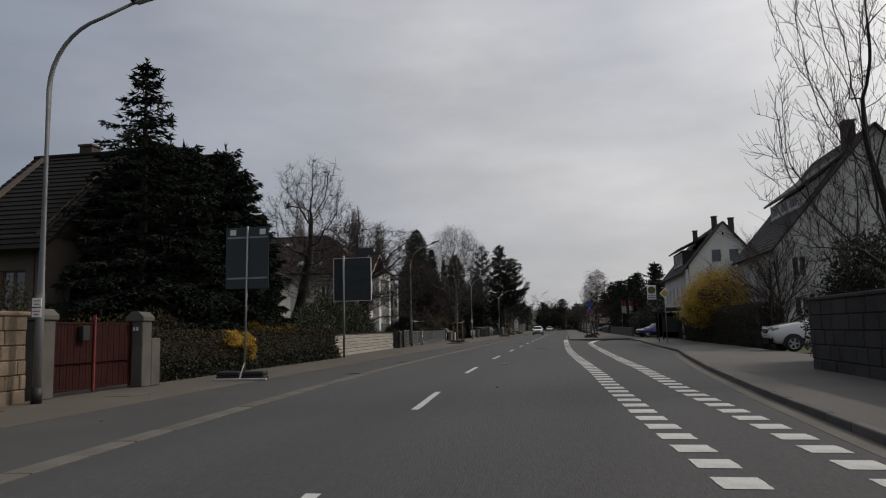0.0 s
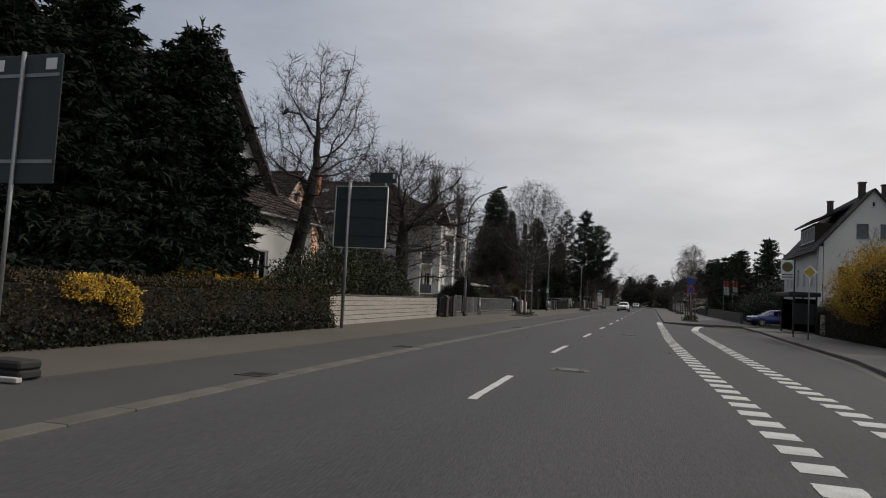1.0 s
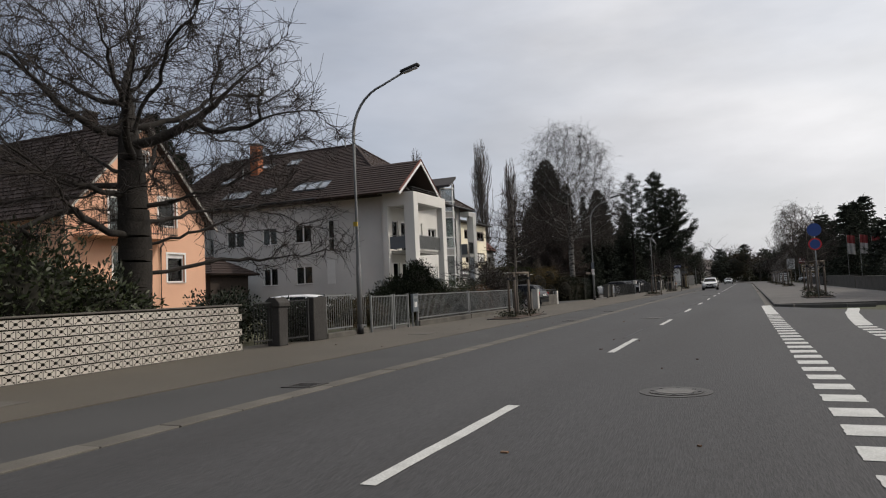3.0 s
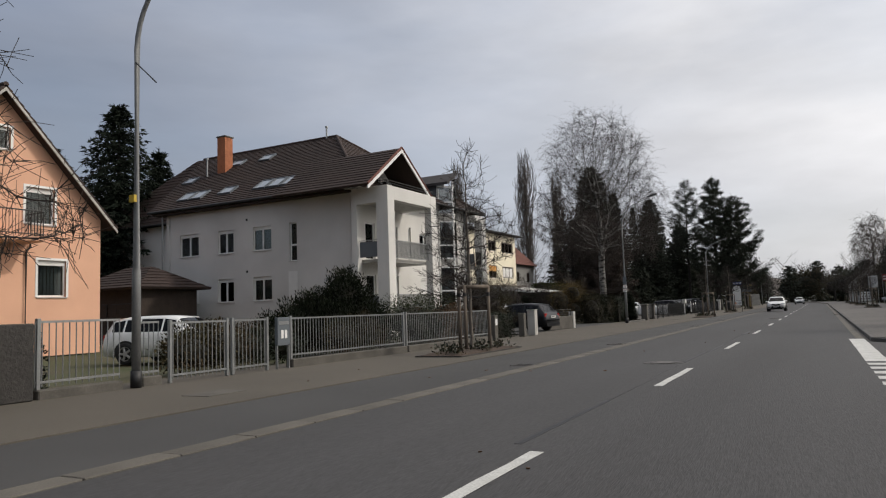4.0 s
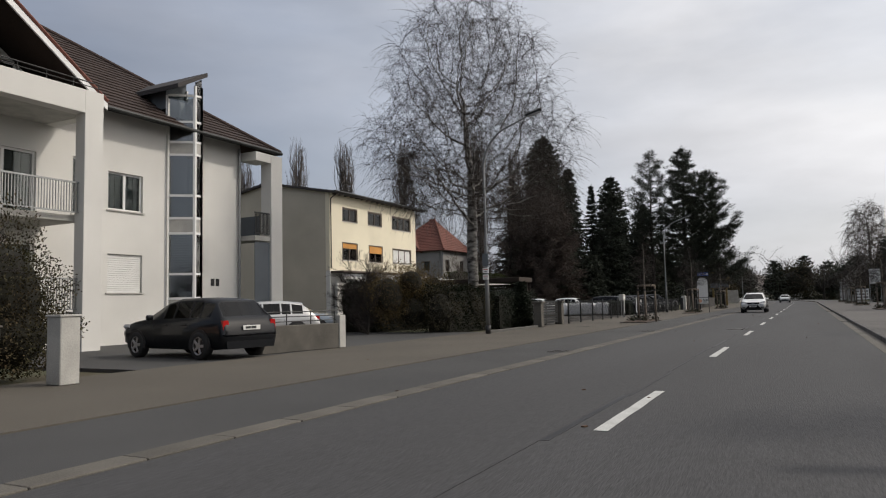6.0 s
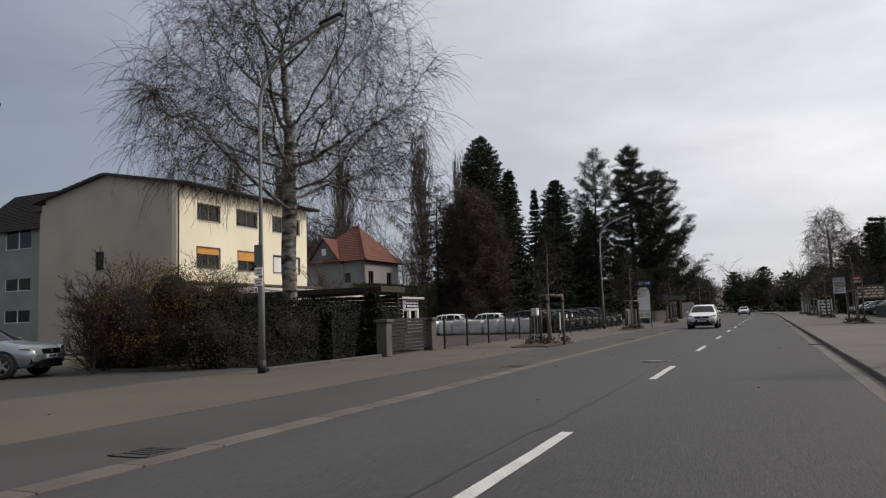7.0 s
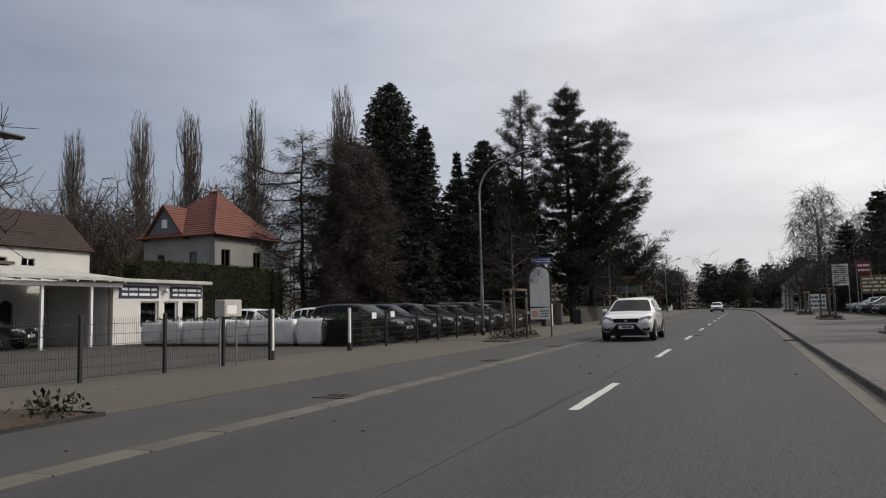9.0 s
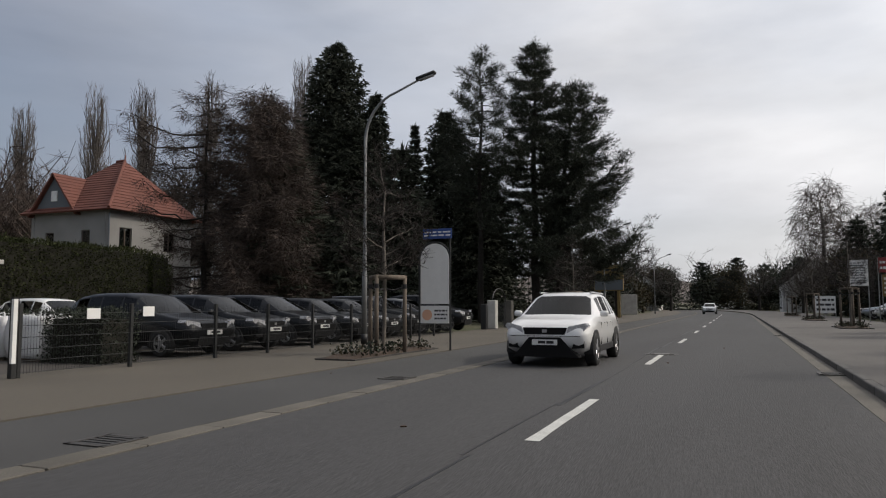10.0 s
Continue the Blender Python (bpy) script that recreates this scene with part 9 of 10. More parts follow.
open_pine("black_pine", (-11.6, 151.4, 0), 20.6, 110, "tall dark conifer with layered level limbs and bare lower trunk", 3.6, lambda t, a: (4.7 + 0.6 * math.cos(a)) * (1 - t) ** 0.55 * (0.84 + 0.16 * math.sin(t * 21 + a)) + 0.4, 122, 0.08, 0.14, 0.42, 30, 0.28, 0.15, 0.34, flat=0.45, twigs=6.5, bare=0.12)
open_pine("black_pine", (-10.4, 152.8, 0), 17.6, 112, "broad dark black pine with rounded crown spreading over the pavement", 3.6, lambda t, a: (3.7 + 2.5 * math.cos(a)) * (1 - t ** 1.6) ** 0.8 * (0.84 + 0.16 * math.sin(t * 17 + a)) + 0.5, 116, 0.18, 0.20, 0.46, 30, 0.28, 0.15, 0.30, (0.08, 0.0), flat=0.5, twigs=6.5, bare=0.22)
open_pine("tall_pine", (-15.7, 151.2, 0), 20.5, 111, "tall open-crowned pine with upswept tufted limbs and bare trunk", 7.5, lambda t, a: 2.9 * (0.55 + 0.45 * math.sin(3.0 * t + 0.3)) * (1 - t ** 5) + 0.3, 66, 0.36, 0.10, 0.36, 20, 0.34, 0.13, 0.24, flat=0.8, twigs=4.8, bare=0.3)
far_broad = crown_tree("bare_tree", (-9.5, 176, 0), 2.5, [(0, 0, 6.2, 4.2, 4.2, 3.2), (0, 0, 8.0, 3.0, 3.0, 2.0)], 480, 113, "broad leafless tree beside the road", 0.42, 2.4, 0.6, 0.9, 4, 0.1, 0, 0.015, twig=TWIG, start_r=0.3, thin=0.03)
placed(far_broad, -12.5, 186, 0, 130, 0.95)
hedge("garden_hedge", -16.5, -15.3, 130.6, 136.0, 1.4, 0.08, IVY, 37, "dark hedge beyond the yard", 260)
POPS = [poplar((-58.2, 191.2, 0), 39.5, 5.4, 120, "tall slim leafless poplar far behind the houses"), poplar((-76.4, 191.7, 0), 39.5, 5.8, 121, "tall slim leafless poplar far behind the houses")]
for i, (x, y, z) in enumerate(((-129, 198, 42), (-115.4, 203.7, 45.7), (-96.3, 197.3, 41.7), (-53.0, 198.0, 35.0))):
    placed(POPS[i % 2], x, y, 0, 70 * i, z / 39.5)

for i, (y, h) in enumerate(((46.5, 0.9), (48.6, 0.8), (52.8, 1.0), (57.6, 1.1))):
    bush("garden_bush", (-11.3, y, 0), [(0, -0.5, h * 0.55, 0.6, 0.9, h * 0.6), (0.1, 0.6, h * 0.6, 0.6, 0.8, h * 0.65)], 0.09, 0.045, (OLIVE, IVY)[i % 2], 45 + i, "low dark garden bush behind the railing", 220)

bush("garden_bush", (-12.6, 83.9, 0), [(0.5, -0.6, 1.0, 0.8, 1.0, 1.1), (0.1, 0.6, 1.3, 0.9, 1.1, 1.0), (0.6, 2.2, 1.1, 0.8, 1.3, 1.0), (-0.8, -0.8, 0.9, 0.9, 0.9, 1.0)], 0.075, 0.04, BROWNLEAF_DARK, 51, "brown-green unclipped shrubs growing over the hedge", 230)
bush("garden_bush", (-12.3, 90.6, 0), [(0.3, -1.2, 1.0, 0.8, 1.2, 0.95), (0.2, 0.9, 0.9, 0.8, 1.3, 0.95)], 0.075, 0.045, IVY, 52, "dark evergreen shrubs growing over the hedge", 230)
for i, (x, y, h) in enumerate(((-15.6, 82.6, 2.0), (-17.0, 84.6, 2.5), (-14.6, 81.4, 1.7))):
    bare_tree("bare_shrub", (x, y, 0), h, 0.045, SHRUB, 86 + i, "leafless brown garden shrub beside the cream house", twig=TWIG)


# ---- the right-hand side ----
stone_wall("garden_wall", 9.75, -14.0, 6.1, 1.85, DARKSTONE, "tall dark rough stone garden wall", 0.5, 0.36, 0.8)


def white_gable_house():
    h = thing("white_house", (16.6, 54, 0), "white rendered house with steep dark gable roof and dormer", "house")
    xc = 16.6
    clip = [(Vector((xc, 0, 9.7)), Vector((0.98, 0, 1)).normalized()), (Vector((xc, 0, 9.7)), Vector((-0.98, 0, 1)).normalized())]
    p0, u, n = (12.6, 47), (1, 0), (0, -1)
    ops = [(2.75, 3.65, 6.35, 7.4), (4.5, 5.45, 6.35, 7.4), (3.85, 4.15, 8.55, 9.0), (4.6, 5.6, 3.2, 4.5), (1.4, 2.4, 3.2, 4.5)]
    part("wall", wall(p0, u, n, 8.0, 0, 9.7, 0.3, ops, clip), WHITEWALL, h)
    for o in ops:
        window(h, p0, u, n, o, PLASTICW, 1, blind=0.97 if 6 < o[2] < 7 else 0, blind_mat=GREYPANEL)
    p1, u1, n1 = (12.6, 64.5), (0, -1), (-1, 0)
    ops = [(1.5, 2.5, 3.2, 4.5), (4.0, 5.0, 3.2, 4.5), (7.5, 8.5, 3.2, 4.5), (10.5, 11.5, 3.2, 4.5), (14.0, 15.0, 3.2, 4.5), (1.5, 2.5, 0.9, 2.2), (4, 5, 0.9, 2.2)]
    part("wall", wall(p1, u1, n1, 17.5, 0, 5.8, 0.3, ops), WHITEWALL, h)
    for o in ops:
        window(h, p1, u1, n1, o, PLASTICW, 2)
    part("wall", wall((20.6, 47), (0, 1), (1, 0), 17.5, 0, 5.8, 0.3), WHITEWALL, h)
    part("wall", wall((20.6, 64.5), (-1, 0), (0, 1), 8, 0, 9.7, 0.3, (), clip), WHITEWALL, h)
    for sg in (-1, 1):
        bm = bmesh.new()
        e = 4.5
        tiled_slope(bm, (xc + sg * e, 46.7, 9.85 - 0.98 * e), (xc + sg * e, 64.9, 9.85 - 0.98 * e), (xc, 64.9, 9.85), (xc, 46.7, 9.85))
        part("roof", bm, GREYROOF, h)
    chimney(h, 16.2, 49.2, 9.2, 10.45, 0.5)
    chimney(h, 17.6, 47.7, 8.4, 10.1, 0.5)
    chimney(h, 16.0, 60.5, 9.0, 10.3, 0.5)
    d = part("dormer", boxed(12.9, 15.4, 50.5, 57.5, 6.0, 7.7), DARKWOOD, h)
    for i in range(5):
        y = 50.8 + i * 1.35
        part("dormer_window", boxed(12.86, 12.9, y, y + 1.0, 6.4, 7.5), PLASTICW, d)
        part("pane", boxed(12.84, 12.858, y + 0.1, y + 0.9, 6.5, 7.4), GREYPANEL, d)
    bm = bmesh.new()
    prism(bm, [(12.4, 7.65), (16.3, 9.2), (16.3, 9.35), (12.4, 7.8)], "y", 50.2, 57.8)
    part("dormer_roof", bm, GREYROOF, d)
    gutter_pipe(h, [(12.45, 46.9, 5.5), (12.45, 46.9, 0.1)], 0.05)
    h.location = (19.82, 69.93, 0)
    h.scale = (1.0, 0.914, 1.217)


white_gable_house()


def corner_house():
    h = plain_house("corner_house", 16.5, 28.9, 33.3, 44, 6.3, 13.6, "y", GREYWALL, GREYROOF, "pale rendered house with dark gable roof, dormer and chimney", ((0.8, 1.7), (5.4, 6.5)), ((1.6, 2.9), (4.1, 5.4)))
    d = part("dormer", boxed(18.55, 22.2, 34.6, 41.5, 8.6, 9.75), GREYWALL, h)
    for i in range(3):
        y = 35.2 + i * 2.1
        part("dormer_window", boxed(18.50, 18.55, y, y + 1.5, 8.85, 9.6), PLASTICW, d)
        part("pane", boxed(18.48, 18.498, y + 0.1, y + 1.4, 8.93, 9.52), GREYPANEL, d)
    bm = bmesh.new()
    prism(bm, [(18.2, 9.72), (22.6, 12.9), (22.6, 13.05), (18.2, 9.9)], "y", 34.2, 41.9)
    part("dormer_roof", bm, GREYROOF, d)
    bm = bmesh.new()
    prism(bm, [(18.6, 9.751), (22.3, 9.751), (22.3, 12.6)], "y", 34.7, 41.4)
    part("dormer_cheek", bm, GREYWALL, d)
    chimney(h, 22.0, 35.4, 12.3, 14.3, 0.7)
    gutter_pipe(h, [(16.3, 33.2, 6.0), (16.42, 33.2, 5.6), (16.42, 33.2, 0.1)], 0.05)


corner_house()
crown_tree("bare_tree", (11.1, 4.4, 0), 1.3, [(-0.5, 0, 5.2, 2.7, 2.8, 3.0), (-0.3, 0, 8.6, 2.5, 2.6, 3.2), (-1.2, 0.4, 4.2, 1.9, 2.0, 2.0), (0.8, 0.5, 10.0, 2.0, 2.2, 2.4)], 1500, 130, "tall leafless multi-branched tree above the stone wall", 0.30, 1.9, 0.42, 0.6, 2, 0.55, 0, 0.0062, start_r=0.16)
bush("garden_bush", (11.5, 7.6, 0), [(0, 0, 1.9, 1.1, 1.3, 1.7), (0.6, 1.0, 2.3, 1.1, 1.2, 1.6), (-0.3, 1.6, 1.2, 0.9, 1.1, 1.2)], 0.09, 0.05, IVY, 136, "dark evergreen bush behind the stone wall", 260)
crown_tree("bare_tree", (12.4, 10.4, 0), 1.0, [(0, 0, 4.6, 1.6, 2.0, 2.8), (0, 0, 6.6, 1.1, 1.3, 1.8)], 500, 131, "leafless tree above the stone wall", 0.28, 1.8, 0.42, 0.5, 3, 0.4, 0, 0.006, start_r=0.12)
bare_tree("bare_shrub", (14.2, 25.0, 0), 4.6, 0.07, SHRUB, 132, "large leafless shrub beside the driveway")
bare_tree("bare_shrub", (13.0, 22.6, 0), 4.0, 0.06, SHRUB, 133, "leafless shrub beside the driveway")
hedge("garden_hedge", 12.4, 13.8, 22.8, 45.5, 2.2, 0.08, OLIVE, 40, "tall dark brown-green hedge along the pavement", 130, 0.16)
hedge("garden_hedge", 13.0, 14.0, 47.4, 61.5, 1.75, 0.08, IVY, 44, "dark evergreen hedge behind the bus shelter", 130, 0.2)
bush("forsythia", (13.2, 36.6, 0), [(-0.4, -1.9, 3.0, 1.9, 2.0, 1.5), (0.6, 0.6, 3.4, 1.9, 2.2, 1.8), (0, 2.6, 3.1, 1.7, 1.8, 1.5), (-0.9, -0.6, 2.3, 1.6, 3.0, 1.2), (1.2, 1.2, 2.6, 1.5, 2.0, 1.4)], 0.085, 0.05, FORSYTHIA, 41, "huge yellow flowering forsythia above the hedge", 190, up=0.8)
bare_tree("bare_shrub", (15.0, 43.0, 0), 4.4, 0.06, SHRUB, 134, "leafless shrub in the front garden", twig=GREYTWIG)
solo("gate_pillar", boxed(12.6, 12.95, 46.6, 46.95, 0.1, 1.35, 0.02), PALECONC, "pale square garden gate pillar", "gate pillar")
bush("garden_bush", (13.5, 80.0, 0), [(0, -5, 1.4, 2.0, 3.0, 1.6), (0.5, 0, 1.6, 2.2, 3.2, 1.8), (0.5, 6, 1.4, 2.2, 3.5, 1.6)], 0.12, 0.06, IVY, 42, "dark evergreen garden bushes", 110)


def bus_shelter():
    root = thing("bus_shelter", (11.75, 49.2, 0.11), "dark steel bus shelter with glass walls and flat roof", "bus shelter")
    for y in (-2.1, 2.1):
        for x in (-0.65, 0.65):
            part_bm(boxed(x - 0.05, x + 0.05, y - 0.05, y + 0.05, 0, 2.35), "post", DARKMETAL, root)
    part_bm(boxed(-0.95, 0.85, -2.4, 2.4, 2.35, 2.62, 0.03), "roof", DARKMETAL, root)
    part_bm(boxed(0.62, 0.64, -2.05, 2.05, 0.15, 2.2), "rear_glass", CARGLASS, root)
    for y in (-2.12, 2.12):
        part_bm(boxed(-0.6, 0.6, y - 0.01, y + 0.01, 0.15, 2.2), "side_glass", CARGLASS, root)
    part_bm(boxed(0.2, 0.55, -1.6, 1.2, 0.42, 0.47, 0.01), "bench", WOOD, root)
    part_bm(boxed(-0.6, 0.55, -2.2, -2.14, 0.6, 1.9), "timetable_case", DARKMETAL, root)
    s = thing("bus_stop_sign", (9.85, 39.8, 0.11), "bus stop sign with yellow disc on a dark post", "bus stop sign")
    bm = bmesh.new()
    rod(bm, (0, 0, 0), (0, 0, 4.15), 0.04, n=10)
    part_bm(bm, "post", DARKMETAL, s)
    b = part_bm(boxed(-0.68, -0.04, -0.03, 0.03, 3.05, 4.1, 0.02), "board", SIGNWHITE, s)
    bm = bmesh.new()
    bmesh.ops.create_cone(bm, cap_ends=True, segments=28, radius1=0.27, radius2=0.27, depth=0.01, matrix=pose(-0.36, -0.036, 3.75, 90))
    part_bm(bm, "disc_rim", SIGNGREEN, b)
    bm = bmesh.new()
    bmesh.ops.create_cone(bm, cap_ends=True, segments=28, radius1=0.23, radius2=0.23, depth=0.01, matrix=pose(-0.36, -0.044, 3.75, 90))
    part_bm(bm, "disc", BACKLITYELLOW, b)
    bars_on(b, -0.62, -0.1, -0.031, 3.13, 3.4, 2, INK, 5)


bus_shelter()


def wall_fence(x, y0, y1, h, material, label):
    root = thing("front_wall", (x, (y0 + y1) / 2, 0.1), label, "wall", kind="structure")
    part("wall_body", boxed(x - 0.12, x + 0.12, y0, y1, 0, h, 0.02), material, root)
    part("coping", boxed(x - 0.17, x + 0.17, y0 - 0.03, y1 + 0.03, h + 0.002, h + 0.07, 0.02), material, root)


wall_fence(11.0, 73.0, 92.0, 1.0, CONCRETE, "grey garden wall along the broad pavement")
wall_fence(11.2, 94.0, 118.0, 1.1, CONCRETE, "grey garden wall along the broad pavement")
wall_fence(11.0, 120.0, 142.0, 1.0, DARKSTONE, "dark garden wall along the broad pavement")
for i, (x, y, h, r) in enumerate(((17.2, 100.0, 11.0, 3.4), (20.5, 104.0, 9.5, 3.4), (15.0, 104.0, 6.5, 2.2), (13.5, 118.0, 9.5, 2.4), (15.5, 126.0, 10.5, 2.8), (14.0, 134.0, 9.0, 2.6), (18.5, 140.0, 12.5, 3.4), (21.0, 128.0, 12.0, 3.4), (15.5, 176.0, 12.5, 3.4), (17.5, 184.0, 13.5, 3.6), (14.5, 192.0, 11.0, 3.2), (20.0, 168.0, 14.0, 3.6), (22.0, 178.0, 15.0, 3.6))):
    conifer("conifer", (x, y, 0), h, r, 140 + i, "dark conifer in a garden across the road", z0=0.2, shape=0.6, density=0.5, droop=0.28, blade=0.42, whorl=1.3, fan=0.5, slim=0.34, needles=HAZENEEDLE, ragged=0.35, gap=0.5, group="conifers across the road")
far_birch = crown_tree("birch", (13.0, 212, 0), 5.0, [(0, 0, 11.5, 4.4, 4.4, 6.0), (0, 0, 15.5, 3.2, 3.2, 3.6)], 900, 150, "tall pale leafless birch across the road", 0.6, 3.2, 0.7, 2.2, 5, 0.1, 0.3, 0.022, BIRCHBARK, FARTWIG, start_r=0.28, leader=14.0, thin=0.05)
placed(far_birch, 18.0, 204, 0, 100, 0.75)
for i, (x, y, h) in enumerate(((14, 146, 5), (19, 150, 7), (13, 200, 5.5), (11, 222, 6), (17, 232, 7), (12.5, 172, 5))):
    placed(far_broad, x, y, 0, 50 * i, h / 8.0)


def banner_stand(x, y, w, h, z, material, label, rows, seed, ink=None):
    root = thing("sign_board", (x, y, 0.1), label, "sign board")
    for a in (-w / 2, w / 2):
        bm = bmesh.new()
        rod(bm, (a, 0.03, 0), (a, 0.03, z + h), 0.035, n=8)
        part_bm(bm, "post", GALV, root)
    b = part_bm(boxed(-w / 2, w / 2, -0.03, 0.0, z, z + h, 0.01), "board", material, root)
    bars_on(b, -w / 2 + 0.1, w / 2 - 0.1, -0.031, z + 0.12, z + h - 0.12, rows, ink or INK, seed)


banner_stand(9.35, 156.3, 1.15, 1.75, 2.4, SIGNWHITE, "tall white sign board with grey print", 9, 6, GREYPANEL)
banner_stand(12.4, 158.0, 2.8, 1.5, 1.7, BACKLITYELLOW, "broad yellow advertising board", 4, 7, SIGNWHITE)
banner_stand(11.1, 156.8, 1.0, 1.0, 3.3, FLAGRED, "red and white advertising board on steel posts", 2, 8, SIGNWHITE)
banner_stand(8.9, 172, 1.6, 1.5, 0.4, SIGNWHITE, "low white sign board", 3, 9)


def flags():
    for i, (x, y) in enumerate(((12.9, 113.0), (14.2, 113.4), (15.4, 113.8))):
        root = thing("flag", (x, y, 0.1), "limp red and white flag on a thin pole", "flag", "flags")
        bm = bmesh.new()
        rod(bm, (0, 0, 0), (0, 0, 5.6), 0.03, 0.02, 8)
        part_bm(bm, "flag_pole", GALV, root)
        for z0, z1, m_ in ((3.4, 4.6, FLAGWHITE), (4.6, 5.5, FLAGRED)):
            bm = bmesh.new()
            k = 8
            rows = [[bm.verts.new((0.03 + 0.75 * a / k, 0.10 * math.sin(a * 1.4 + z), z - 0.12 * a / k)) for a in range(k + 1)] for z in (z0, z1)]
            for a in range(k):
                bm.faces.new((rows[0][a], rows[0][a + 1], rows[1][a + 1], rows[1][a]))
            ret = bmesh.ops.extrude_face_region(bm, geom=bm.faces[:])
            bmesh.ops.translate(bm, vec=(0, 0.006, 0), verts=[g for g in ret["geom"] if isinstance(g, bmesh.types.BMVert)])
            part_bm(bm, "cloth", m_, root)


flags()


# ---- far along the left pavement ----
def pillar_set():
    for y, w, h, m_ in ((135.4, 0.3, 1.3, DARKMETAL), (136.4, 0.45, 1.5, PALECONC), (139.2, 0.45, 1.5, CONCRETE)):
        solo("gate_pillar", boxed(-10.2, -10.2 + w, y, y + w, 0.03, h, 0.03), m_, "square gate pillar beyond the yard", "gate pillar")
    root = thing("arched_gate", (-10.0, 137.8, 0.03), "dark iron garden gate with arched top", "gate")
    bm = bmesh.new()
    pipe(bm, [(0, 1.15 * math.cos(a), 1.4 + 0.7 * math.sin(a)) for a in [math.pi * i / 12 for i in range(13)]], [0.03] * 13, 6)
    part_bm(bm, "arch", DARKMETAL, root)
    for i in range(12):
        part_bm(boxed(-0.012, 0.012, -1.1 + i * 0.2 - 0.012, -1.1 + i * 0.2 + 0.012, 0.05, 1.35), "bar", DARKMETAL, root)
    s = thing("advertising_pillar", (-9.9, 172, 0.03), "yellow and blue advertising board on yellow posts", "sign board")
    for x in (-1.0, 0.9):
        part_bm(boxed(x, x + 0.25, -0.12, 0.12, 0, 2.6), "post", BACKLITYELLOW, s)
    b = part_bm(boxed(-1.3, 1.5, -0.15, 0.15, 2.6, 5.1, 0.03), "board", BACKLITYELLOW, s)
    part_bm(boxed(-1.25, 1.45, -0.16, -0.15, 2.7, 3.7), "lower_field", GREYPANEL, b)
    bars_on(b, -1.1, 1.3, -0.161, 3.9, 4.9, 2, INK, 11)
    wall_fence(-9.9, 144, 164, 1.2, DARKSTONE, "dark garden wall below the pines")
    solo("board_fence", boxed(-9.0, -7.4, 174.0, 174.1, 0.3, 2.3, 0.02), PALECONC, "pale grey panel beside the pavement", "panel")
    solo("wheeled_bin", boxed(-9.4, -8.8, 141.2, 141.8, 0.03, 1.1, 0.05), TRIMBLACK, "black wheeled rubbish bin", "bin")


pillar_set()
plain_house("far_house", -26, -14, 262, 272, 5.5, 9.5, "y", WHITEWALL, GREYROOF, "white house at the far bend of the road", ((1.5, 2.7), (5, 6.2)))
plain_house("far_house", 9, 19, 236, 246, 4.8, 9.0, "y", WHITEWALL, GREYROOF, "white house with grey roof far along the road", ((1.5, 2.7), (5, 6.2)))
plain_house("far_house", -8, 4, 330, 341, 6, 10.5, "x", WHITEWALL, GREYROOF, "far house closing the view along the road", ((1.5, 2.7), (5, 6.2)))
for i, (x, y, h, r) in enumerate(((-6, 290, 15, 5), (2, 300, 17, 5), (-14, 284, 13, 4.5), (8, 284, 14, 4.5), (14, 262, 14, 4.5), (20, 250, 15, 5), (-30, 240, 16, 5), (-40, 236, 15, 5), (-22, 200, 15, 4.5), (-28, 190, 16, 4.5), (-20, 222, 13, 4), (-36, 180, 17, 4.5), (-44, 172, 16, 4.5), (30, 230, 14, 5), (28, 200, 14, 4.5))):
    conifer("far_conifer", (x, y, 0), h * 0.78, r, 180 + i, "dark conifer far along the road", z0=0.2, shape=0.5, density=0.5, droop=0.25, blade=0.72, needles=HAZENEEDLE, ragged=0.3, gap=0.8, group="far conifers")
for i, (x, y, h) in enumerate(((-16, 205, 6.5), (-13, 226, 7), (-11, 256, 7), (6, 262, 7), (24, 222, 8), (-48, 200, 14), (-60, 168, 14), (-68, 174, 16), (-78, 182, 17))):
    placed(far_broad, x, y, 0, 75 * i + 20, h / 7.5)


def far_wood(name, x0, x1, y0, y1, h, n, seed, label, twig=None, limbs=11):
    """A belt of far bare trees as one tangle of trunks and twigs."""
    rs = np.random.RandomState(seed)
    segs = []
    for _ in range(n):
        x, y, hh = rs.uniform(x0, x1), rs.uniform(y0, y1), h * rs.uniform(0.65, 1.1)
        segs.append((x, y, -0.2, x, y, hh * 0.6, 0.22, 0.12))
        for _ in range(limbs):
            z = rs.uniform(0.2, 0.75) * hh
            a, l = rs.uniform(0, 6.28), rs.uniform(0.12, 0.3) * hh
            e = np.array([x + math.cos(a) * l * 0.7, y + math.sin(a) * l * 0.7, z + l * 0.8])
            segs.append((x, y, z, *e, 0.07, 0.04))
            for _ in range(4):
                q = e + rs.normal(size=3) * np.array([0.06, 0.06, 0.05]) * hh + np.array([0, 0, 0.04 * hh])
                segs.append((*e, *q, 0.035, 0.02))
    v, f = tubes(segs, 3)
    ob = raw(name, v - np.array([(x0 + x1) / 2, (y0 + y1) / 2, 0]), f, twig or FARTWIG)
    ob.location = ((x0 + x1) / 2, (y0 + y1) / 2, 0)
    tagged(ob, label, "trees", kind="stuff")


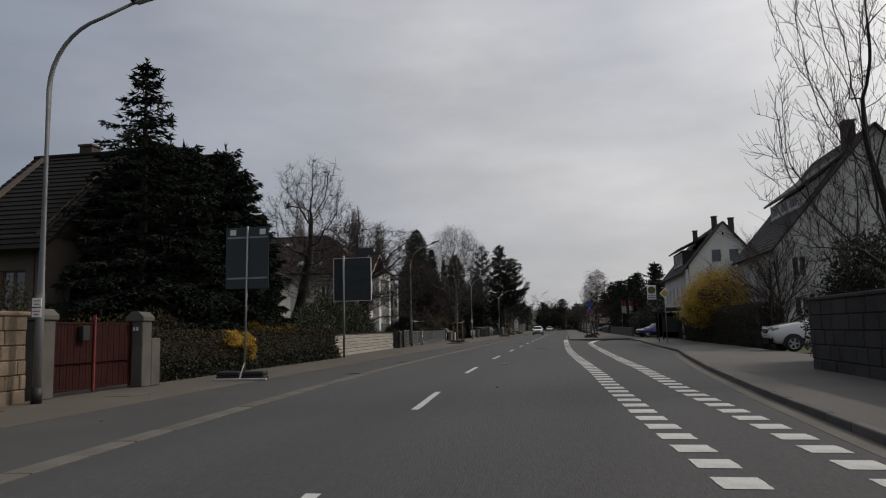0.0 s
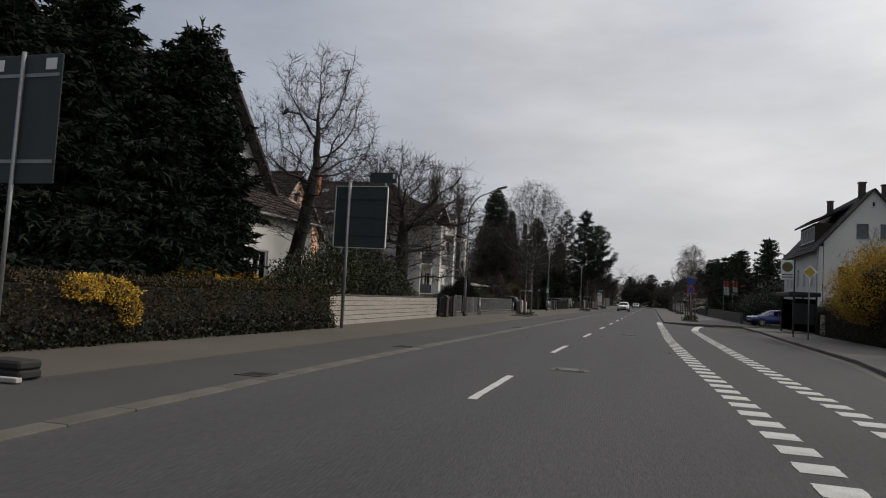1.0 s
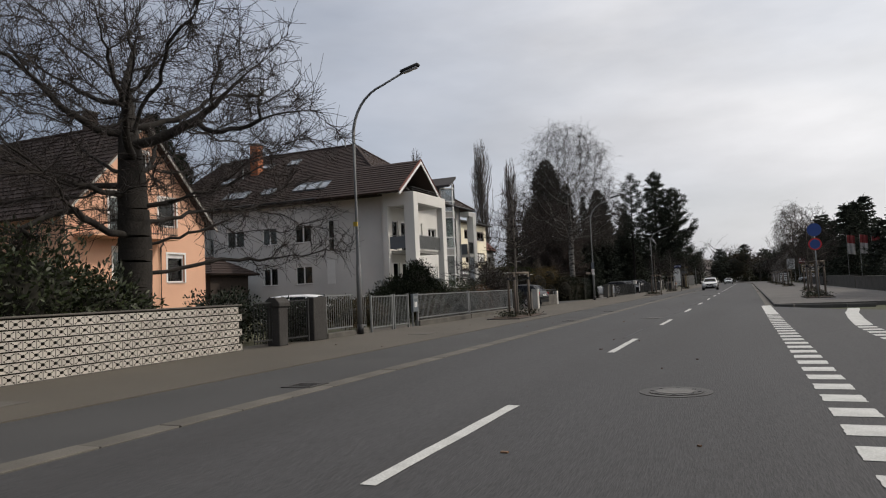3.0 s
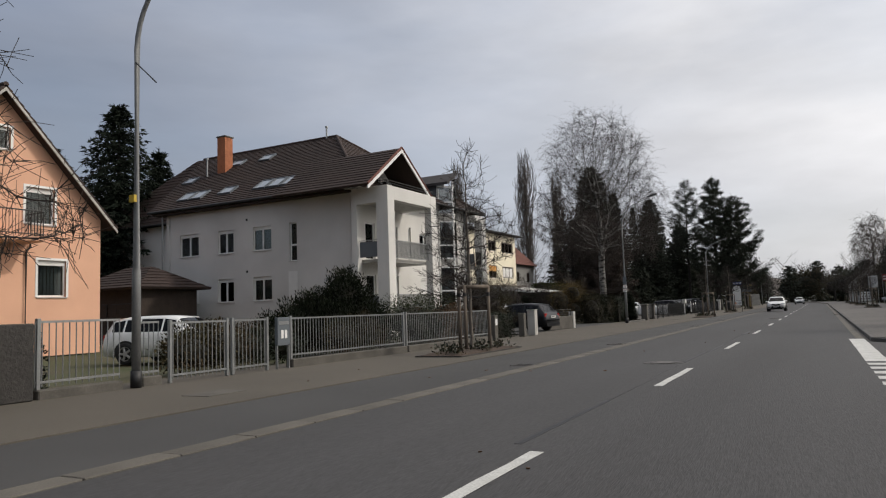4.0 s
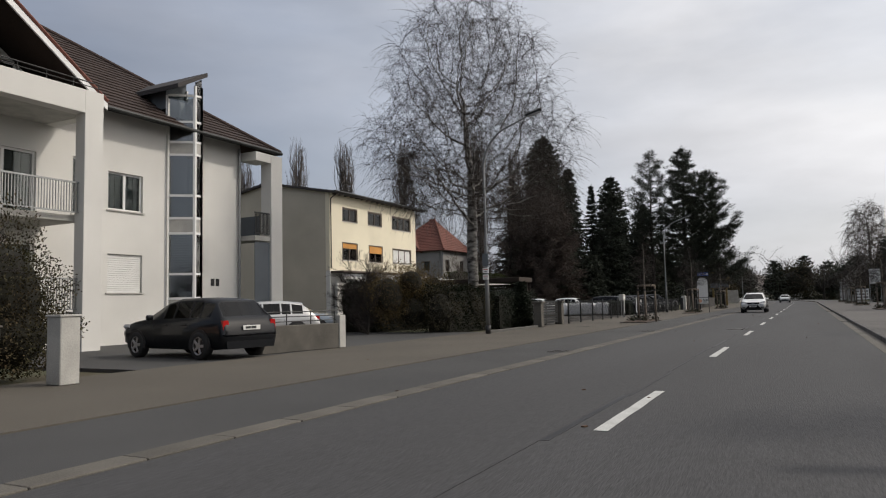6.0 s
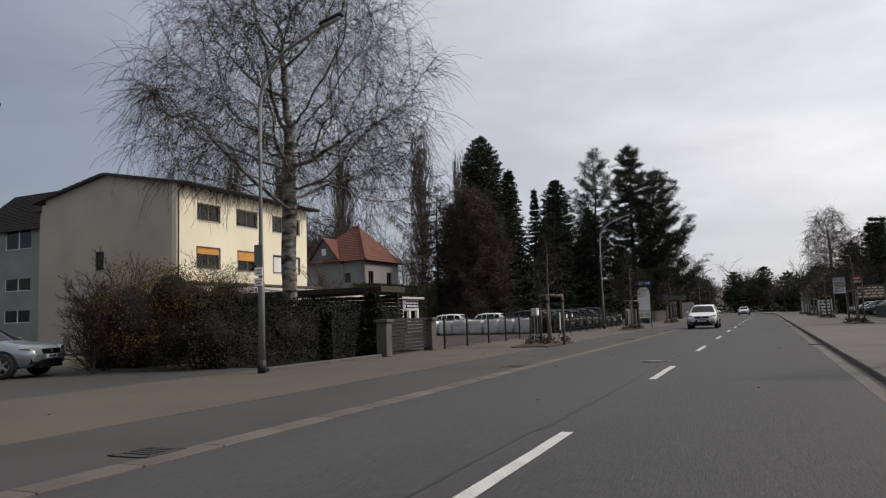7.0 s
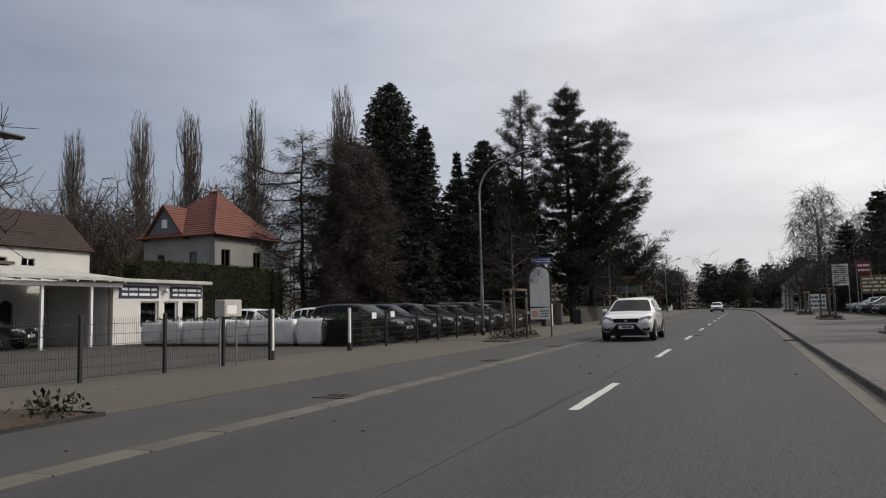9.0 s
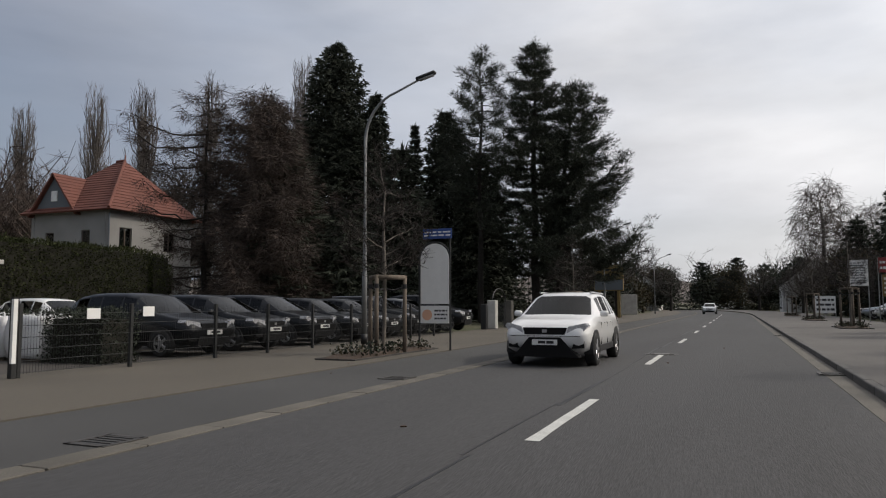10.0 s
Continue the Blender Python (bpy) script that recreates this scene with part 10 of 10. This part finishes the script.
far_wood("far_wood", -104, -64, 152, 172, 18.0, 190, 6, "brown leafless trees behind the villa", BROWNTWIG, 18)
far_wood("far_wood", -150, -58, 182, 215, 20, 110, 1, "belt of far leafless trees behind the gardens")
far_wood("far_wood", -70, -20, 285, 330, 18, 50, 2, "belt of far leafless trees beyond the bend")
far_wood("far_wood", -10, 80, 330, 370, 20, 60, 3, "belt of far leafless trees at the end of the road")
far_wood("far_wood", 30, 60, 100, 260, 13, 60, 4, "leafless garden trees behind the houses across the road")
far_wood("far_wood", -60, -44, 20, 60, 11, 30, 5, "leafless garden trees behind the left-hand houses")
bm = bmesh.new()
bmesh.ops.create_grid(bm, x_segments=60, y_segments=6, size=0.5)
for v in bm.verts:
    u_, w_ = v.co.x + 0.5, v.co.y + 0.5
    v.co = Vector((-900 + 1800 * u_, 800 + 260 * w_, -2 + (38 + 22 * noise.noise(Vector((u_ * 9, 0, 3))) + 6 * noise.noise(Vector((u_ * 40, 0, 7)))) * math.sin(w_ * 1.6)))
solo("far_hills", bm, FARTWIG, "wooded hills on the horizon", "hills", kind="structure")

for i, (x, y, w, l, h) in enumerate(((15, 205, 3.5, 9, 7), (12, 240, 4, 12, 8.5), (8, 275, 6, 10, 10), (-4, 300, 9, 8, 11), (-16, 270, 6, 14, 10), (-14, 215, 3, 14, 6.5), (-13, 190, 2.5, 10, 4.2), (16.5, 165, 3, 9, 4.6), (15.5, 186, 4, 11, 7.5), (24, 150, 5, 12, 6), (-26, 235, 5, 12, 7), (17.5, 92, 3.5, 8, 4.2), (20, 117, 3.5, 9, 4.8), (20, 130, 4, 8, 5.4), (22, 270, 8, 14, 11), (-34, 290, 9, 10, 11))):
    for j, (u_, k_) in enumerate(((-0.6, 0.9), (0.0, 1.05), (0.6, 0.92))):
        hh = h * k_ * (0.9, 1.1, 0.8, 1.0, 1.15)[(i * 3 + j) % 5]
        bush("far_thicket", (x + w * (0.3, -0.2, 0.1)[j], y + u_ * l, 0), [(0, 0, hh * 0.45, w * 0.8, l * 0.42, hh * 0.5), (w * 0.3, 0.3, hh * 0.7, w * 0.5, l * 0.25, hh * 0.34)], 0.55, 0.18, OLIVE if (i + j) % 2 else IVY, 300 + 3 * i + j, "dense dark far garden thicket along the road", 5.5, 0.6)
